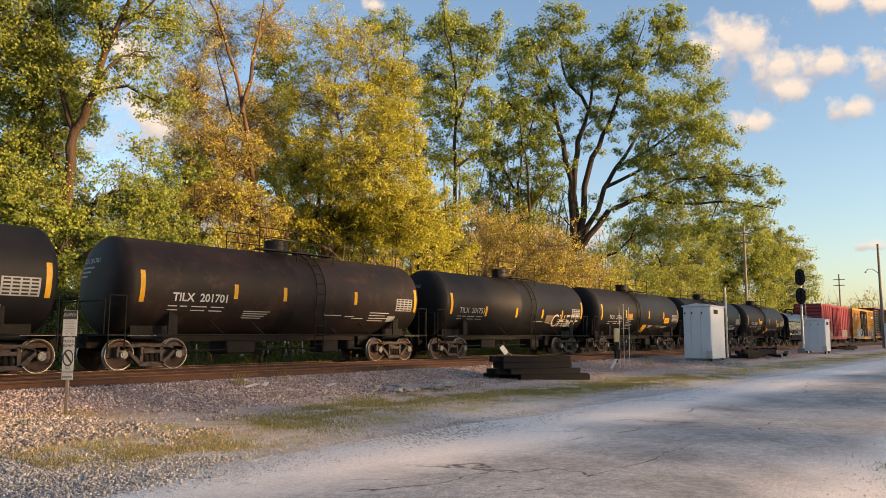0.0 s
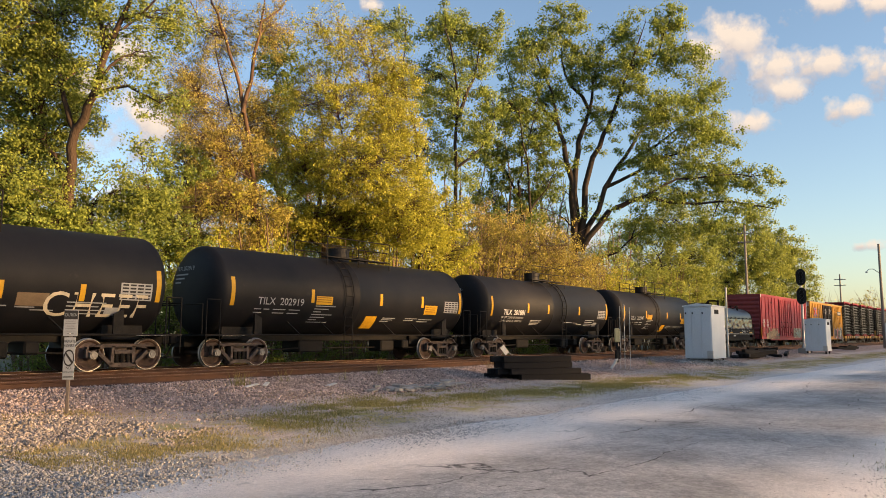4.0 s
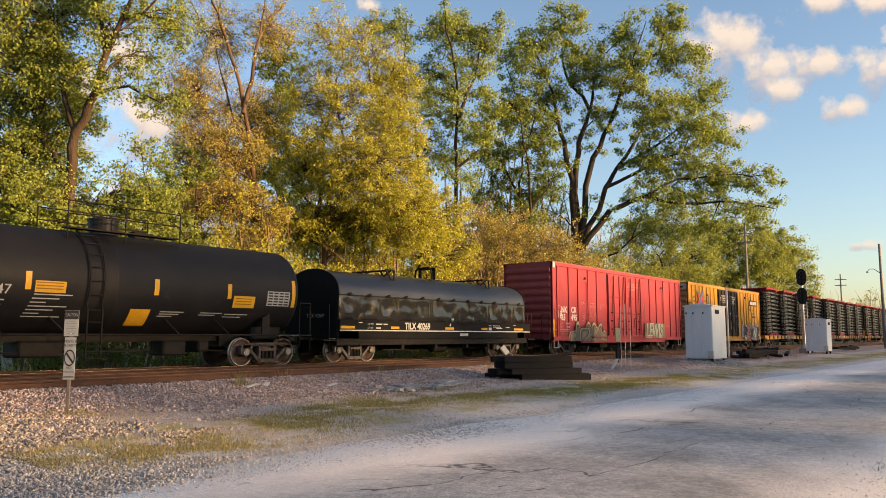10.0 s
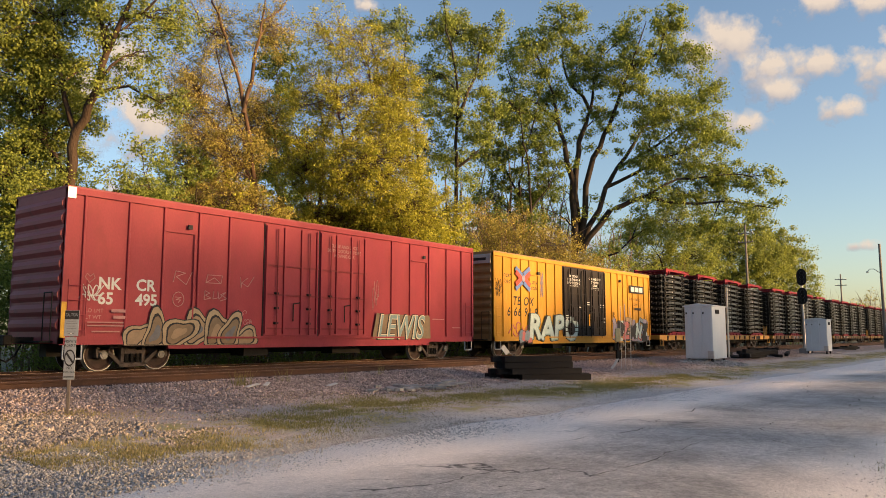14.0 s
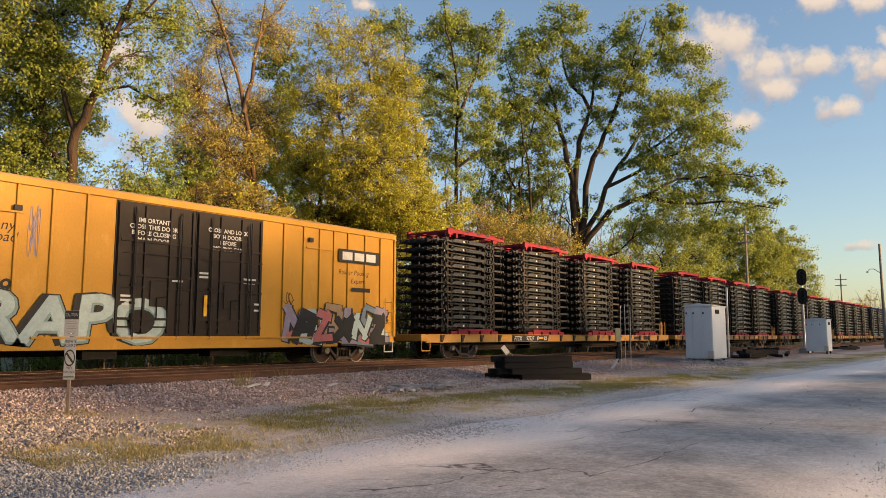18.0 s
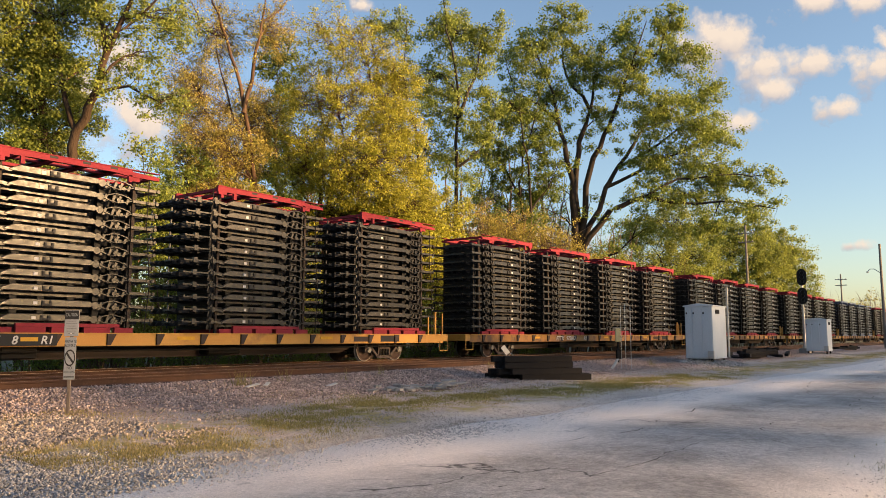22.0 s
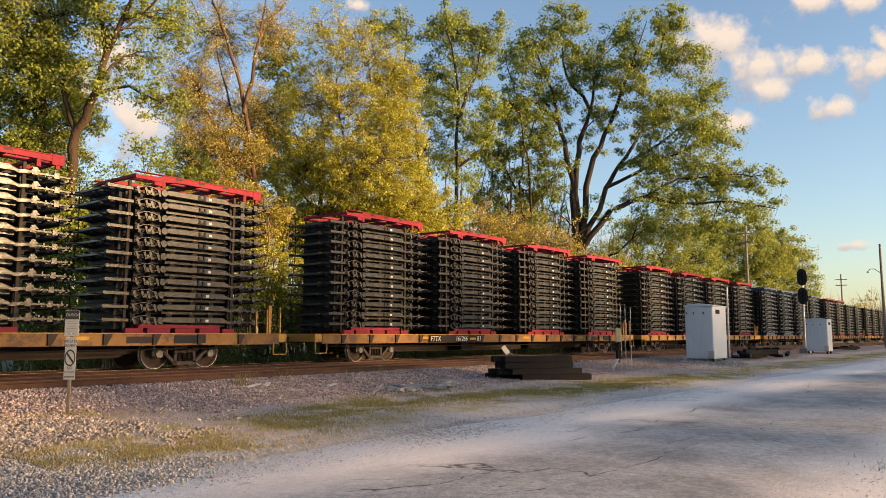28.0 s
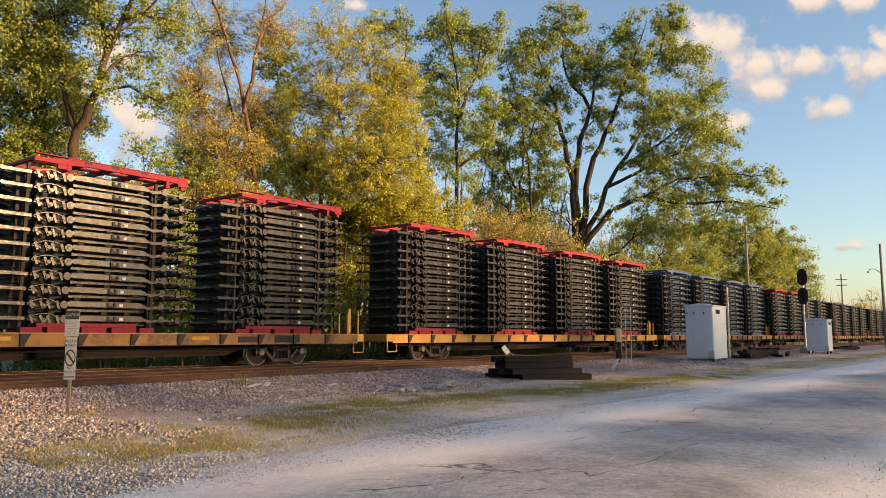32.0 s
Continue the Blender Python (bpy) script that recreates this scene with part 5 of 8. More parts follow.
    tube(bm, (0, 0, 5.0), (0, 0, 5.06), 0.45, seg=24)
    part("manway", bm, M_TANK, car, "round black valve housing")
    part("valve_box", boxes((0.9, 1.3, -0.2, 0.2, 4.5, 4.8), bev=0.03), M_STEEL, car)
    part("safety_valve", tube(bmesh.new(), (1.6, 0, 4.5), (1.6, 0, 4.78), 0.1, 0.08, 10), M_STEEL, car)
    part("top_platform", boxes((-1.5, 2.0, -0.95, -0.6, 4.58, 4.62), (-1.5, 2.0, 0.6, 0.95, 4.58, 4.62)), M_STEEL, car)
    for y in (-0.93, 0.93):
        bm = bmesh.new()
        for x in (-1.5, 0.2, 2.0):
            tube(bm, (x, y, 4.1), (x, y, 5.35), 0.02, seg=6)
        for z in (4.98, 5.35):
            tube(bm, (-1.5, y, z), (2.0, y, z), 0.02, seg=6)
        part("top_railing", bm, M_STEEL, car)
    return car


def yellow_marks(car, xs, drop=0):
    for x, tall in xs:
        part("reflector", patch_mesh(x, x + 0.15, -20 if tall else -12 + drop, 16 if tall else 6 + drop), M_YELLOW, car, "yellow reflective strip")


def bars(car, rows, material, name="stencil_line"):
    """Small unreadable stencilling as bars: x, width, angle."""
    for x, w, a in rows:
        part(name, patch_mesh(x, x + w, a, a + 1.25), material, car)


def tank_marks(car, number, big, style):
    white = M_WHITE if big else M_GREYTXT
    tx = -5.5 if style == "mid" else -5.1
    lettering("reporting_mark", "TILX  " + number, 0.355, white, car, on_tank(tx, -17), bold=0.008 if big else 0.002, wide=1.02)
    lettering("reporting_mark", "TILX " + number, 0.21, white, car, on_head(0.95, 0.66))
    for k, w in enumerate((0.8, 0.6, 0.4)):
        bm = bmesh.new()
        spot = on_head(0.95, 0.50 - 0.13 * k)
        for j in range(6):
            bm.faces.new([bm.verts.new(spot(u, v)) for u, v in ((w * j / 6, 0), (w * (j + 1) / 6, 0), (w * (j + 1) / 6, 0.05), (w * j / 6, 0.05))])
        part("stencil_line", bm, M_GREYTXT, car)
    if number == "201881":
        for k, body in enumerate(("LD LMT 222100 LB 100700 KG", "LT WT   63900 LB   29000 KG")):
            lettering("stencil_line", body, 0.15, white, car, on_tank(tx - 0.1, -24.5 - 7.2 * k), wide=1.02)
    else:
        bars(car, ((tx - 0.1, 0.3, -24), (tx + 0.3, 0.25, -24), (tx + 0.7, 0.55, -24), (tx + 1.4, 0.5, -24), (tx - 0.1, 0.35, -29), (tx + 0.7, 0.5, -29), (tx + 1.35, 0.5, -29)), white)
    if style == "new":
        yellow_marks(car, ((-6.2, True), (6.12, True), (-2.75, False), (0.88, False), (3.45, False)))
        part("placard", patch_mesh(-2.5, -1.7, -14.3, -2.6), M_YELLOW, car, "yellow warning placard")
        part("placard", patch_mesh(0.25, 0.88, -53, -29), M_YELLOW, car, "yellow panel low on the shell")
        part("placard", patch_mesh(3.7, 4.55, -23, -8), M_YELLOW, car, "yellow warning placard")
        bars(car, [(-2.5 - 0.03 * k, 1.0 - 0.3 * (k % 3), -17 - 4.2 * k) for k in range(7)] + [(1.2, 0.8, -32), (1.2, 0.65, -35), (1.15, 0.5, -38), (2.6, 0.8, -32), (3.5, 0.9, -33), (3.45, 0.7, -37), (2.55, 0.6, -35)], M_GREYTXT)
        bars(car, [(-2.47, 0.7, -5 - 3 * k) for k in range(3)] + [(3.78, 0.65, -12 - 3.4 * k) for k in range(3)], M_INKBROWN)
    else:
        drop = -10 if style == "mid" else 0
        xs = (-3.45, -0.75, 1.8, 3.9) if style == "mid" else (-2.9, -0.85, 2.62)
        yellow_marks(car, [(-6.18, True), (6.15, True)] + [(x, False) for x in xs], drop)
        bars(car, [(1.2, 0.9, -30), (2.3, 0.5, -31), (2.7, 0.6, -34)] + [(3.6, 1.1 - 0.2 * (k % 2), -24 - 4.4 * k) for k in range(4)], white)
        part("notice_box", patch_mesh(4.7, 5.15, -38, -28), M_GREYTXT, car, "small grey stencilled box")
        if style == "old":
            bars(car, [(-2.4, 1.1 - 0.1 * k, -28 - 3.2 * k) for k in range(4)], M_GREYTXT)
    part("data_panel", patch_mesh(5.05, 6.02, -19, 0, 0.005), M_GREYTXT, car, "pale test data panel with dark rows")
    for k in range(5):
        for j in range(4):
            part("data_bar", patch_mesh(5.1 + 0.23 * j, 5.28 + 0.23 * j, -17.6 + 3.6 * k, -15.8 + 3.6 * k, 0.009), M_INK, car)


def build_tanks():
    old, clean = "weathered black tank car with rust-brown streaks and white lettering", "black tank car with yellow placards and grey lettering"
    for u, number, style, big, mat in ((3.1, "201764", "old", True, M_TANK), (18.1, "201701", "old", True, M_TANK_RUST), (33.0, "201753", "mid", False, M_TANK),
                                       (48.0, "202919", "new", False, M_TANK), (62.9, "201881", "old", True, M_TANK), (77.8, "202947", "new", False, M_TANK)):
        car = tank_car(u, mat, clean if style == "new" else old if mat is M_TANK_RUST else "black tank car with white stencilled lettering", -1.1 if style == "new" else 0.62)
        tank_marks(car, number, big, style)
        if number == "201753":
            lettering("graffiti", "CHEEF", 1.05, M_CREAM, car, on_tank(2.95, -40, 0.013), wide=0.98, label="cream sprayed tag")
            part("painted_patch", patch_mesh(2.3, 3.1, -29, -15, 0.0065), M_FADED, car, "faded tan patch")


# box cars
BC_L, BC_W, BC_Z0, BC_Z1 = 18.72, 3.10, 1.38, 5.66


def on_side(x0, z0, y=-BC_W / 2 + 0.044):
    return lambda u, v: Vector((x0 + u, y, z0 + v))


def box_car(u, label, mat, end_mat, door_mat, doors, ribs, top):
    car = thing("box_car", label, "box car", "freight train", at=(u, TRACK_TRAIN, 0))
    TRAIN.append((car, u))
    L, W = BC_L, BC_W
    y = W / 2 - 0.05
    part("side_wall", boxes((0.06, L - 0.06, -y, -y + 0.06, BC_Z0 + 0.1, top - 0.05)), mat, car)
    part("side_wall", boxes((0.06, L - 0.06, y - 0.06, y, BC_Z0 + 0.1, top - 0.05)), mat, car)
    part("floor", boxes((0.06, L - 0.06, -y + 0.06, y - 0.06, BC_Z0 + 0.1, BC_Z0 + 0.25)), M_STEEL, car)
    bm = bmesh.new()
    prism(bm, [(0, 0), (L, 0), (L, 0.05), (0, 0.05)], -W / 2 - 0.01, W / 2 + 0.01)
    bmesh.ops.translate(bm, vec=(0, 0, top - 0.05), verts=bm.verts)
    bmesh.ops.recalc_face_normals(bm, faces=bm.faces)
    part("roof", bm, end_mat, car)
    for s in (-1, 1):
        part("side_sill", boxes((0, L, s * (y + 0.03) - 0.03, s * (y + 0.03) + 0.03, BC_Z0 - 0.02, BC_Z0 + 0.2)), mat, car)
        part("top_rail", boxes((0, L, s * (y + 0.03) - 0.035, s * (y + 0.03) + 0.035, top - 0.22, top - 0.051)), mat, car)
    post = keep("side_post" + mat.name, lambda: boxes((-0.03, 0.03, -0.06, 0.0, BC_Z0 + 0.2, top - 0.22), bev=0.01), mat)
    for x in ribs:
        part("side_post", post, None, car, at=(x, -y, 0))
        part("side_post", post, None, car, at=pose(x, y, 0, 0, 0, 180))
    part("lower_sill", boxes((3.2, L - 3.2, -y - 0.05, -y + 0.03, BC_Z0 - 0.16, BC_Z0 - 0.02)), mat, car)
    d0, d1 = doors
    mid = (d0 + d1) / 2
    for a, b in ((d0, mid - 0.03), (mid + 0.03, d1)):
        dr = part("door", boxes((a, b, -y - 0.055, -y - 0.005, BC_Z0 + 0.22, top - 0.25), bev=0.01), door_mat, car, "double plug door")
        w = b - a
        rod_mat = M_RED_ROD_SHADED if door_mat is M_RED else door_mat
        for fx in (0.02, 0.34, 0.66, 0.96):
            part("door_stiffener", boxes((a + w * fx - 0.035, a + w * fx + 0.035, -y - 0.115, -y - 0.054, BC_Z0 + 0.3, top - 0.32)), door_mat, dr)
        for fz in (0.06, 0.36, 0.62):
            part("door_stiffener", boxes((a + 0.02, b - 0.02, -y - 0.105, -y - 0.056, BC_Z0 + 0.22 + fz * 3.8, BC_Z0 + 0.27 + fz * 3.8)), rod_mat, dr)
        for fx in (0.2, 0.8):
            part("lock_rod", tube(bmesh.new(), (a + w * fx, -y - 0.14, BC_Z0 + 0.25), (a + w * fx, -y - 0.14, top - 0.4), 0.026, seg=6), rod_mat, dr)
            for z in (2.0, 2.5, 3.0):
                part("lock_keeper", boxes((a + w * fx - 0.07, a + w * fx + 0.07, -y - 0.15, -y - 0.054, z, z + 0.07)), M_STEEL, dr)
        part("lock_handle", rod([(a + w * 0.5, -y - 0.13, 2.1), (a + w * 0.5, -y - 0.13, 2.7), (a + w * 0.62, -y - 0.13, 2.75)], 0.022), M_STEEL, dr)
        part("door_seam", boxes((a - 0.035, a - 0.005, -y - 0.03, -y - 0.001, BC_Z0 + 0.22, top - 0.25)), M_INK, dr)
    part("door_track", boxes((d0 - 2.2, d1 + 2.2, -y - 0.14, -y - 0.06, BC_Z0 + 0.14, BC_Z0 + 0.2)), mat, car)
    for s, x in ((-1, 0.0), (1, L)):
        e = part("end_wall", boxes((min(x, x - s * 0.06), max(x, x - s * 0.06), -y, y, BC_Z0, top - 0.06)), end_mat, car)
        for k in range(9):
            z = BC_Z0 + 0.5 + k * 0.41
            if z < top - 0.4:
                bm = bmesh.new()
                a = min(x, x + s * 0.10)
                prism(bm, [(x, z - 0.17), (x + s * 0.07, z - 0.05), (x + s * 0.07, z + 0.05), (x, z + 0.17)], -y + 0.08, y - 0.08)
                bmesh.ops.recalc_face_normals(bm, faces=bm.faces)
                part("corrugation", bm, end_mat, e)
        for yy in (-y, y):
            part("corner_post", boxes((min(x, x - s * 0.1), max(x, x - s * 0.1), yy - 0.06, yy + 0.06, BC_Z0, top - 0.05)), mat if yy < 0 else end_mat, car)
        bm = bmesh.new()
        for z in (1.75, 2.15, 2.55, 2.95):
            tube(bm, (x - s * 0.15, -y - 0.09, z), (x - s * 0.65, -y - 0.09, z), 0.014, seg=6)
        for xx in (x - s * 0.15, x - s * 0.65):
            tube(bm, (xx, -y - 0.09, 1.6), (xx, -y - 0.09, 3.1), 0.016, seg=6)
        part("ladder", bm, mat, car)
        part("sill_step", rod([(x - s * 0.12, -y - 0.02, BC_Z0), (x - s * 0.12, -y - 0.02, 0.98), (x - s * 0.62, -y - 0.02, 0.98), (x - s * 0.62, -y - 0.02, BC_Z0)], 0.02), M_WHITE, car)
        part("end_handrail", rod([(x + s * 0.18, -y + 0.1, 1.45), (x + s * 0.18, -y + 0.1, 2.75), (x + s * 0.18, -y + 0.55, 2.75), (x + s * 0.18, -y + 0.55, 1.45)], 0.016), M_STEEL, car)
        part("crossover_platform", boxes((min(x, x + s * 0.35), max(x, x + s * 0.35), -1.2, 1.2, 1.42, 1.46)), M_STEEL, car)
        coupler(car, x + s * 0.15, s)
    truck(car, 2.38)
    truck(car, L - 2.38)
    part("centre_sill", boxes((0.3, L - 0.3, -0.2, 0.2, 1.02, BC_Z0 + 0.1), (6.2, 7.2, -1.2, -0.5, 0.95, 1.3), (10.5, 12.0, -0.9, -0.3, 0.95, 1.3)), M_STEEL, car)
    return car


def bar_shape(p, q, w0, w1, y):
    """A flat tapering bar from p to q in x, z."""
    d = Vector((q[0] - p[0], q[1] - p[1])).normalized()
    n = Vector((-d.y, d.x))
    return [(p[0] - n.x * w0 - d.x * w0 * 0.5, y, p[1] - n.y * w0 - d.y * w0 * 0.5), (q[0] - n.x * w1 + d.x * w1 * 0.5, y, q[1] - n.y * w1 + d.y * w1 * 0.5),
            (q[0] + n.x * w1 + d.x * w1 * 0.3, y, q[1] + n.y * w1 + d.y * w1 * 0.3), (p[0] + n.x * w0 - d.x * w0 * 0.3, y, p[1] + n.y * w0 - d.y * w0 * 0.3)]


def wild_piece(car, label, x0, x1, z0, z1, materials, seed, face=-BC_W / 2 - 0.016):
    """A spray-painted piece that cannot be read: bent and crossed letter bars with dark outlines, over a thin cloud of colour."""
    rng = random.Random(seed)
    n = max(4, round((x1 - x0) / 0.95))
    step = (x1 - x0) / n
    h = z1 - z0
    forms = (((0.15, 0), (0.3, 1)), ((0.3, 1), (0.9, 0.85)), ((0.9, 0.85), (0.75, 0.05)), ((0.2, 0.5), (0.85, 0.45)), ((0.1, 0.95), (0.9, 0.1)), ((0.85, 1), (0.2, 0.05)), ((0.15, 0.02), (0.9, 0.0)), ((0.5, 1), (0.5, 0.3)))
    picks = ((0, 1, 2, 3), (0, 4, 2), (1, 5, 6), (0, 1, 3, 6), (4, 5, 7), (0, 6, 7, 2))
    for k in range(n):
        dx, grow, lean = x0 + step * k, rng.uniform(0.86, 1.06), rng.uniform(-0.12, 0.2)
        ink, paint = bmesh.new(), bmesh.new()
        for j, f in enumerate(rng.choice(picks)):
            (ax, az), (bx, bz) = forms[f]
            ax, az, bx, bz = (v + rng.uniform(-0.07, 0.07) for v in (ax, az, bx, bz))
            p = (dx + step * (ax * 1.1 + lean * az), max(1.33, z0 + h * az * grow))
            q = (dx + step * (bx * 1.1 + lean * bz), max(1.33, z0 + h * bz * grow))
            w0, w1 = rng.uniform(0.10, 0.17), rng.uniform(0.08, 0.16)
            lift = 0.0009 * (j + 5 * (k % 3))
            ink.faces.new([ink.verts.new(v) for v in bar_shape((p[0] + 0.035, p[1] - 0.03), (q[0] + 0.035, q[1] - 0.03), w0 + 0.055, w1 + 0.05, face - lift * 0.2)])
            paint.faces.new([paint.verts.new(v) for v in bar_shape(p, q, w0, w1, face - 0.004 - lift)])
        part("graffiti", ink, M_INK, car, "dark sprayed outline")
        part("graffiti", paint, materials[k % len(materials)], car, label)
    for k in range(n):
        cx, cz = rng.uniform(x0, x1), z0 + h * rng.uniform(0.0, 0.5)
        bm = bmesh.new()
        bm.faces.new([bm.verts.new((cx + rng.uniform(0.2, 0.38) * math.cos(a) * 1.4, face + 0.009 - 0.0007 * k, max(1.3, cz + rng.uniform(0.16, 0.3) * math.sin(a)))) for a in (j * math.tau / 11 for j in range(11))])
        part("graffiti", bm, materials[(k + 1) % len(materials)], car, "thin sprayed cloud of colour")


def painted_word(car, body, x, z, size, wide, fill, under, seed, face=-BC_W / 2 - 0.016):
    """A sprayed word with a dark shadow, a rim and a pale fill."""
    for mat, dx, dz, bold, y in ((M_INK, -0.16, 0.02, 0.10, 0.0), (M_INK, 0.0, 0.0, 0.115, -0.002), (under, 0.0, 0.0, 0.085, -0.004), (fill, -0.03, 0.03, 0.045, -0.006)):
        lettering("graffiti", body, size, mat, car, lambda p, q, dx=dx, dz=dz, y=y: Vector((x + dx + p + 0.12 * q, face + y, max(1.3, z + dz + q + 0.06 * math.sin(p * 2.1 + seed)))), bold=bold, wide=wide, label="large sprayed letters")


def scribble(car, x0, x1, z0, z1, material, seed, turns=9, r=0.010):
    """A thin looping scrawl that cannot be read."""
    rng = random.Random(seed)
    fa, fb, pa = rng.uniform(1.6, 2.4), rng.uniform(2.6, 3.6), rng.uniform(0, 6)
    pts = []
    for k in range(turns * 9):
        t = k / (turns * 9 - 1)
        a = t * turns * 2.2
        x = x0 + (x1 - x0) * (0.12 + 0.76 * t + 0.14 * math.sin(a * fa + pa))
        z = z0 + (z1 - z0) * (0.5 + 0.3 * math.sin(a * 1.3 + pa) + 0.2 * math.sin(a * fb))
        pts.append((x, -BC_W / 2 + 0.046, z))
    part("scrawl", rod(pts, r, 4), material, car, "thin sprayed scrawl")


def chalk(car, way):
    """A thin pale line drawn on the side, through (along, height) points."""
    part("chalk_mark", rod([(x, -BC_W / 2 + 0.046, z) for x, z in way], 0.014, 4), M_PALE, car, "thin pale chalk mark")


def throw_up(car, blobs, face=-BC_W / 2 - 0.012):
    """Bubble shapes in outline: dark edge, cream rim, thin dark line and a grey-tan fill, one over the other."""
    rng = random.Random(31)
    for k, (cx, cz, rx, rz) in enumerate(blobs):
        ph, horn = rng.uniform(0, 6), rng.uniform(0.6, 2.4)
        for j, (mat, grow) in enumerate(((M_INK, 1.0), (M_CREAMSPRAY, 0.93), (M_INK, 0.72), (M_FADED if k % 3 else M_SPRAY_T, 0.62), (M_GREYINK if k % 2 else M_SPRAY_T, 0.34))):
            ring = []
            for i in range(26):
                a = i * math.tau / 26
                r = grow * (1 + 0.16 * math.sin(3 * a + ph) + 0.34 * max(0.0, math.cos(a - horn)) ** 10)
                ring.append((cx + rx * r * math.cos(a) + 0.12 * math.sin(a), max(1.32 + 0.012 * j, cz + rz * r * math.sin(a))))
            bm = bmesh.new()
            y = face - 0.0015 * (k % 3 * 5 + j)
            bm.faces.new([bm.verts.new((x, y, z)) for x, z in ring])
            part("graffiti", bm, mat, car, "sprayed bubble outline" if j < 3 else "sprayed grey-tan fill")


def notice(car, rows, mid, z, size, material, y):
    """Centred lines of stencilled words."""
    for k, body in enumerate(rows):
        me = letters(body, size)
        w = max(v.co.x for v in me.vertices)
        bpy.data.meshes.remove(me)
        lettering("door_notice", body, size, material, car, lambda p, q, w=w, k=k: Vector((mid - w / 2 + p, y, z - 1.05 * size * k + q)), bold=0.004)


def build_boxcars():
    red = box_car(102.02, "faded red box car with white lettering and graffiti", M_RED, M_RED_END, M_RED, (6.7, 11.6),
                  (0.52, 1.82, 2.93, 4.14, 5.27, 13.11, 14.25, 15.51, 16.73, 17.84), 5.64)
    for a, b, z, s in (("NK", "CR", 2.90, 0.46), ("65", "495", 2.48, 0.46)):
        lettering("reporting_mark", a, s, M_WHITE, red, on_side(1.0, z), bold=0.012)
        lettering("reporting_mark", b, s, M_WHITE, red, on_side(2.12, z), bold=0.012)
    blob = [(11.95 + 3.7 * t + 0.12 * math.sin(23 * t), 1.5 + e * (0.95 + 0.07 * math.sin(31 * t))) for e, ts in ((0.0, (0.0, 1.0)), (1.0, (0.97, 0.9, 0.8, 0.7, 0.6, 0.5, 0.4, 0.3, 0.2, 0.1, 0.04))) for t in ts]
    patch = prism(bmesh.new(), blob, -BC_W / 2 - 0.045, -BC_W / 2 - 0.04)
    bmesh.ops.recalc_face_normals(patch, faces=patch.faces)
    part("graffiti", patch, M_FADED, red, "thin tan sprayed cloud behind the tag")
    for mat, bold, dx, y in ((M_INK, 0.07, -0.05, 0.052), (M_CREAM, 0.045, 0.0, 0.056), (M_SPRAY_G, 0.012, 0.02, 0.06)):
        lettering("graffiti", "LEWIS", 1.32, mat, red, lambda p, q, dx=dx, y=y: Vector((12.2 + dx + p + 0.2 * q, -BC_W / 2 - y, 1.52 + q)), bold=bold, wide=0.78)
    for k, (x, z, w) in enumerate(((0.72, 1.95, 1.05), (0.72, 1.86, 1.05), (0.85, 1.70, 0.8), (0.12, 1.95, 0.3), (15.7, 2.3, 0.8), (17.1, 1.95, 0.6))):
        part("stencil_line", boxes((x, x + w, -1.572, -1.564, z, z + 0.035)), M_PALE, red)
    notice(red, ("CLOSE AND LOCK", "BOTH DOORS BEFORE", "MOVING CAR"), 10.4, 4.86, 0.17, M_PALE, -1.575)
    lettering("load_limit", "LD LMT", 0.15, M_PALE, red, on_side(0.68, 2.24))
    lettering("light_weight", "LT WT", 0.15, M_PALE, red, on_side(0.68, 2.06))
    for x, z, w in ((1.38, 2.25, 0.42), (1.45, 2.07, 0.35)):
        part("stencil_line", boxes((x, x + w, -1.572, -1.564, z, z + 0.09)), M_PALE, red)
    chalk(red, ((3.3, 3.2), (3.38, 3.55), (3.72, 3.5), (3.4, 3.38), (3.75, 3.15), (3.95, 3.55)))
    chalk(red, ((4.45, 3.25), (4.5, 3.5), (5.05, 3.5), (5.0, 3.25), (4.45, 3.25), (4.75, 3.42), (5.0, 3.25)))
    chalk(red, ((5.75, 3.5), (5.78, 3.15), (5.8, 3.32), (6.05, 3.5), (5.8, 3.32), (6.05, 3.2), (6.3, 3.55)))
    chalk(red, ((4.4, 2.72), (4.42, 3.0), (4.6, 2.93), (4.44, 2.86), (4.65, 2.78), (4.4, 2.72)))
    chalk(red, ((4.75, 3.0), (4.72, 2.75), (4.92, 2.8), (4.9, 3.0), (4.94, 2.75), (5.2, 2.98), (5.0, 2.9), (5.25, 2.78), (5.0, 2.7)))
    chalk(red, [(3.5 + 0.19 * math.cos(k * math.tau / 12), 2.7 + 0.22 * math.sin(k * math.tau / 12)) for k in range(13)])
    chalk(red, ((3.4, 2.76), (3.6, 2.76), (3.42, 2.68), (3.58, 2.68), (3.5, 2.6)))
    chalk(red, ((0.75, 3.05), (0.62, 3.2), (0.68, 3.3), (0.76, 3.22), (0.85, 3.3), (0.9, 3.18), (0.75, 3.05)))
    scribble(red, 5.55, 6.05, 2.2, 2.45, M_PALE, 41, 5)
    scribble(red, 5.9, 6.3, 1.95, 2.15, M_PALE, 42, 5)
    throw_up(red, ((2.15, 1.55, 0.42, 0.40), (2.75, 1.62, 0.40, 0.62), (3.5, 1.68, 0.62, 0.45), (4.15, 1.75, 0.5, 0.55), (4.85, 1.72, 0.5, 0.58), (5.35, 1.66, 0.42, 0.62), (5.95, 1.52, 0.55, 0.32)))
    for x, mat in ((-0.03, M_YELLOW),):
        part("reflector", boxes((0.0, 0.14, -1.57, -1.555, 1.55, 2.5)), mat, red, "yellow reflective strip")
    scribble(red, 0.5, 1.15, 2.5, 3.0, M_WHITE, 15, 8, 0.016)
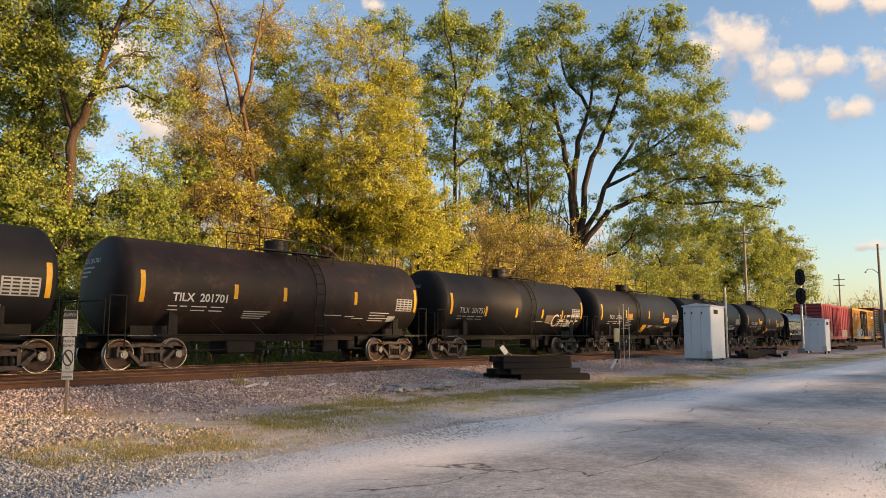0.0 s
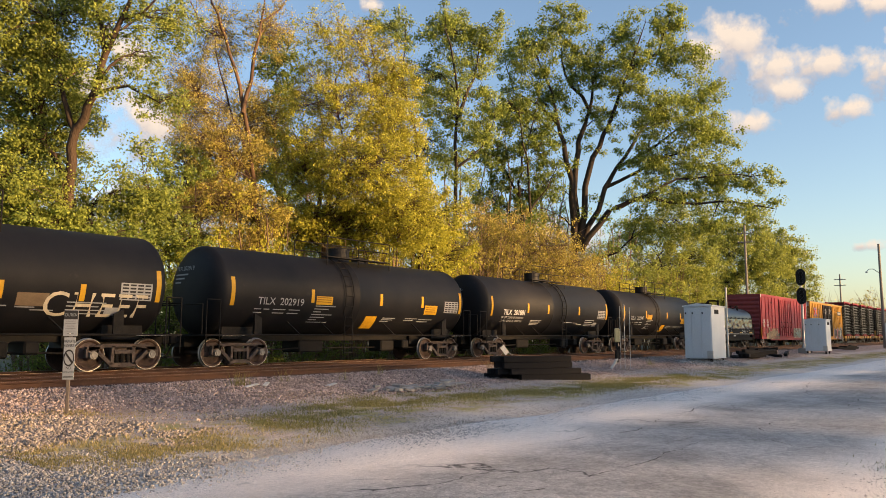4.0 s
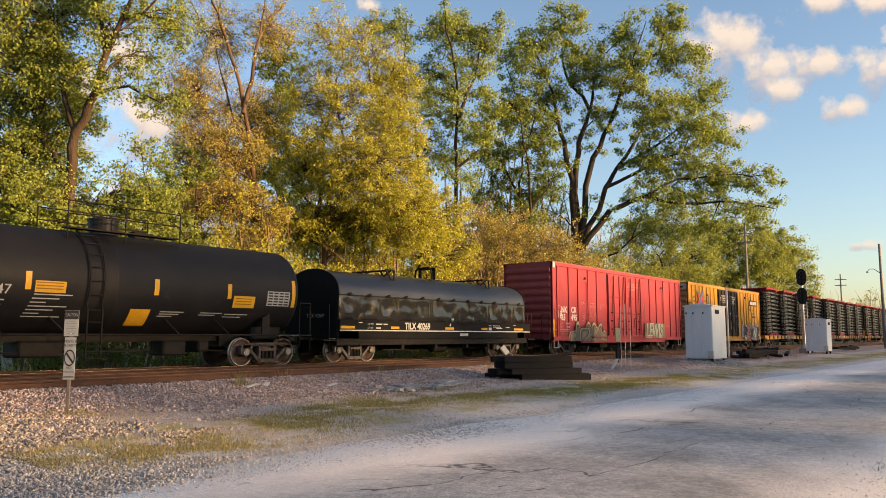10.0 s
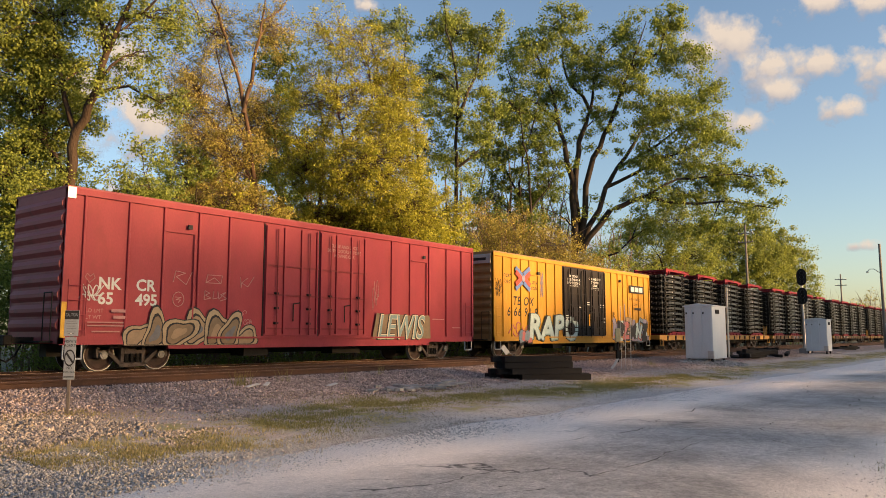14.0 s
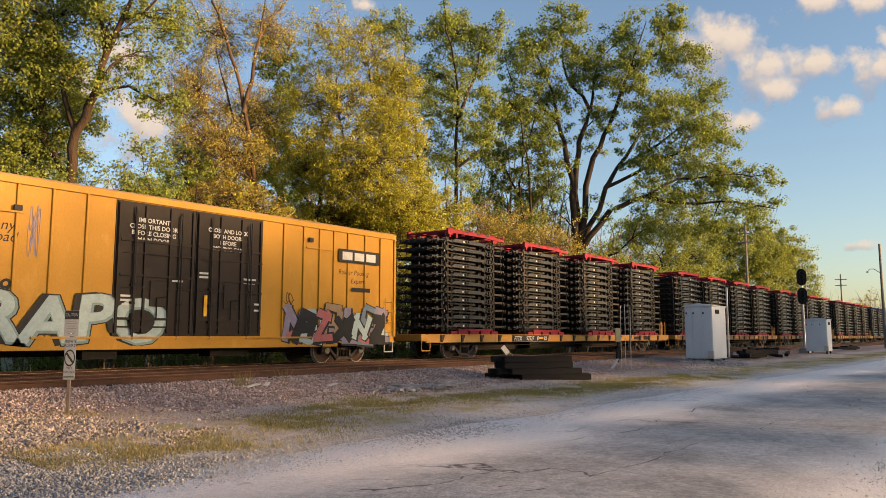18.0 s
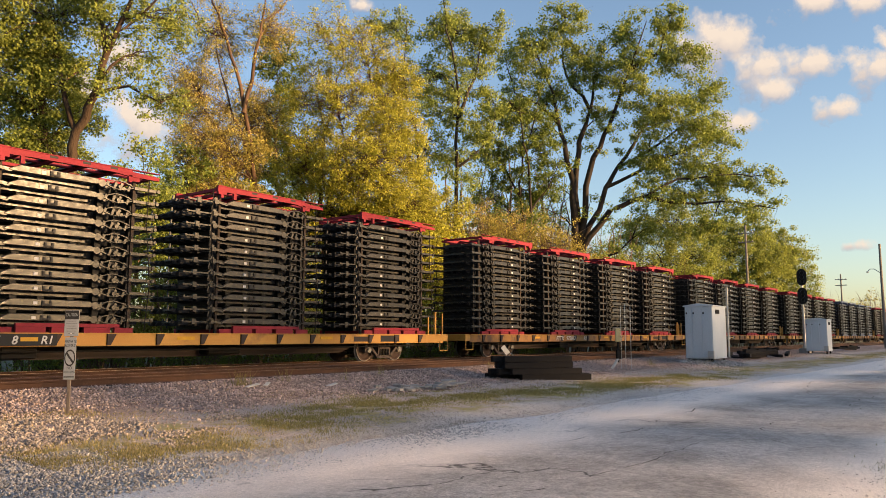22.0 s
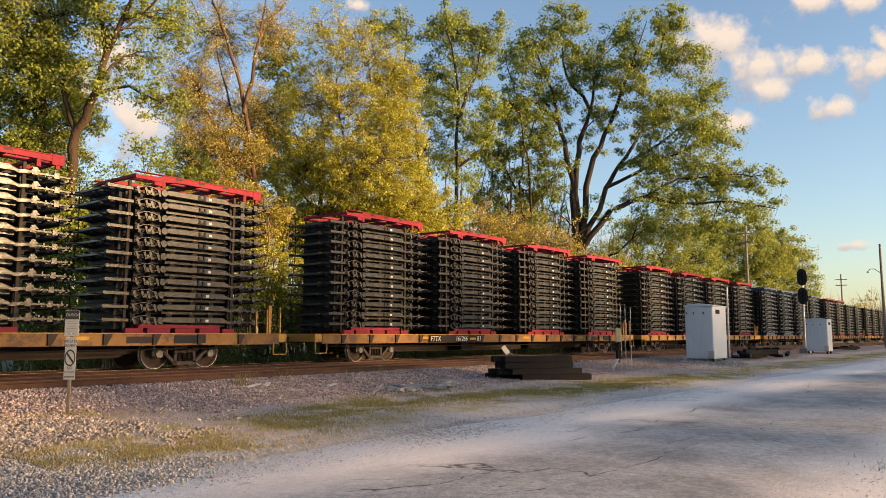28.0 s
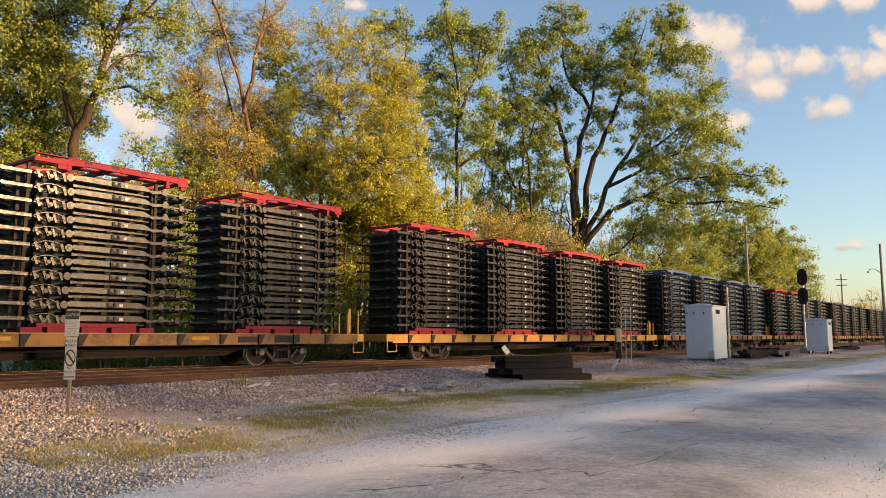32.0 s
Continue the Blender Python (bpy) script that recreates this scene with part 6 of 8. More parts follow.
    scribble(red, 12.0, 12.4, 2.6, 3.8, M_PALE, 16, 5)
    part("corner_cap", boxes((0.0, 0.22, -1.585, -1.575, 5.3, 5.6)), M_ROOF, red, "pale worn corner patch")
    for x in (2.95, 14.3):
        part("panel_frame", boxes((x, x + 1.0, -1.57, -1.545, 4.7, 4.75), (x + 1.0, x + 1.05, -1.57, -1.545, 2.0, 4.75)), M_RED, red)
        part("bracket", boxes((x + 0.75, x + 0.9, -1.60, -1.55, 4.85, 4.98)), M_INK, red)

    gold = box_car(122.42, "yellow box car with dark double doors and large graffiti", M_GOLD, M_GOLD_END, M_DOOR, (6.84, 11.97),
                   (0.86, 1.64, 2.49, 3.32, 4.15, 5.04, 5.97, 12.9, 13.81, 14.57, 15.28, 16.01, 16.94, 17.82), 5.70)
    part("end_panel", boxes((-0.13, -0.11, -1.45, 1.45, 5.1, 5.55)), M_ROOF, gold, "pale lettered panel at the roof end")
    for k in range(2):
        part("stencil_line", boxes((-0.14, -0.132, -1.2 + 1.5 * k, -0.3 + 1.5 * k, 5.25, 5.38)), M_INK, gold)
    S = lambda x, z: on_side(x, z, -BC_W / 2 + 0.045)
    lettering("slogan", "next", 0.37, M_INK, gold, S(0.92, 4.50), slant=0.25)
    lettering("slogan", "load", 0.37, M_INK, gold, S(0.92, 4.20), slant=0.25)
    lettering("slogan", "any", 0.37, M_INK, gold, S(3.62, 4.27), slant=0.25)
    lettering("slogan", "road", 0.37, M_INK, gold, S(3.5, 3.97), slant=0.25)
    lettering("reporting_mark", "TB OX", 0.62, M_INK, gold, S(1.75, 3.15), slant=0.2, space=1.1, bold=0.008)
    lettering("reporting_mark", "6 66 93 9", 0.62, M_INK, gold, S(1.22, 2.60), slant=0.2, space=1.2, bold=0.008)
    lift = 0.0
    for mat, rows in ((M_SPRAY_B, ((1.95, 5.0, 2.6, 4.65), (2.6, 4.35, 1.95, 3.95), (2.7, 4.7, 3.3, 5.05), (2.7, 4.3, 3.3, 3.95))), (M_SPRAY_R, ((1.95, 4.8, 2.45, 4.5), (2.45, 4.5, 1.95, 4.18), (2.8, 4.5, 3.3, 4.8), (2.8, 4.5, 3.3, 4.18)))):
        bm = bmesh.new()
        for xa, za, xb, zb in rows:
            d = Vector((xb - xa, 0, zb - za)).normalized()
            n = Vector((-d.z, 0, d.x)) * 0.12
            prism(bm, [(xa - n.x, za - n.z), (xb - n.x, zb - n.z), (xb + n.x, zb + n.z), (xa + n.x, za + n.z)], -1.575 - lift, -1.565 - lift)
            lift += 0.004
        bmesh.ops.recalc_face_normals(bm, faces=bm.faces)
        part("emblem", bm, mat, gold, "crossed track emblem")
    part("emblem_hub", tube(bmesh.new(), (2.62, -1.60, 4.5), (2.62, -1.612, 4.5), 0.17, seg=20), M_SPRAY_V, gold, "pale round hub of the emblem")
    part("logo_panel", boxes((15.5, 17.7, -1.576, -1.562, 4.35, 4.85)), M_INK, gold, "black panel with three white blocks")
    for k in range(3):
        part("logo_block", boxes((15.68 + 0.64 * k, 16.2 + 0.64 * k, -1.584, -1.578, 4.45, 4.75)), M_WHITE, gold)
    lettering("slogan", "Railcar Pooling", 0.27, M_INK, gold, S(15.55, 3.90), slant=0.2)
    lettering("slogan", "Experts", 0.27, M_INK, gold, S(16.2, 3.58), slant=0.2)
    part("web_line", boxes((16.2, 17.2, -1.572, -1.564, 3.27, 3.42)), M_INK, gold)
    painted_word(gold, "RAPO", 3.15, 1.45, 1.72, 1.18, M_SPRAY_W, M_SPRAY_G, 7)
    wild_piece(gold, "lilac and tan spray-painted letters", 12.9, 18.3, 1.45, 2.7, (M_SPRAY_V, M_SPRAY_W, M_SPRAY_T, M_SPRAY_V, M_SPRAY_B2), 9)
    wild_piece(gold, "dark and pink sprayed strokes over the letters", 13.3, 18.0, 1.5, 2.35, (M_INK, M_SPRAY_P, M_INK, M_SPRAY_W), 23, -BC_W / 2 - 0.034)
    scribble(gold, 1.3, 3.2, 1.5, 2.3, M_SPRAY_P, 11, 5, 0.035)
    wild_piece(gold, "slate-blue and pink sprayed wedge", 2.3, 3.4, 1.42, 1.8, (M_SPRAY_B2, M_SPRAY_P), 11)
    scribble(gold, 0.1, 0.85, 3.5, 4.4, M_INK, 5)
    scribble(gold, 4.45, 4.75, 3.6, 5.0, M_SPRAY_V, 6)
    scribble(gold, 12.95, 13.5, 2.6, 3.1, M_INK, 7, 5)
    scribble(gold, 7.2, 8.8, 1.9, 2.6, M_SPRAY_P, 8, 7, 0.014)
    scribble(gold, 10.3, 11.6, 1.9, 2.6, M_SPRAY_G, 9, 7, 0.014)
    notice(gold, ("IMPORTANT", "CLOSE THIS DOOR", "BEFORE CLOSING", "MAIN DOOR"), 7.95, 4.88, 0.18, M_WHITE, -1.604)
    notice(gold, ("CLOSE AND LOCK", "BOTH DOORS", "BEFORE", "MOVING CAR"), 10.55, 4.86, 0.18, M_WHITE, -1.604)
    for x, z, w in ((7.0, 2.7, 0.3), (7.0, 2.58, 0.3), (7.05, 2.46, 0.25), (9.5, 3.5, 0.35), (9.5, 3.38, 0.35), (11.2, 3.4, 0.5), (11.2, 3.28, 0.45), (11.65, 2.6, 0.2), (11.65, 2.4, 0.2), (8.6, 3.2, 0.35), (10.5, 3.1, 0.3)):
        part("stencil_line", boxes((x, x + w, -1.60, -1.593, z, z + 0.06)), M_WHITE, gold)
    for a, b in ((6.95, 9.3), (9.5, 11.85)):
        for z in (2.05, 3.3, 4.3):
            part("door_rail", boxes((a, b, -1.605, -1.575, z, z + 0.07)), M_DOOR, gold)
        part("door_plate", boxes((a + 0.95, a + 1.45, -1.61, -1.575, 2.45, 3.2), bev=0.01), M_DOOR, gold, "dark steel lock plate")
        for x in (a + 0.45, a + 1.85):
            part("lock_rod", rod([(x, -1.62, 1.5), (x, -1.62, 5.2)], 0.022), M_INK, gold)
    part("reflector", boxes((9.72, 9.84, -1.612, -1.606, 2.2, 2.85)), M_YELLOW, gold, "yellow reflective strip")
    part("panel_frame", boxes((3.4, 4.3, -1.575, -1.55, 4.72, 4.77), (13.9, 15.2, -1.575, -1.55, 4.72, 4.77)), M_GOLD, gold)
    part("bracket", boxes((4.05, 4.25, -1.61, -1.55, 4.78, 4.92), (14.0, 14.2, -1.61, -1.55, 4.95, 5.1)), M_INK, gold)


def arch_outline(rise=1.0):
    """The coil car's end profile: straight sides and a rounded top, as (across, height)."""
    return [(-1.46 * math.cos(math.pi * k / 20), 3.15 + rise * math.sin(math.pi * k / 20) ** 0.85) for k in range(21)]


def build_coil_car():
    u, x0, x1 = 93.2, -6.97, 6.05
    car = thing("coil_car", "black covered coil car with a glossy rounded cover", "coil car", "freight train", at=(u, TRACK_TRAIN, 0))
    TRAIN.append((car, u))
    bm = bmesh.new()
    prof = arch_outline()
    steps = [x0 + (x1 - x0) * k / 24 for k in range(25)]
    rings = []
    for x in steps:
        rings.append([bm.verts.new((x, y + 0.012 * noise.noise(Vector((x, y, 1))), z + 0.012 * noise.noise(Vector((x * 0.8, y, z))))) for y, z in prof])
    for a, b in zip(rings, rings[1:]):
        for k in range(20):
            bm.faces.new((a[k], a[k + 1], b[k + 1], b[k]))
    bmesh.ops.recalc_face_normals(bm, faces=bm.faces)
    cover = part("cover", bm, M_COVER_TOP, car, "dull slate-grey arched cover", smooth=True)
    for x, d in ((x0, -1), (x1, 1)):
        bm = bmesh.new()
        edge = [(-1.46, 1.5)] + prof + [(1.46, 1.5)]
        a = [bm.verts.new((x, y, z)) for y, z in edge]
        b = [bm.verts.new((x + 0.05 * d, y * 1.012, z + 0.012)) for y, z in edge]
        bm.faces.new(b if d > 0 else b[::-1])
        for k in range(len(edge) - 1):
            bm.faces.new((a[k], a[k + 1], b[k + 1], b[k]))
        bmesh.ops.recalc_face_normals(bm, faces=bm.faces)
        part("end_wall", bm, M_COVER_END, car, "flat dull black arched end")
        part("rim_bead", rod([(x + 0.03 * d, y * 1.012, z + 0.014) for y, z in prof], 0.022), M_STEEL, cover)
    lettering("end_number", "TILX 40269", 0.2, M_GREYTXT, car, lambda p, q: Vector((x0 - 0.056, 0.25 - p, 2.3 + q)))
    # dented glossy side panels, pinched at every seam
    for s in (-1, 1):
        bm = bmesh.new()
        nx, nz, pitch = 156, 12, 1.085
        grid = []
        for i in range(nx + 1):
            x = x0 + (x1 - x0) * i / nx
            w = abs(math.sin(math.pi * (x - x0) / pitch))
            col = []
            for j in range(nz + 1):
                v = j / nz
                hold = math.sin(math.pi * v) ** 0.7
                cell = math.floor((x - x0) / pitch)
                slant = noise.noise(Vector((cell * 3.7, 5.1, s)))
                dent = -0.06 * max(0.0, 1 - ((v - 0.55 - 0.5 * slant * (w - 0.5)) / 0.42) ** 2) * w ** 2
                bulge = 0.045 * w ** 0.45 * hold + dent * (0.5 + abs(slant) * 1.6) + 0.05 * noise.noise(Vector((x * 1.7, v * 2.2, s))) * hold
                col.append(bm.verts.new((x, s * (1.465 + bulge), 2.2 + 0.93 * v)))
            grid.append(col)
        for i in range(nx):
            for j in range(nz):
                bm.faces.new((grid[i][j], grid[i + 1][j], grid[i + 1][j + 1], grid[i][j + 1]))
        bmesh.ops.recalc_face_normals(bm, faces=bm.faces)
        part("cover_skirt", bm, M_COVER, car, "dented glossy black side panels", smooth=True)
        part("cover_seam", boxes((x0, x1, s * 1.475 - 0.03, s * 1.475 + 0.03, 3.13, 3.165)), M_STEEL, car)
        for k in range(12):
            x = -6.45 + k * 1.085
            part("cover_latch", keep("cover_latch", lambda: boxes((-0.11, 0.02, -0.05, 0.05, 0, 0.035), (-0.02, 0.11, -0.04, 0.04, -0.045, 0.03), (0.02, 0.06, -0.05, 0.05, 0.02, 0.075), bev=0.008), M_STEEL), None, car,
                 at=(x, s * 1.5, 3.165))
        part("side_sill", boxes((-7.0, 6.45, s * 1.49 - 0.045, s * 1.49 + 0.045, 1.78, 2.2), (-7.0, 6.45, s * 1.49 - 0.09, s * 1.49 + 0.075, 2.165, 2.21), (-5.9, 5.4, s * 1.42 - 0.04, s * 1.42 + 0.04, 1.5, 1.78)), M_COVER_END, car)
        part("white_line", boxes((-6.98, 6.42, s * 1.55 - 0.006, s * 1.55 + 0.006, 1.79, 1.835)), M_WHITE, car)
    part("floor", boxes((-6.95, 6.4, -1.38, 1.38, 1.25, 1.5)), M_STEEL, car)
    face = -1.545
    lettering("reporting_mark", "TILX 40269", 0.37, M_WHITE, car, lambda p, q: Vector((-3.3 + p, face, 1.88 + q)), bold=0.012, wide=0.92)
    lettering("load_limit", "LD LMT", 0.10, M_WHITE, car, lambda p, q: Vector((-5.5 + p, face, 2.03 + q)))
    lettering("light_weight", "LT WT", 0.10, M_WHITE, car, lambda p, q: Vector((-5.5 + p, face, 1.88 + q)))
    for x, w, z in ((-5.02, 0.34, 2.035), (-4.6, 0.24, 2.035), (-5.02, 0.26, 1.885), (2.75, 0.22, 2.07), (3.1, 0.6, 2.07), (3.1, 0.7, 2.01), (3.4, 0.5, 1.95), (4.2, 0.35, 2.0), (4.9, 0.2, 2.1), (-6.0, 0.2, 2.1)):
        part("stencil_line", boxes((x, x + w, face - 0.004, face, z, z + (0.05 if z < 2.05 and x < 0 else 0.03))), M_WHITE, car)
    part("white_panel", boxes((2.75, 2.98, face - 0.004, face, 1.87, 2.0)), M_WHITE, car)
    part("data_plate", boxes((0.6, 1.2, -1.475, -1.465, 1.6, 1.72)), M_WHITE, car, "pale plate on the lower sill")
    for x, z in ((-0.3, 2.03), (-0.12, 2.24)):
        tri = prism(bmesh.new(), [(x, z), (x + 0.12, z), (x + 0.06, z + 0.13)] if z < 2.2 else [(x + 0.06, z), (x + 0.12, z + 0.13), (x, z + 0.13)], -1.552 if z < 2.2 else -1.56, -1.545 if z < 2.2 else -1.45)
        part("jacking_mark", tri, M_WHITE, car)
    for x, w in ((-6.95, 0.75), (-4.15, 0.5), (-0.6, 0.62), (2.15, 0.48), (4.95, 0.85)):
        part("reflector", boxes((x, x + w, face - 0.005, face, 1.88, 1.98)), M_YELLOW, car, "yellow reflective strip")
    # lifting frames: a bar over the roof with triangular legs, and a rounded hook in the middle
    for x in (-3.55, 3.4):
        lift = part("lifting_bracket", boxes((x - 0.05, x + 0.05, -1.02, 1.02, 4.27, 4.34)), M_STEEL, car, "black lifting frame over the cover")
        for y in (-0.95, 0.95):
            part("bracket_top", rod([(x - 0.3, y, 4.3), (x + 0.22, y, 4.3)], 0.04), M_STEEL, lift)
            for p, q in (((x - 0.3, y, 4.3), (x + 0.06, y * 1.12, 3.74)), ((x + 0.22, y, 4.3), (x + 0.1, y * 1.12, 3.74)), ((x + 0.02, y, 4.3), (x - 0.15, y * 0.55, 3.95)), ((x, y * 0.4, 4.3), (x, y * 0.62, 4.0))):
                part("bracket_leg", rod([p, q], 0.042), M_STEEL, lift)
    hook = part("lifting_hook", rod([(-0.25, 0.5, 4.05), (-0.25, 0.46, 4.55), (-0.25, 0.3, 4.68), (-0.25, -0.3, 4.68), (-0.25, -0.46, 4.55), (-0.25, -0.5, 4.05)], 0.045), M_STEEL, car, "rounded lifting eye on the cover")
    part("hook_plate", boxes((-0.02, 0.04, -0.5, -0.32, 4.05, 4.68), (-0.02, 0.04, 0.32, 0.5, 4.05, 4.68), (-0.02, 0.04, -0.5, 0.5, 4.6, 4.7), bev=0.015), M_STEEL, hook)
    part("hook_base", boxes((-0.5, 0.35, -0.62, 0.62, 4.03, 4.12), bev=0.02), M_STEEL, hook)
    part("roof_ridge", boxes((-3.4, 3.3, -0.12, 0.12, 4.12, 4.19), bev=0.02), M_COVER_TOP, car)
    for x in (-5.67, 5.05):
        truck(car, x, M_FRAME)
    part("centre_sill", boxes((-7.2, 6.7, -0.25, 0.25, 1.0, 1.3)), M_STEEL, car)
    for x in (-3.2, -1.0, 1.3, 3.0):
        part("cross_bearer", boxes((x - 0.08, x + 0.08, -1.35, 1.35, 1.08, 1.26)), M_STEEL, car)
    part("brake_cylinder", tube(bmesh.new(), (-0.6, -0.75, 1.05), (0.3, -0.75, 1.05), 0.16, seg=12), M_STEEL, car)
    for xe, s in ((-7.0, -1), (6.4, 1)):
        coupler(car, xe + 0.2 * s, s)
        for y in (-1.42, 1.42):
            for d in (0.02, 0.42):
                part("handrail", rod([(xe + s * d, y, 1.0), (xe + s * d, y, 2.76)], 0.02), M_STEEL, car)
            part("step", boxes((min(xe, xe + 0.44 * s), max(xe, xe + 0.44 * s), y - 0.06, y + 0.06, 0.98, 1.02)), M_STEEL, car)
        part("end_platform", boxes((min(xe, xe + s * 0.7), max(xe, xe + s * 0.7), -1.45, 1.45, 1.42, 1.47)), M_STEEL, car)


# flat cars with stacks of chassis
FL_L, DECK_Z = 27.35, 1.68


def flat_car_parts(car, paint):
    L = FL_L
    part("deck", boxes((0.4, L - 0.4, -1.42, 1.42, DECK_Z - 0.12, DECK_Z - 0.01)), M_SILL, car)
    for s in (-1, 1):
        part("side_sill", boxes((0.35, L - 0.35, s * 1.46 - 0.04, s * 1.46 + 0.04, DECK_Z - 0.36, DECK_Z - 0.02)), paint, car, "rust-worn yellow side sill" if paint is M_DECK_WORN else "yellow side sill")
        part("top_flange", boxes((0.35, L - 0.35, s * 1.48 - 0.08, s * 1.48 + 0.08, DECK_Z - 0.025, DECK_Z)), M_DECK, car)
        part("end_sill", boxes((min(L / 2 + s * (L / 2 - 0.4), L / 2 + s * L / 2), max(L / 2 + s * (L / 2 - 0.4), L / 2 + s * L / 2), -1.5, 1.5, DECK_Z - 0.3, DECK_Z), bev=0.02), M_DECK, car)
        x = L / 2 + s * (L / 2 - 0.3)
        part("sill_step", rod([(x - 0.28, -1.5, DECK_Z - 0.3), (x - 0.28, -1.5, 0.98), (x + 0.28, -1.5, 0.98), (x + 0.28, -1.5, DECK_Z - 0.3)], 0.022), M_DECK, car)
        coupler(car, L / 2 + s * L / 2, s)
        truck(car, L / 2 + s * 10.02)
    gusset = keep("gusset", lambda: prism(bmesh.new(), [(0, -0.34), (0.10, -0.34), (0.26, -0.03), (0, -0.03)], -1.56, -1.505), M_SILL)
    for k in range(17):
        part("stake_pocket", gusset, None, car, "rusty stake pocket", at=(1.3 + k * 1.5, 0, DECK_Z))
    bm = bmesh.new()
    prism(bm, [(3.4, DECK_Z - 0.12), (5.6, 0.95), (L - 5.6, 0.95), (L - 3.4, DECK_Z - 0.12)], -0.45, 0.45)
    bmesh.ops.recalc_face_normals(bm, faces=bm.faces)
    part("centre_sill", bm, M_SILL, car, "deep rusty fish-belly sill")
    part("brake_pipe", rod([(0.6, -1.3, DECK_Z - 0.45), (8, -1.3, DECK_Z - 0.5), (L - 8, -1.3, DECK_Z - 0.5), (L - 0.6, -1.3, DECK_Z - 0.45)], 0.022), M_STEEL, car)
    part("brake_box", boxes((9.2, 10.1, -1.2, -0.4, 1.0, 1.35), bev=0.03), M_STEEL, car)
    part("air_reservoir", boxes((15.5, 16.8, -0.9, -0.4, 1.0, 1.3), bev=0.05), M_STEEL, car)
    part("hand_brake_post", boxes((L - 0.55, L - 0.43, -1.2, -1.1, DECK_Z, DECK_Z + 0.95), bev=0.01), M_DECK, car)
    for dx, dy, h in ((0.15, -1.3, 0.9), (0.75, -1.35, 0.8), (0.95, -0.7, 0.85), (1.2, -1.35, 0.75)):
        part("end_stake", boxes((L - dx - 0.025, L - dx + 0.025, dy - 0.025, dy + 0.025, DECK_Z - 0.02, DECK_Z + h)), M_DECK, car, "thin upright yellow stake")
    part("stencil_panel", boxes((21.5, 22.4, -1.512, -1.503, DECK_Z - 0.29, DECK_Z - 0.1)), M_SILL, car)
    part("data_panel", boxes((23.0, 24.1, -1.513, -1.503, DECK_Z - 0.3, DECK_Z - 0.06)), M_INK, car)
    part("reflector", boxes((6.0, 6.6, -1.512, -1.503, DECK_Z - 0.2, DECK_Z - 0.1), (14.0, 14.6, -1.512, -1.503, DECK_Z - 0.2, DECK_Z - 0.1), (19.8, 20.4, -1.512, -1.503, DECK_Z - 0.2, DECK_Z - 0.1)), M_YELLOW, car)


LAYER = 0.387


def arc_strip(bm, x0, x1, z0, rise, thick, y0, y1, n=6):
    """A curved leaf of a spring."""
    for k in range(n):
        u, v = k / n, (k + 1) / n
        za, zb = z0 + rise * math.sin(math.pi * u), z0 + rise * math.sin(math.pi * v)
        xa, xb = x0 + (x1 - x0) * u, x0 + (x1 - x0) * v
        prism(bm, [(xa, za), (xb, zb), (xb, zb + thick), (xa, za + thick)], y0, y1)


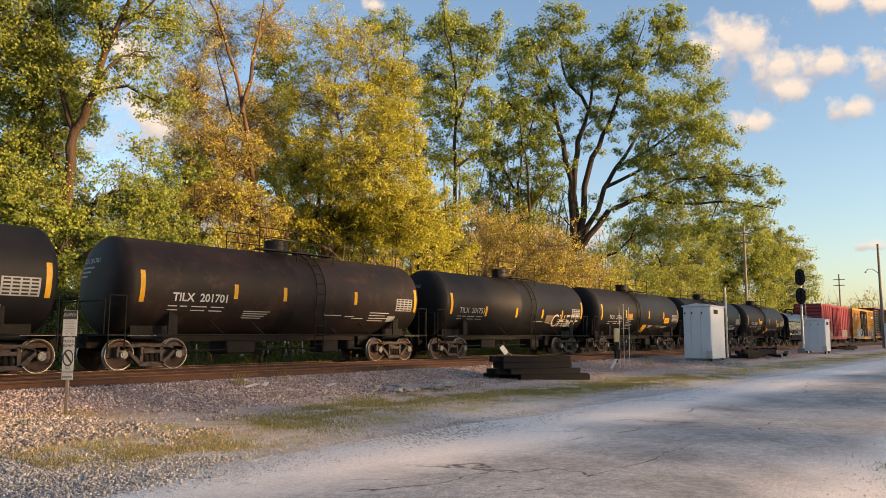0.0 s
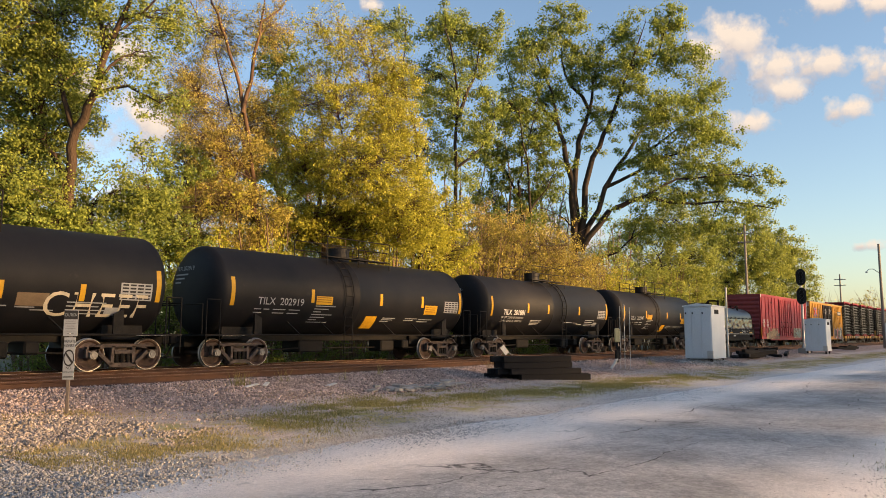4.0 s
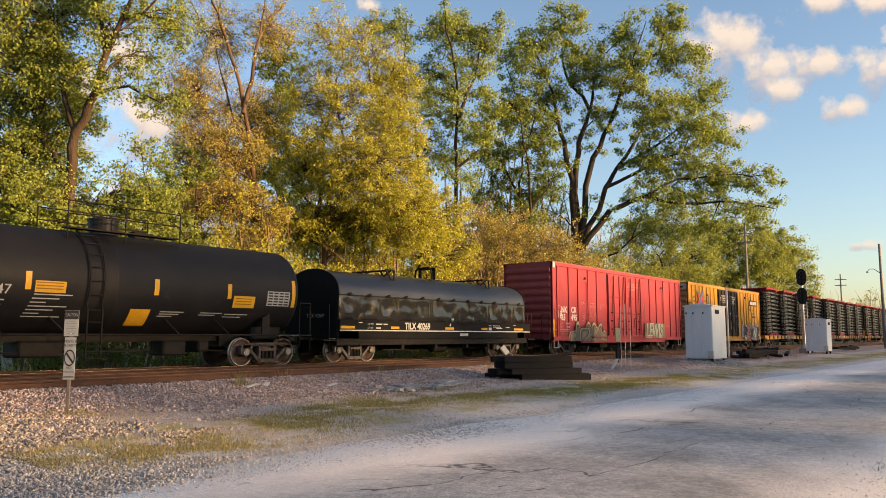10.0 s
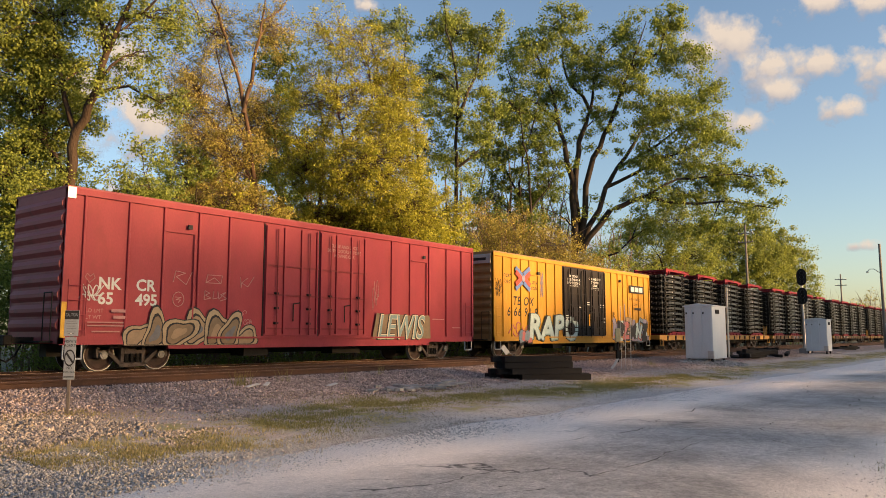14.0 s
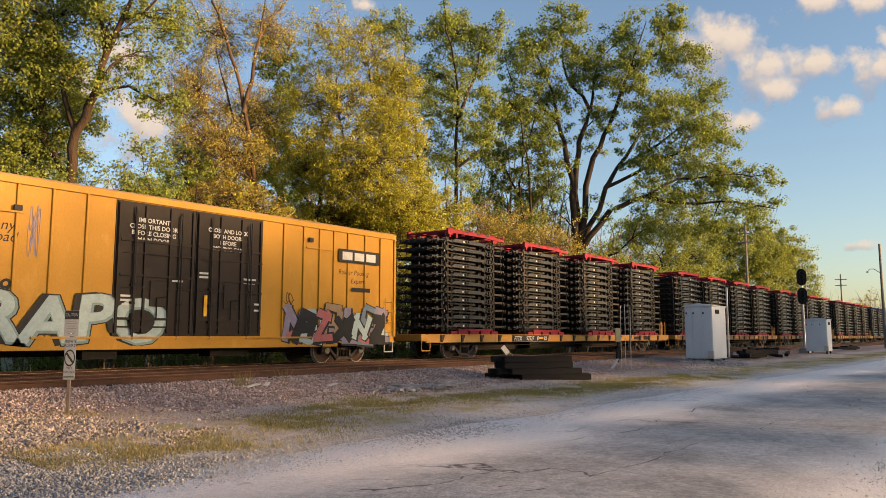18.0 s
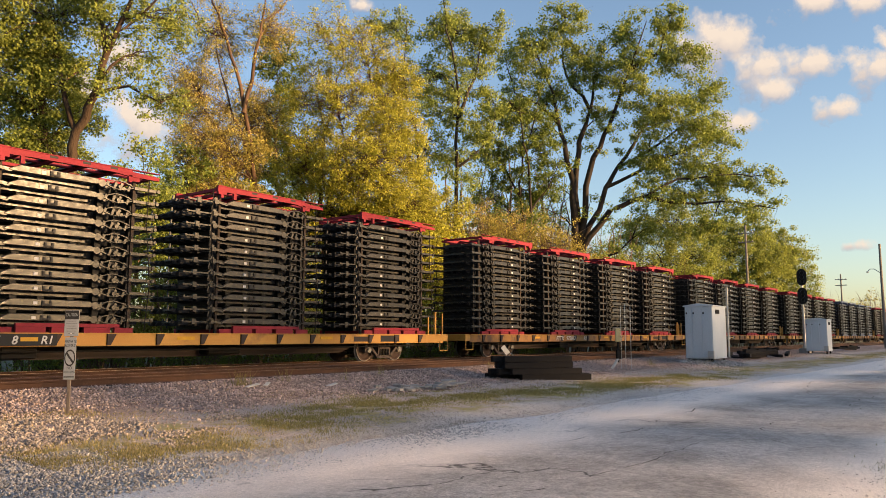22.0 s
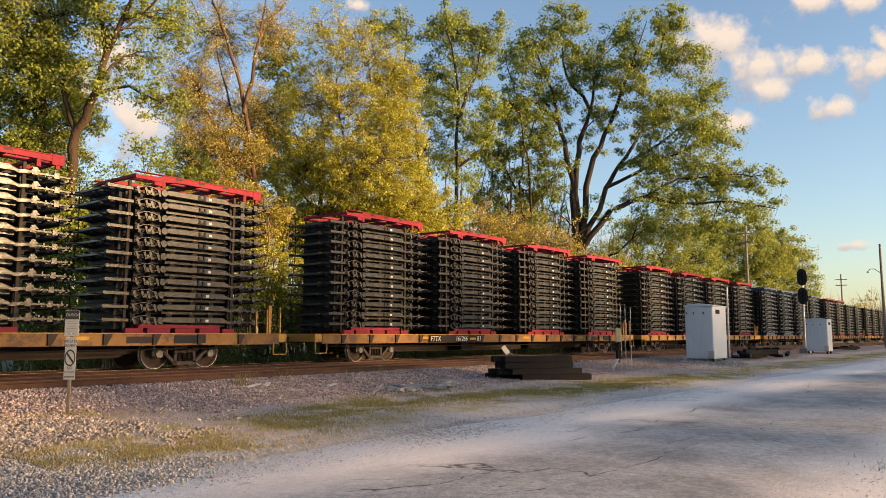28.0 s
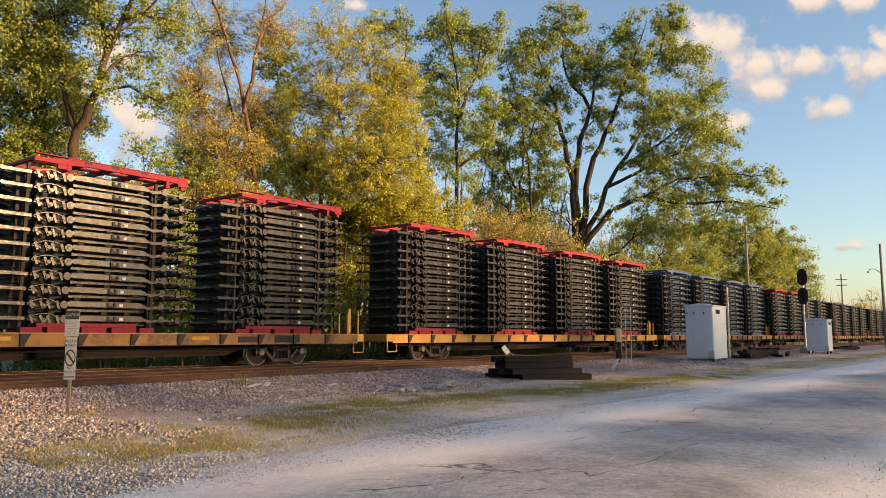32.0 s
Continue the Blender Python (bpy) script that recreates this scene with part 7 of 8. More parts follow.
def chassis_mesh():
    """One bare trailer chassis lying in the stack: side beams, front arms and pins, spring hangers, tail rails."""
    bm = bmesh.new()
    for s in (-1, 1):
        y = s * 1.14
        rings = []
        for x, lo, up in ((0.44, 0.085, 0.12), (0.50, 0.08, 0.16), (0.72, 0.075, 0.258), (1.6, 0.07, 0.258), (2.76, 0.075, 0.248), (2.84, 0.10, 0.21)):
            rings.append([bm.verts.new((x, s * yy, z)) for yy, z in ((1.09, lo), (1.18, lo), (1.19, lo + 0.012), (1.187, up - 0.02), (1.165, up), (1.09, up))])
        for p, q in zip(rings, rings[1:]):
            for k in range(6):
                bm.faces.new((p[k], p[(k + 1) % 6], q[(k + 1) % 6], q[k]))
        bm.faces.new(rings[0])
        bm.faces.new(rings[-1])
        prism(bm, [(0.4, -0.02), (2.7, -0.045), (2.7, 0.035), (0.4, 0.05)], s * 0.86 - 0.04, s * 0.86 + 0.04)
        box(bm, -1.0, 0.02, s * 1.08 - 0.03, s * 1.08 + 0.03, 0.10, 0.145)
        box(bm, -0.62, -0.48, s * 1.08 - 0.05, s * 1.08 + 0.05, 0.05, 0.21)
        tube(bm, (-0.98, s * 1.08 - 0.12, 0.12), (-0.98, s * 1.08 + 0.10, 0.12), 0.035, seg=6)
        # slanting front arm with its hooked block and pins
        prism(bm, [(0.10, 0.10), (0.46, 0.045), (0.62, 0.12), (0.34, 0.15), (0.10, 0.165)], y - 0.03, y + 0.045)
        box(bm, -0.02, 0.13, y - 0.06, y + 0.05, 0.06, 0.20)
        prism(bm, [(-0.10, 0.16), (0.06, 0.16), (0.10, 0.25), (0.0, 0.28), (-0.05, 0.22)], y - 0.03, y + 0.03)
        tube(bm, (-0.08, y - 0.02 * s, -0.06), (-0.03, y - 0.02 * s, 0.10), 0.022, seg=6)
        # rounded end plate, then leaf springs on their hangers
        tube(bm, (2.92, y - 0.05, 0.13), (2.92, y + 0.055, 0.13), 0.105, seg=12)
        for k in range(3):
            arc_strip(bm, 3.00 + 0.05 * k, 3.88 - 0.05 * k, 0.11 - 0.012 * k, -0.10 + 0.012 * k, 0.018, y - 0.05, y + 0.03)
        arc_strip(bm, 3.02, 3.86, 0.14, 0.12, 0.022, y - 0.05, y + 0.03)
        for x in (3.02, 3.26, 3.44, 3.70):
            prism(bm, [(x, 0.02), (x + 0.06, 0.0), (x + 0.14, 0.20), (x + 0.07, 0.24)], y - 0.01, y + 0.045)
        tube(bm, (3.44, y - 0.09, 0.09), (3.44, y + 0.07, 0.09), 0.06, seg=8)
        box(bm, 3.93, 4.72, s * 1.12 - 0.035, s * 1.12 + 0.045, 0.09, 0.175)
        tube(bm, (4.68, y - 0.05, 0.13), (4.68, y + 0.05, 0.13), 0.055, seg=7)
        for x in (4.74, 4.92):
            tube(bm, (x, s * 0.7, 0.11), (x - 0.5, s * 0.7, 0.11), 0.022, seg=5)
    for x, h in ((0.02, 0.045), (0.75, 0.08), (1.5, 0.08), (2.3, 0.08), (2.8, 0.10), (4.0, 0.09), (4.6, 0.06)):
        wide = 1.13 if x < 0.1 or x > 4 else 1.06
        box(bm, x - 0.045, x + 0.045, -wide, wide, 0.08, 0.08 + h)
    for y in (-0.82, -0.30, 0.30, 0.82):
        box(bm, -0.42, 0.1, y - 0.025, y + 0.025, 0.06, 0.10)
        box(bm, -0.44, -0.38, y - 0.17, y + 0.17, 0.055, 0.085)
        prism(bm, [(-0.42, 0.085), (-0.36, 0.085), (-0.375, 0.235), (-0.41, 0.235)], y - 0.02, y + 0.02)
    for y in (-0.55, 0.55):
        box(bm, -1.15, -0.3, y - 0.03, y + 0.03, 0.08, 0.12)
        box(bm, -1.16, -1.10, y - 0.22, y + 0.22, 0.075, 0.11)
        prism(bm, [(-1.15, 0.11), (-1.09, 0.11), (-1.105, 0.24), (-1.14, 0.24)], y - 0.02, y + 0.02)
    for x in (3.15, 3.65):
        tube(bm, (x, -1.05, 0.08), (x, 1.05, 0.08), 0.06, seg=8)
    bmesh.ops.recalc_face_normals(bm, faces=bm.faces)
    return bm


def inner_mesh():
    """Inner rails, axle tubes and folded legs that fill the middle of a chassis."""
    bm = bmesh.new()
    for y in (-0.62, -0.2, 0.2, 0.62):
        prism(bm, [(0.0, 0.0), (0.5, -0.06), (3.9, -0.06), (4.5, 0.02), (4.5, 0.14), (3.9, 0.2), (0.5, 0.24), (0.0, 0.16)], y - 0.05, y + 0.05)
        prism(bm, [(-1.05, 0.03), (0.05, 0.0), (0.05, 0.17), (-0.95, 0.13)], y - 0.04, y + 0.04)
    for x in (-0.85, -0.25):
        box(bm, x - 0.05, x + 0.05, -0.80, 0.80, 0.0, 0.15)
    for x in (0.2, 0.9, 1.6, 2.4, 3.1, 3.6, 4.1):
        box(bm, x - 0.09, x + 0.09, -0.84, 0.84, -0.115, 0.255)
    return bm


def clamp_mesh():
    """A dark U-shaped clip on the side beam."""
    return prism(bmesh.new(), [(1.47, 0.09), (1.73, 0.09), (1.73, 0.22), (1.66, 0.22), (1.66, 0.14), (1.54, 0.14), (1.54, 0.22), (1.47, 0.22)], -0.015, 0.015)


def cap_mesh():
    """The coloured chassis on top of a stack: deep slotted side channels, cross members, short feet."""
    bm = bmesh.new()
    for s in (-1, 1):
        y = s * 1.18
        prism(bm, [(0.0, 0.02), (0.9, 0.05), (3.2, 0.05), (3.7, 0.0), (4.6, 0.0), (4.6, 0.10), (3.75, 0.155), (3.7, 0.20), (0.0, 0.20)], y - 0.05, y + 0.05)
        box(bm, 0.0, 4.6, y - 0.07, y + 0.07, 0.20, 0.222)
        for x in (0.12, 0.62, 3.62):
            box(bm, x, x + 0.11, y - 0.05, y + 0.04, -0.16, 0.04)
        box(bm, 0.02, 0.34, y - 0.055, y + 0.062, -0.05, 0.24)
        box(bm, 3.72, 3.98, y - 0.03, y + 0.03, -0.12, 0.03)
    for x in (0.05, 0.6, 1.5, 2.4, 3.3, 4.5):
        box(bm, x - 0.05, x + 0.05, -1.14, 1.14, 0.06, 0.15)
    for y in (-0.5, 0.5):
        box(bm, 0.0, 4.5, y - 0.06, y + 0.06, 0.08, 0.17)
    bmesh.ops.recalc_face_normals(bm, faces=bm.faces)
    return bm


def slot_mesh():
    bm = bmesh.new()
    for x in (1.35, 2.25, 3.05):
        box(bm, x, x + 0.22, -1.236, 1.236, 0.13, 0.19)
    return bm


def base_mesh():
    bm = bmesh.new()
    for s in (-1, 1):
        y = s * 1.2
        box(bm, 0.85, 3.65, y - 0.05, y + 0.05, 0.15, 0.25)
        for x, w in ((0.3, 0.45), (0.85, 0.75), (1.75, 0.7), (2.62, 0.75), (3.5, 0.55)):
            box(bm, x, x + w, y - 0.06, y + 0.06, 0.0, 0.145)
    for x in (0.5, 1.8, 3.3):
        box(bm, x - 0.06, x + 0.06, -1.15, 1.15, 0.02, 0.14)
    return bm


def stack(label, cap, base, cap_at, paint):
    top = thing("chassis_stack", label, "chassis stack", "stacks of trailer chassis on the flat cars")
    me = keep("chassis" + paint.name, chassis_mesh, paint)
    tape = keep("tape", lambda: boxes((1.25, 1.36, -0.004, 0.004, 0.11, 0.19)), M_WHITE)
    rng = random.Random(7)
    for k in range(11):
        z = 0.24 + LAYER * k
        c = part("chassis", me, None, top, at=pose(rng.uniform(-0.03, 0.03), rng.uniform(-0.015, 0.015), z))
        part("inner_frame", keep("inner", inner_mesh, M_INK), None, c, "dull black inner rails")
        for y in (-1.199, 1.199):
            part("reflector", tape, None, c, at=(0, y, 0))
            part("clip", keep("clip", clamp_mesh, M_INK), None, c, "matt black clip", at=(0, y * 1.005, 0))
    if cap:
        lid = part("top_chassis", keep("cap" + cap.name, cap_mesh, cap), None, top, "painted chassis lying on top", at=(cap_at, 0, 0.24 + LAYER * 11 + 0.06))
        part("slot", keep("slot", slot_mesh, M_INK), None, lid, "dark slots in the side channel")
    part("bottom_chassis", keep("base" + base.name, base_mesh, base), None, top, "painted chassis at the bottom")
    for x in (0.3, 4.0):
        for y in (-1.03, 1.03):
            part("dunnage_post", keep("dunnage", lambda: boxes((-0.045, 0.045, -0.04, 0.04, 0.0, LAYER * 11 + 0.24), bev=0.008), M_DUNNAGE), None, top, "weathered upright between the frames", at=(x, y, 0))
    for x in (-0.05, 4.4):
        chain = bmesh.new()
        rod([(x, -1.25, 0.05), (x + 0.12, -1.24, 1.4), (x - 0.05, -1.22, 3.2), (x, -1.2, 4.6)], 0.014, 4, chain)
        part("tie_down_chain", chain, M_STEEL, top)
    return top


def build_flats():
    first = None
    kinds = {}
    for name, cap, base in (("red", M_CRIMSON, M_CRIMSON), ("blue", M_BLUE, M_BLUE), ("dark", None, M_CRIMSON)):
        lab = {"red": "stack of black trailer chassis between red ones", "blue": "stack of blue-black trailer chassis topped by a blue one",
               "dark": "stack of black trailer chassis with no coloured top"}[name]
        kinds[name] = (lab, cap, base)
    made = {}
    for n in range(8):
        u = 142.85 + 28.65 * n
        car = thing("flat_car", "long yellow flat car with a rusty centre sill", "flat car", "freight train", at=(u, TRACK_TRAIN, 0))
        TRAIN.append((car, u))
        flat_car_parts(car, M_DECK_WORN if n in (1, 2, 4, 5) else M_DECK)
        word = {2: "161266"}.get(n)
        if n == 0:
            part("number_panel", boxes((7.06, 10.42, -1.566, -1.503, DECK_Z - 0.335, DECK_Z - 0.03)), M_INK, car, "black panel behind the lettering")
            part("number_stripe", boxes((9.5, 9.93, -1.572, -1.567, DECK_Z - 0.22, DECK_Z - 0.12)), M_YELLOW, car)
            for body, x in (("FTTX", 7.12), ("97527", 8.25), ("8", 9.28), ("R1", 9.99)):
                lettering("reporting_mark", body, 0.30, M_WHITE, car, lambda p, q, x=x: Vector((x + p * 0.98, -1.575, DECK_Z - 0.29 + q)), slant=0.2, bold=0.006)
        if n == 1:
            for body, x in (("FTTX", 8.17), ("975013", 9.28), ("R1", 11.31)):
                lettering("reporting_mark", body, 0.30, M_WHITE, car, lambda p, q, x=x: Vector((x + p * 1.15, -1.568, DECK_Z - 0.29 + q)), slant=0.2, bold=0.006)
        if word:
            part("number_panel", boxes((6.45, 10.3, -1.566, -1.503, DECK_Z - 0.335, DECK_Z - 0.03)), M_DOOR, car, "dark brown panel behind the lettering")
            part("number_stripe", boxes((9.38, 9.82, -1.572, -1.567, DECK_Z - 0.24, DECK_Z - 0.15)), M_YELLOW, car)
            for body, x in (("FTTX", 6.5), (word, 8.27), ("R1", 9.9)):
                lettering("reporting_mark", body, 0.30, M_WHITE, car, lambda p, q, x=x: Vector((x + p * 0.98, -1.575, DECK_Z - 0.29 + q)), slant=0.2, bold=0.006)
        for k, off in enumerate((2.1, 8.65, 15.35, 22.03)):
            kind = "blue" if n == 4 else "red" if n < 4 or (n == 5 and k < 2) else "dark"
            if n == 0:
                m, su = pose(u + off, TRACK_TRAIN, DECK_Z), u + off
            else:
                su = u + off + 3.61
                m = pose(su, TRACK_TRAIN, DECK_Z, 0, 0, 180)
            key = (kind, n == 0)
            if key not in made:
                st = made[key] = stack(*kinds[kind], 0.1 if n == 0 else -0.66, M_BLUE_BLACK if kind == "blue" else M_BLACK)
                st.matrix_basis = m
            else:
                st = copy_thing(made[key], m)
            TRAIN.append((st, su))


# ---- trackside things ----
def build_sign():
    x, y = 6.95, 14.2
    z = ground_z(x, y)
    top = thing("warning_sign", "white trespass warning signs on a thin steel post", "sign", at=pose(x, y, z, 0, 0, -46))
    part("post", boxes((-0.03, 0.03, 0.005, 0.045, -0.3, 1.92), bev=0.006), M_POST, top)
    plate = part("caution_plate", boxes((-0.128, 0.128, -0.012, 0.0, 1.44, 1.92), bev=0.004), M_SIGN_SHADED, top, "white plate with a black heading")
    part("heading", boxes((-0.124, 0.124, -0.016, -0.013, 1.755, 1.917)), M_INK, plate)
    lettering("heading_text", "CAUTION", 0.058, M_SIGN_SHADED, plate, lambda p, q: Vector((-0.113 + p, -0.019, 1.81 + q * 1.4)), wide=0.85)
    for k, w in enumerate((0.17, 0.19, 0.14, 0.18, 0.16, 0.12)):
        part("text_bar", boxes((-w / 2, w / 2, -0.016, -0.013, 1.715 - k * 0.046, 1.724 - k * 0.046)), M_GREYINK, plate)
    low = part("trespass_plate", boxes((-0.102, 0.102, -0.012, 0.0, 0.64, 1.42), bev=0.004), M_SIGN_SHADED, top, "white plate with a black prohibition ring")
    for body, z0, s in (("PRIVATE", 1.32, 0.058), ("PROPERTY", 1.245, 0.05), ("NO", 0.83, 0.06), ("TRESPASSING", 0.765, 0.035)):
        me = letters(body, s)
        w = max(v.co.x for v in me.vertices)
        bpy.data.meshes.remove(me)
        lettering("sign_text", body, s, M_INK, low, lambda p, q, w=w, z0=z0: Vector((p - w / 2, -0.015, z0 + q * 1.3)))
    part("text_bar", boxes((-0.09, 0.09, -0.016, -0.013, 0.68, 0.70)), M_INK, low)
    ring = bmesh.new()
    for k in range(32):
        a, b = k * math.tau / 32, (k + 1) * math.tau / 32
        v = [ring.verts.new((r * math.cos(t) * 0.62, -0.015, 1.04 + r * math.sin(t))) for t, r in ((a, 0.125), (b, 0.125), (b, 0.155), (a, 0.155))]
        ring.faces.new(v[::-1])
    prism(ring, [(-0.075, 1.12), (-0.05, 1.145), (0.075, 0.965), (0.05, 0.94)], -0.016, -0.0145)
    part("prohibition_ring", ring, M_INK, low)
    part("bolt", boxes((-0.012, 0.012, -0.02, -0.012, 1.48, 1.5)), M_ALU, top)


def timber_mesh(L):
    return boxes((-L / 2, L / 2, -0.12, 0.12, 0, 0.2), bev=0.012)


def build_ties():
    """A stack of dark sleepers, with a small white marker plate stuck in it."""
    y0 = ground_z(23, 13.8)
    for x, y, z, turn, L in ((23.2, 12.9, 0.0, -3, 3.0), (23.6, 13.3, 0.0, -2, 3.3), (23.4, 13.75, 0.0, -4, 3.1), (23.3, 14.2, 0.0, -3, 3.4), (22.9, 13.1, 0.205, -3, 3.0), (22.7, 13.5, 0.205, -5, 3.0),
                             (22.9, 13.95, 0.205, -2, 3.1), (22.7, 13.3, 0.41, -4, 2.9), (22.8, 13.7, 0.41, -3, 2.9), (22.75, 13.35, 0.615, -3, 2.9), (22.6, 13.75, 0.615, -5, 2.8)):
        ob = part("railway_sleeper", timber_mesh(L * 0.87), M_TIE, at=pose(x - 0.17, y + 0.11, y0 + z - 0.03, 0, random.uniform(-0.6, 0.6), turn - 31))
        tagged(ob, "black creosoted timber sleeper in a neat pile", "sleeper", "pile of sleepers")
    mk = thing("marker", "small bent white marker plate on a wire", "marker", at=pose(23.6, 15.2, ground_z(23.6, 15.2), 0, 0, -40))
    part("plate", boxes((-0.09, 0.09, -0.01, 0.0, 0.0, 0.34)), M_WHITE, mk, at=pose(-0.1, 0, 0.75, 0, -38, 0))
    part("wire", rod([(0.08, 0, -0.1), (0.08, 0, 0.72), (-0.05, 0, 0.78)], 0.012), M_ALU, mk)
    rng = random.Random(4)
    for k in range(22):
        ob = part("old_sleeper", timber_mesh(rng.uniform(1.8, 3.0)), M_TIE, at=pose(54 + rng.uniform(-4.5, 5.5), 14.9 + rng.uniform(-1.1, 1.1), ground_z(54, 15) - 0.04 + 0.14 * (k % 4), 0, rng.uniform(-4, 4), rng.uniform(-40, 40)))
        tagged(ob, "old split sleeper dumped in a loose heap", "sleeper", "heap of old sleepers")
    for k in range(9):
        ob = part("old_sleeper", timber_mesh(rng.uniform(1.6, 2.7)), M_TIE, at=pose(88 + rng.uniform(-5, 6), 15.6 + rng.uniform(-0.8, 0.8), ground_z(88, 15) - 0.02 + 0.1 * (k % 3), 0, rng.uniform(-4, 4), rng.uniform(-40, 40)))
        tagged(ob, "old split sleeper dumped in a loose heap", "sleeper", "heap of old sleepers")
    for k in range(40):
        x, y = 16.3 + rng.gauss(0, 0.8), 13.7 + rng.gauss(0, 0.35)
        bm = bmesh.new()
        w = rng.uniform(0.07, 0.24)
        prism(bm, [(-w, -w * 0.5), (w * 0.7, -w * 0.7), (w, w * 0.3), (0, w * 0.8), (-w * 0.9, w * 0.4)], 0, rng.uniform(0.03, 0.07))
        bmesh.ops.recalc_face_normals(bm, faces=bm.faces)
        ob = part("concrete_slab", bm, M_CONC, at=pose(x, y, ground_z(x, y) + 0.05, 90 + rng.uniform(-7, 7), rng.uniform(-8, 8), rng.uniform(0, 360)))
        tagged(ob, "broken slab of pale concrete on the gravel", "rubble", "broken concrete")
    for x, y, a in ((12.5, 15.9, 5), (13.0, 15.95, 40), (15.0, 15.6, 10)):
        ob = part("scrap_plate", boxes((-0.22, 0.22, -0.06, 0.06, 0, 0.03), bev=0.008), M_WHITE, at=pose(x, y, ground_z(x, y) + 0.03, 8, -8, a))
        tagged(ob, "pale scrap of sheet lying on the ballast", "scrap")


def hut(at, wide, deep, tall, label, antenna):
    """A signal equipment hut: doors on the road side, pitched lid."""
    x, y = at
    z = ground_z(x, y) - 0.02
    top = thing("signal_hut", label, "equipment hut", "signal huts", at=(x, y, z))
    b = 0.25
    part("body", boxes((0, deep, 0, wide, b, b + tall), bev=0.015), M_HUT, top)
    bm = bmesh.new()
    h = b + tall
    a = [bm.verts.new((xx, yy, zz)) for xx in (-0.07, deep + 0.07) for yy, zz in ((-0.07, h), (wide + 0.07, h), (wide + 0.07, h + 0.05), (wide / 2, h + 0.17), (-0.07, h + 0.05))]
    bm.faces.new(a[:5])
    bm.faces.new(a[5:][::-1])
    for k in range(5):
        bm.faces.new((a[k], a[5 + k], a[5 + (k + 1) % 5], a[(k + 1) % 5]))
    bmesh.ops.recalc_face_normals(bm, faces=bm.faces)
    part("roof", bm, M_HUT, top, "shallow pitched lid")
    # door leaves on the end that faces down the line
    for y0, y1 in ((0.04, wide * 0.36), (wide * 0.37, wide * 0.72), (wide * 0.73, wide - 0.04)):
        part("door", boxes((-0.02, 0.0, y0, y1, b + 0.08, b + tall - 0.08), bev=0.006), M_HUT, top)
        part("hinge", boxes((-0.04, -0.018, y1 - 0.1, y1 - 0.03, b + tall - 0.4, b + tall - 0.3)), M_INK, top)
    part("vent", boxes((0.5, 1.1, -0.025, 0.0, b + tall - 0.38, b + tall - 0.16)), M_STEEL, top, "dark louvred vent")
    part("meter_box", boxes((-0.12, -0.0, -0.05, 0.25, b + 0.02, b + 0.42), bev=0.01), M_ALU, top)
    for xx in (0.15, deep - 0.2):
        for yy in (0.12, wide - 0.12):
            part("leg", boxes((xx - 0.05, xx + 0.05, yy - 0.05, yy + 0.05, -0.25, b)), M_STEEL, top)
    for k in range(4):
        part("foundation", boxes((0.2 + k * 0.6, 0.5 + k * 0.6, 0.1, wide - 0.1, -0.2, 0.1), bev=0.03), M_CONC, top)
    if antenna:
        part("antenna", rod([(deep + 0.1, -0.08, 0.3), (deep + 0.1, -0.08, b + tall + 1.1)], 0.05), M_ALU, top)


def build_signal():
    x, y = 67.6, 14.9
    z = ground_z(x, y)
    top = thing("railway_signal", "two-headed black railway signal on a silver mast", "signal", at=pose(x, y, z, 0, 0, 0))
    part("foundation", boxes((-0.4, 0.4, -0.4, 0.4, -0.3, 0.45), bev=0.04), M_CONC, top)
    bm = bmesh.new()
    tube(bm, (0, 0, 0.4), (0, 0, 6.9), 0.11, 0.09, 12)
    tube(bm, (0, 0, 0.4), (0, 0, 0.8), 0.2, 0.14, 12)
    part("mast", bm, M_ALU, top)
    for zc in (4.7, 6.25):
        hd = bmesh.new()
        pts = [(0.38 * math.cos(a), 0.5 * math.sin(a)) for a in (k * math.tau / 20 for k in range(20))]
        prism(hd, [(px, zc + pz + (0.2 if pz > 0 else -0.2)) for px, pz in pts], -0.05, 0.0)
        bmesh.ops.recalc_face_normals(hd, faces=hd.faces)
        h = part("signal_head", hd, M_SIGNAL, top, "black oval backboard", at=pose(-0.22, -0.05, 0, 0, 0, -72))
        bm = bmesh.new()
        for dz in (-0.35, 0, 0.35):
            tube(bm, (0, -0.05, zc + dz), (0, -0.32, zc + dz - 0.02), 0.14, 0.14, 12, False)
            tube(bm, (0, -0.06, zc + dz), (0, -0.07, zc + dz), 0.12, seg=12)
        box(bm, -0.16, 0.16, 0.0, 0.3, zc - 0.5, zc + 0.5)
        part("lamp_hood", bm, M_SIGNAL, h)
    part("ladder", rod([(0.35, 0.1, 0.4), (0.35, 0.1, 6.6)], 0.025, 6, rod([(0.35, -0.25, 0.4), (0.35, -0.25, 6.6)], 0.025)), M_ALU, top)


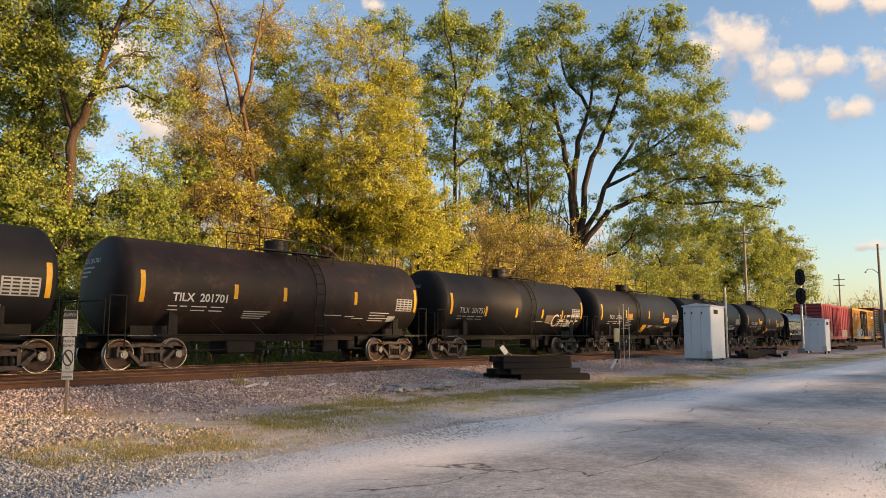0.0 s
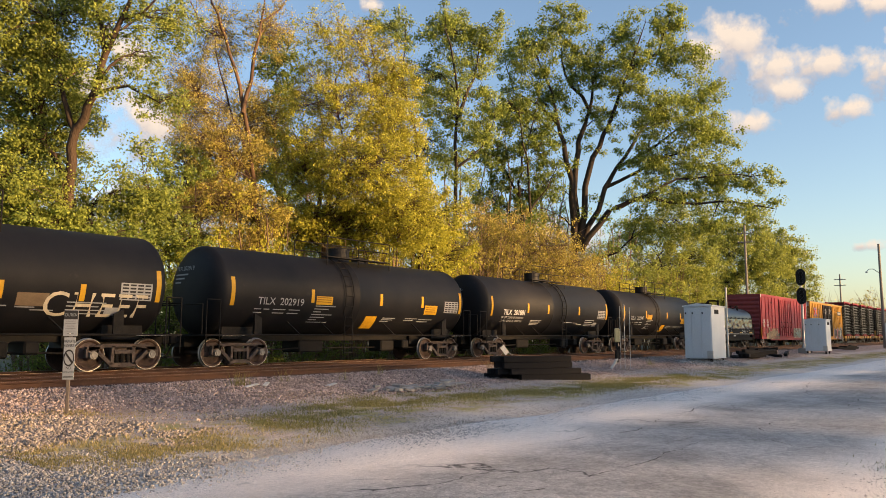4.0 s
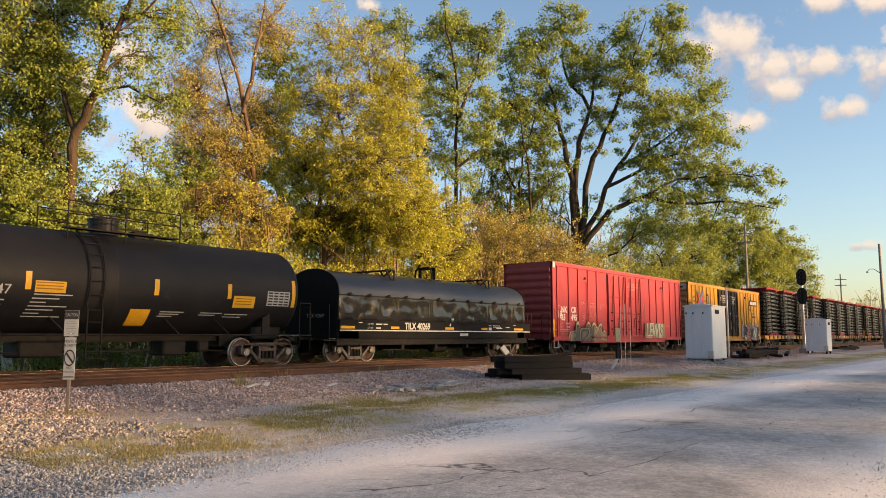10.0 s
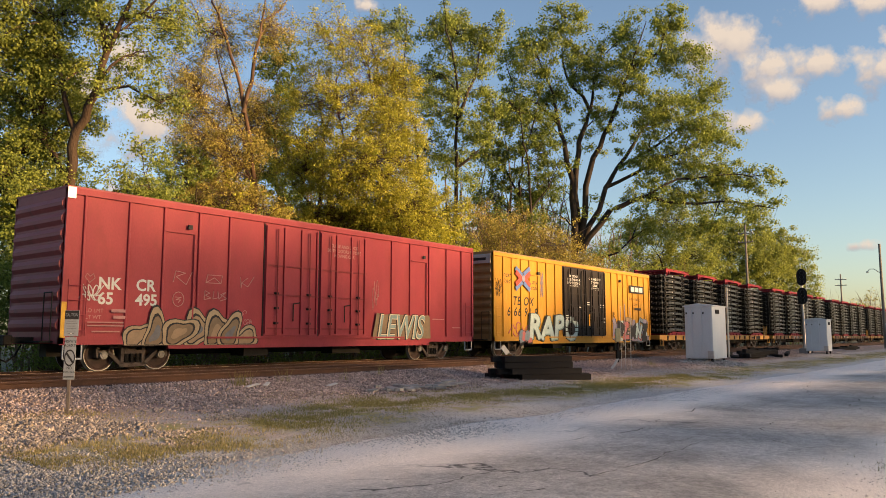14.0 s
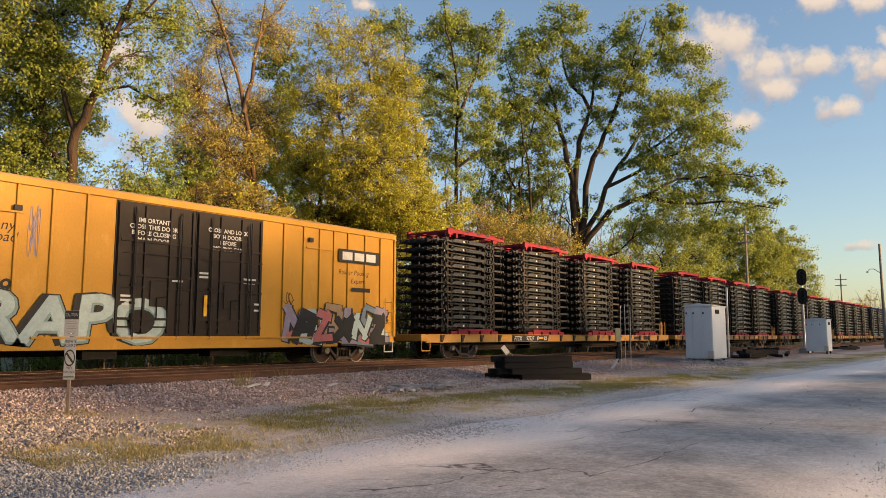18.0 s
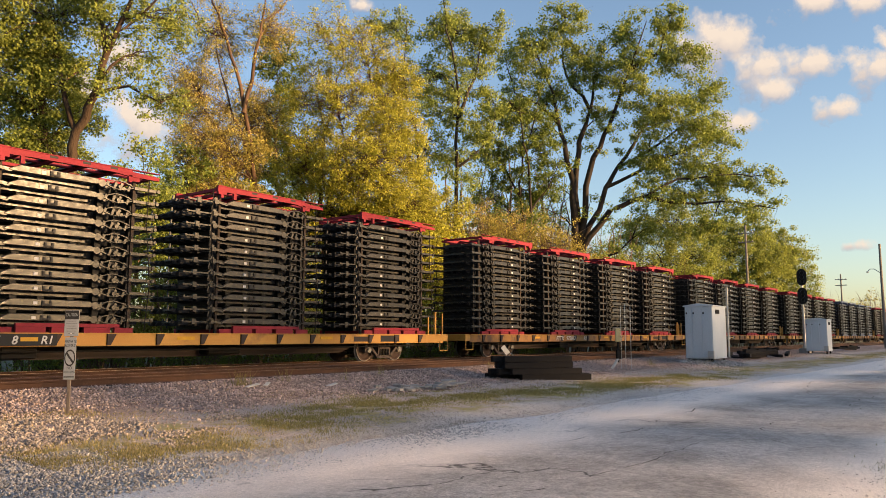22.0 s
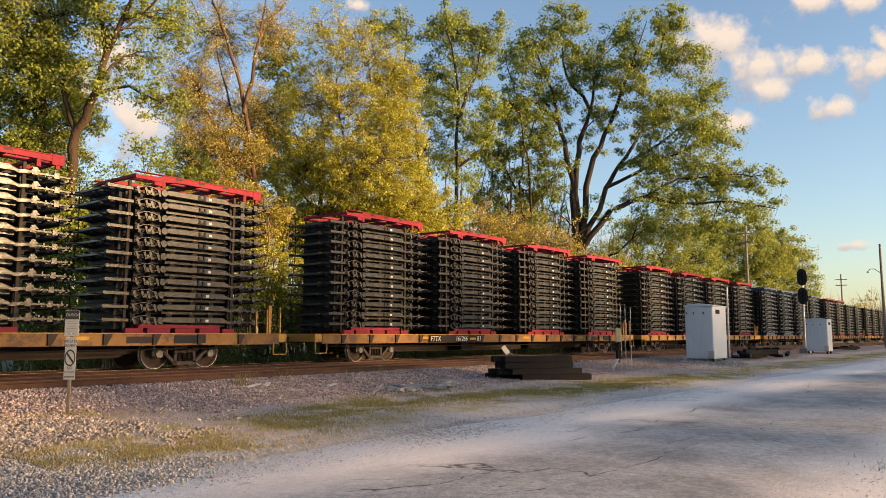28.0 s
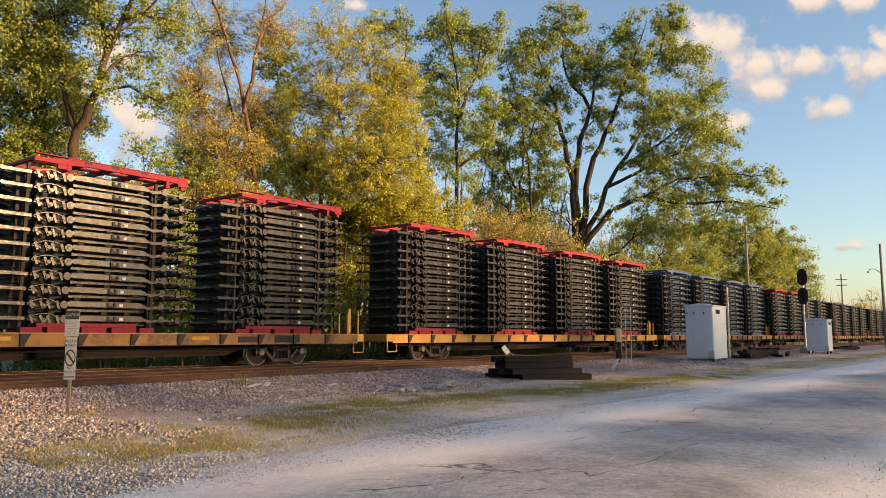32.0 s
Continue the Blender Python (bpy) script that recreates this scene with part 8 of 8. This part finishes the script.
def build_poles():
    for (x, y), h, arm, lab in (((105.5, 30), 16.6, 1.9, "grey timber utility pole beside the bushes"), ((175, 31), 14.5, 2.2, "distant timber utility pole with cross arms"),
                                ((106.6, 14.35), 13.0, 0, "dark timber pole with a curved lamp arm")):
        top = thing("utility_pole", lab, "pole", at=(x, y, 0))
        part("pole", tube(bmesh.new(), (0, 0, -0.5), (0, 0, h), 0.2, 0.14, 10), M_POLE, top)
        if arm:
            for z in (h - 1.05, h - 2.25):
                part("cross_arm", boxes((-0.06, 0.06, -arm / 2, arm / 2, z - 0.15, z)), M_POLE, top)
                for yy in (-0.9, -0.4, 0.4, 0.9):
                    part("insulator", tube(bmesh.new(), (0, yy, z), (0, yy, z + 0.16), 0.05, 0.04, 6), M_ALU, top)
        elif y < 20:
            part("lamp_arm", rod([(0, 0, 9.3), (-0.3, 0.7, 9.9), (-0.4, 1.2, 9.9), (-0.45, 1.4, 9.6)], 0.04), M_ALU, top)
            part("lamp_head", boxes((-0.6, -0.3, 1.3, 1.55, 9.45, 9.62), bev=0.03), M_ALU, top)
            part("pole_box", boxes((-0.3, 0.3, -0.5, -0.15, 0.3, 3.2), bev=0.02), M_HUT, top, "grey meter cabinet on the pole")


def build_switch_stand():
    """A slim white-legged marker with a yellow plate, and thin whip rods."""
    x, y = 31.0, 14.4
    z = ground_z(x, y)
    top = thing("derail_marker", "yellow plate on a dark stand with a white conduit foot", "marker", at=pose(x, y, z, 0, 0, -30))
    part("stand", rod([(0, 0, 0.3), (0, 0, 1.2)], 0.05), M_STEEL, top)
    part("plate", boxes((-0.11, 0.11, -0.06, 0.06, 1.18, 1.78), bev=0.03), M_CREAMPLATE, top, "pale cream-yellow box", at=pose(0, 0, 0, 0, 0, -22))
    part("crank", boxes((-0.1, 0.14, -0.06, 0.06, 0.45, 0.85), bev=0.02), M_STEEL, top)
    part("conduit", rod([(-0.35, 0, 0.05), (-0.2, 0, 0.2), (0, 0, 0.5)], 0.06, 8), M_WHITE, top, "white plastic conduit")
    for dx, h in ((0.15, 2.75), (0.36, 2.85), (0.62, 2.7)):
        w = part("whip_rod", rod([(0, 0, -0.1), (0.02, 0, h)], 0.014), M_ALU, at=pose(x + dx * 0.8, y - dx * 0.6, z))
        tagged(w, "thin upright steel whip rod in the gravel", "rod", "whip rods")


# ---- clouds ----
def cloud_material():
    m, t, b = nodes_of("cloud")
    coords = t.nodes.new("ShaderNodeTexCoord")
    tc = coords.outputs["Generated"]
    ob = t.nodes.new("ShaderNodeObjectInfo").outputs["Random"]
    ce = t.nodes.new("ShaderNodeVectorMath")
    ce.operation = "MULTIPLY_ADD"
    ce.inputs[1].default_value, ce.inputs[2].default_value = (2, 2, 0), (-1, -1, 0)
    t.links.new(tc, ce.inputs[0])
    ln = t.nodes.new("ShaderNodeVectorMath")
    ln.operation = "LENGTH"
    t.links.new(ce.outputs[0], ln.inputs[0])
    n = t.nodes.new("ShaderNodeTexNoise")
    n.noise_dimensions = "4D"
    n.inputs["Scale"].default_value, n.inputs["Detail"].default_value, n.inputs["Roughness"].default_value = 0.0095, 10, 0.60
    t.links.new(coords.outputs["Object"], n.inputs["Vector"])
    w = t.nodes.new("ShaderNodeMath")
    w.operation = "MULTIPLY"
    w.inputs[1].default_value = 40
    t.links.new(ob, w.inputs[0])
    t.links.new(w.outputs[0], n.inputs["W"])
    body = t.nodes.new("ShaderNodeMath")
    body.operation = "MULTIPLY_ADD"
    body.inputs[1].default_value = 5.2
    t.links.new(n.outputs["Fac"], body.inputs[0])
    neg = t.nodes.new("ShaderNodeMath")
    neg.operation = "MULTIPLY_ADD"
    neg.inputs[1].default_value, neg.inputs[2].default_value = -1.75, -1.45
    t.links.new(ln.outputs["Value"], neg.inputs[0])
    t.links.new(neg.outputs[0], body.inputs[2])
    alpha = ramp(t, body.outputs[0], 0.0, 0.95)
    sp = t.nodes.new("ShaderNodeSeparateXYZ")
    t.links.new(tc, sp.inputs[0])
    ad = t.nodes.new("ShaderNodeMath")
    ad.operation = "MULTIPLY_ADD"
    ad.inputs[1].default_value = 0.7
    t.links.new(n.outputs["Fac"], ad.inputs[0])
    t.links.new(sp.outputs["Y"], ad.inputs[2])
    # Warm sunlit tops and grey shaded undersides are painted by height and glow.
    col = ramp(t, ad.outputs[0], 0.58, 1.08, (0.46, 0.47, 0.54), (1.0, 0.87, 0.72))
    em = t.nodes.new("ShaderNodeEmission")
    em.inputs["Strength"].default_value = 0.34
    t.links.new(col, em.inputs["Color"])
    tr = t.nodes.new("ShaderNodeBsdfTransparent")
    mx = t.nodes.new("ShaderNodeMixShader")
    t.links.new(alpha, mx.inputs[0])
    t.links.new(tr.outputs[0], mx.inputs[1])
    t.links.new(em.outputs[0], mx.inputs[2])
    t.links.new(mx.outputs[0], t.nodes["Material Output"].inputs["Surface"])
    return m


CLOUDS = []
CLOUD_ROWS = ((73.4, 20.2, 155, 134), (75.4, 18.2, 125, 106), (76.5, 16.6, 115, 70), (73.8, 14.7, 124, 60), (78.5, 18.0, 165, 82), (80.1, 14.9, 119, 58), (82.6, 17.1, 125, 102),
              (82.4, 21.3, 100, 60), (79.3, 21.9, 153, 62), (81.1, 5.9, 75, 28), (71.4, 19.8, 96, 108), (29.9, 14.4, 208, 208), (28.2, 18.8, 166, 166), (45.7, 24.2, 78, 39), (25.7, 16.6, 146, 146),
              (29.4, 8.0, 494, 209), (58.5, 7.4, 491, 164), (66.7, 4.3, 179, 100), (46.0, 4.9, 491, 143), (84.2, 18.3, 100, 100))
CLOUD_DRIFT = Vector((-40.4, 52.0, 0))


def build_clouds():
    """Drifting sunset clouds, far sheets seen in front of the open sky. Azimuth and height in degrees, half sizes in metres."""
    mat = cloud_material()
    far = 2200.0  # metres
    for az, up, w, h in CLOUD_ROWS:
        a, e = radians(az), radians(up)
        d = Vector((math.sin(a) * math.cos(e), math.cos(a) * math.cos(e), math.sin(e)))
        p = EYE + d * (far + 40.0 * len(CLOUDS))
        bm = bmesh.new()
        n = 8
        g = [[bm.verts.new((w * (2 * i / n - 1), h * (2 * j / n - 1), 0)) for j in range(n + 1)] for i in range(n + 1)]
        for i in range(n):
            for j in range(n):
                bm.faces.new((g[i][j], g[i + 1][j], g[i + 1][j + 1], g[i][j + 1]))
        m = Matrix.Translation(p) @ (-d).to_track_quat("Z", "Y").to_matrix().to_4x4()
        ob = part("cloud", bm, mat, at=m)
        tagged(ob, "soft cumulus cloud glowing with painted-in low sunlight", "cloud", "sunset clouds", kind="structure")
        ob.visible_shadow = False
        CLOUDS.append((ob, m))


build_ground()
build_road()
build_sign()
build_tracks()
build_ties()
hut((40.0, 13.24), 1.46, 2.2, 2.74, "white aluminium signal hut on a gravel pad", True)
hut((64.6, 12.6), 1.55, 1.6, 2.41, "white metal signal cabinet beside the mast", False)
build_signal()
build_poles()
build_switch_stand()
build_tanks()
build_coil_car()
build_boxcars()
build_flats()
build_trees()
build_shrubs()
build_shade_trees()
build_clouds()
build_grass()
build_stones()


def motions():
    times = [2.0 * k for k in range(17)]
    for ob, u in TRAIN:
        m = ob.matrix_basis.copy()
        rows = []
        for t in times:
            k = m.copy()
            k.translation.x = u - travel(t)
            rows.append((t, k))
        walk(ob, rows)
    steps = [0.1 * k for k in range(321)]
    turns = [pose(0, 0, 0, 0, math.degrees(-travel(t) / WHEEL_R), 0) for t in steps]
    for w in WHEELS:
        base = Matrix.Translation(w.matrix_basis.translation)
        walk(w, [(t, base @ r) for t, r in zip(steps, turns)])
    for ob, m in CLOUDS:
        a = m.copy()
        a.translation -= CLOUD_DRIFT * 0.28
        b = m.copy()
        b.translation += CLOUD_DRIFT * 0.72
        walk(ob, [(0.0, a), (16.0, a.lerp(b, 0.5)), (32.0, b)])


motions()
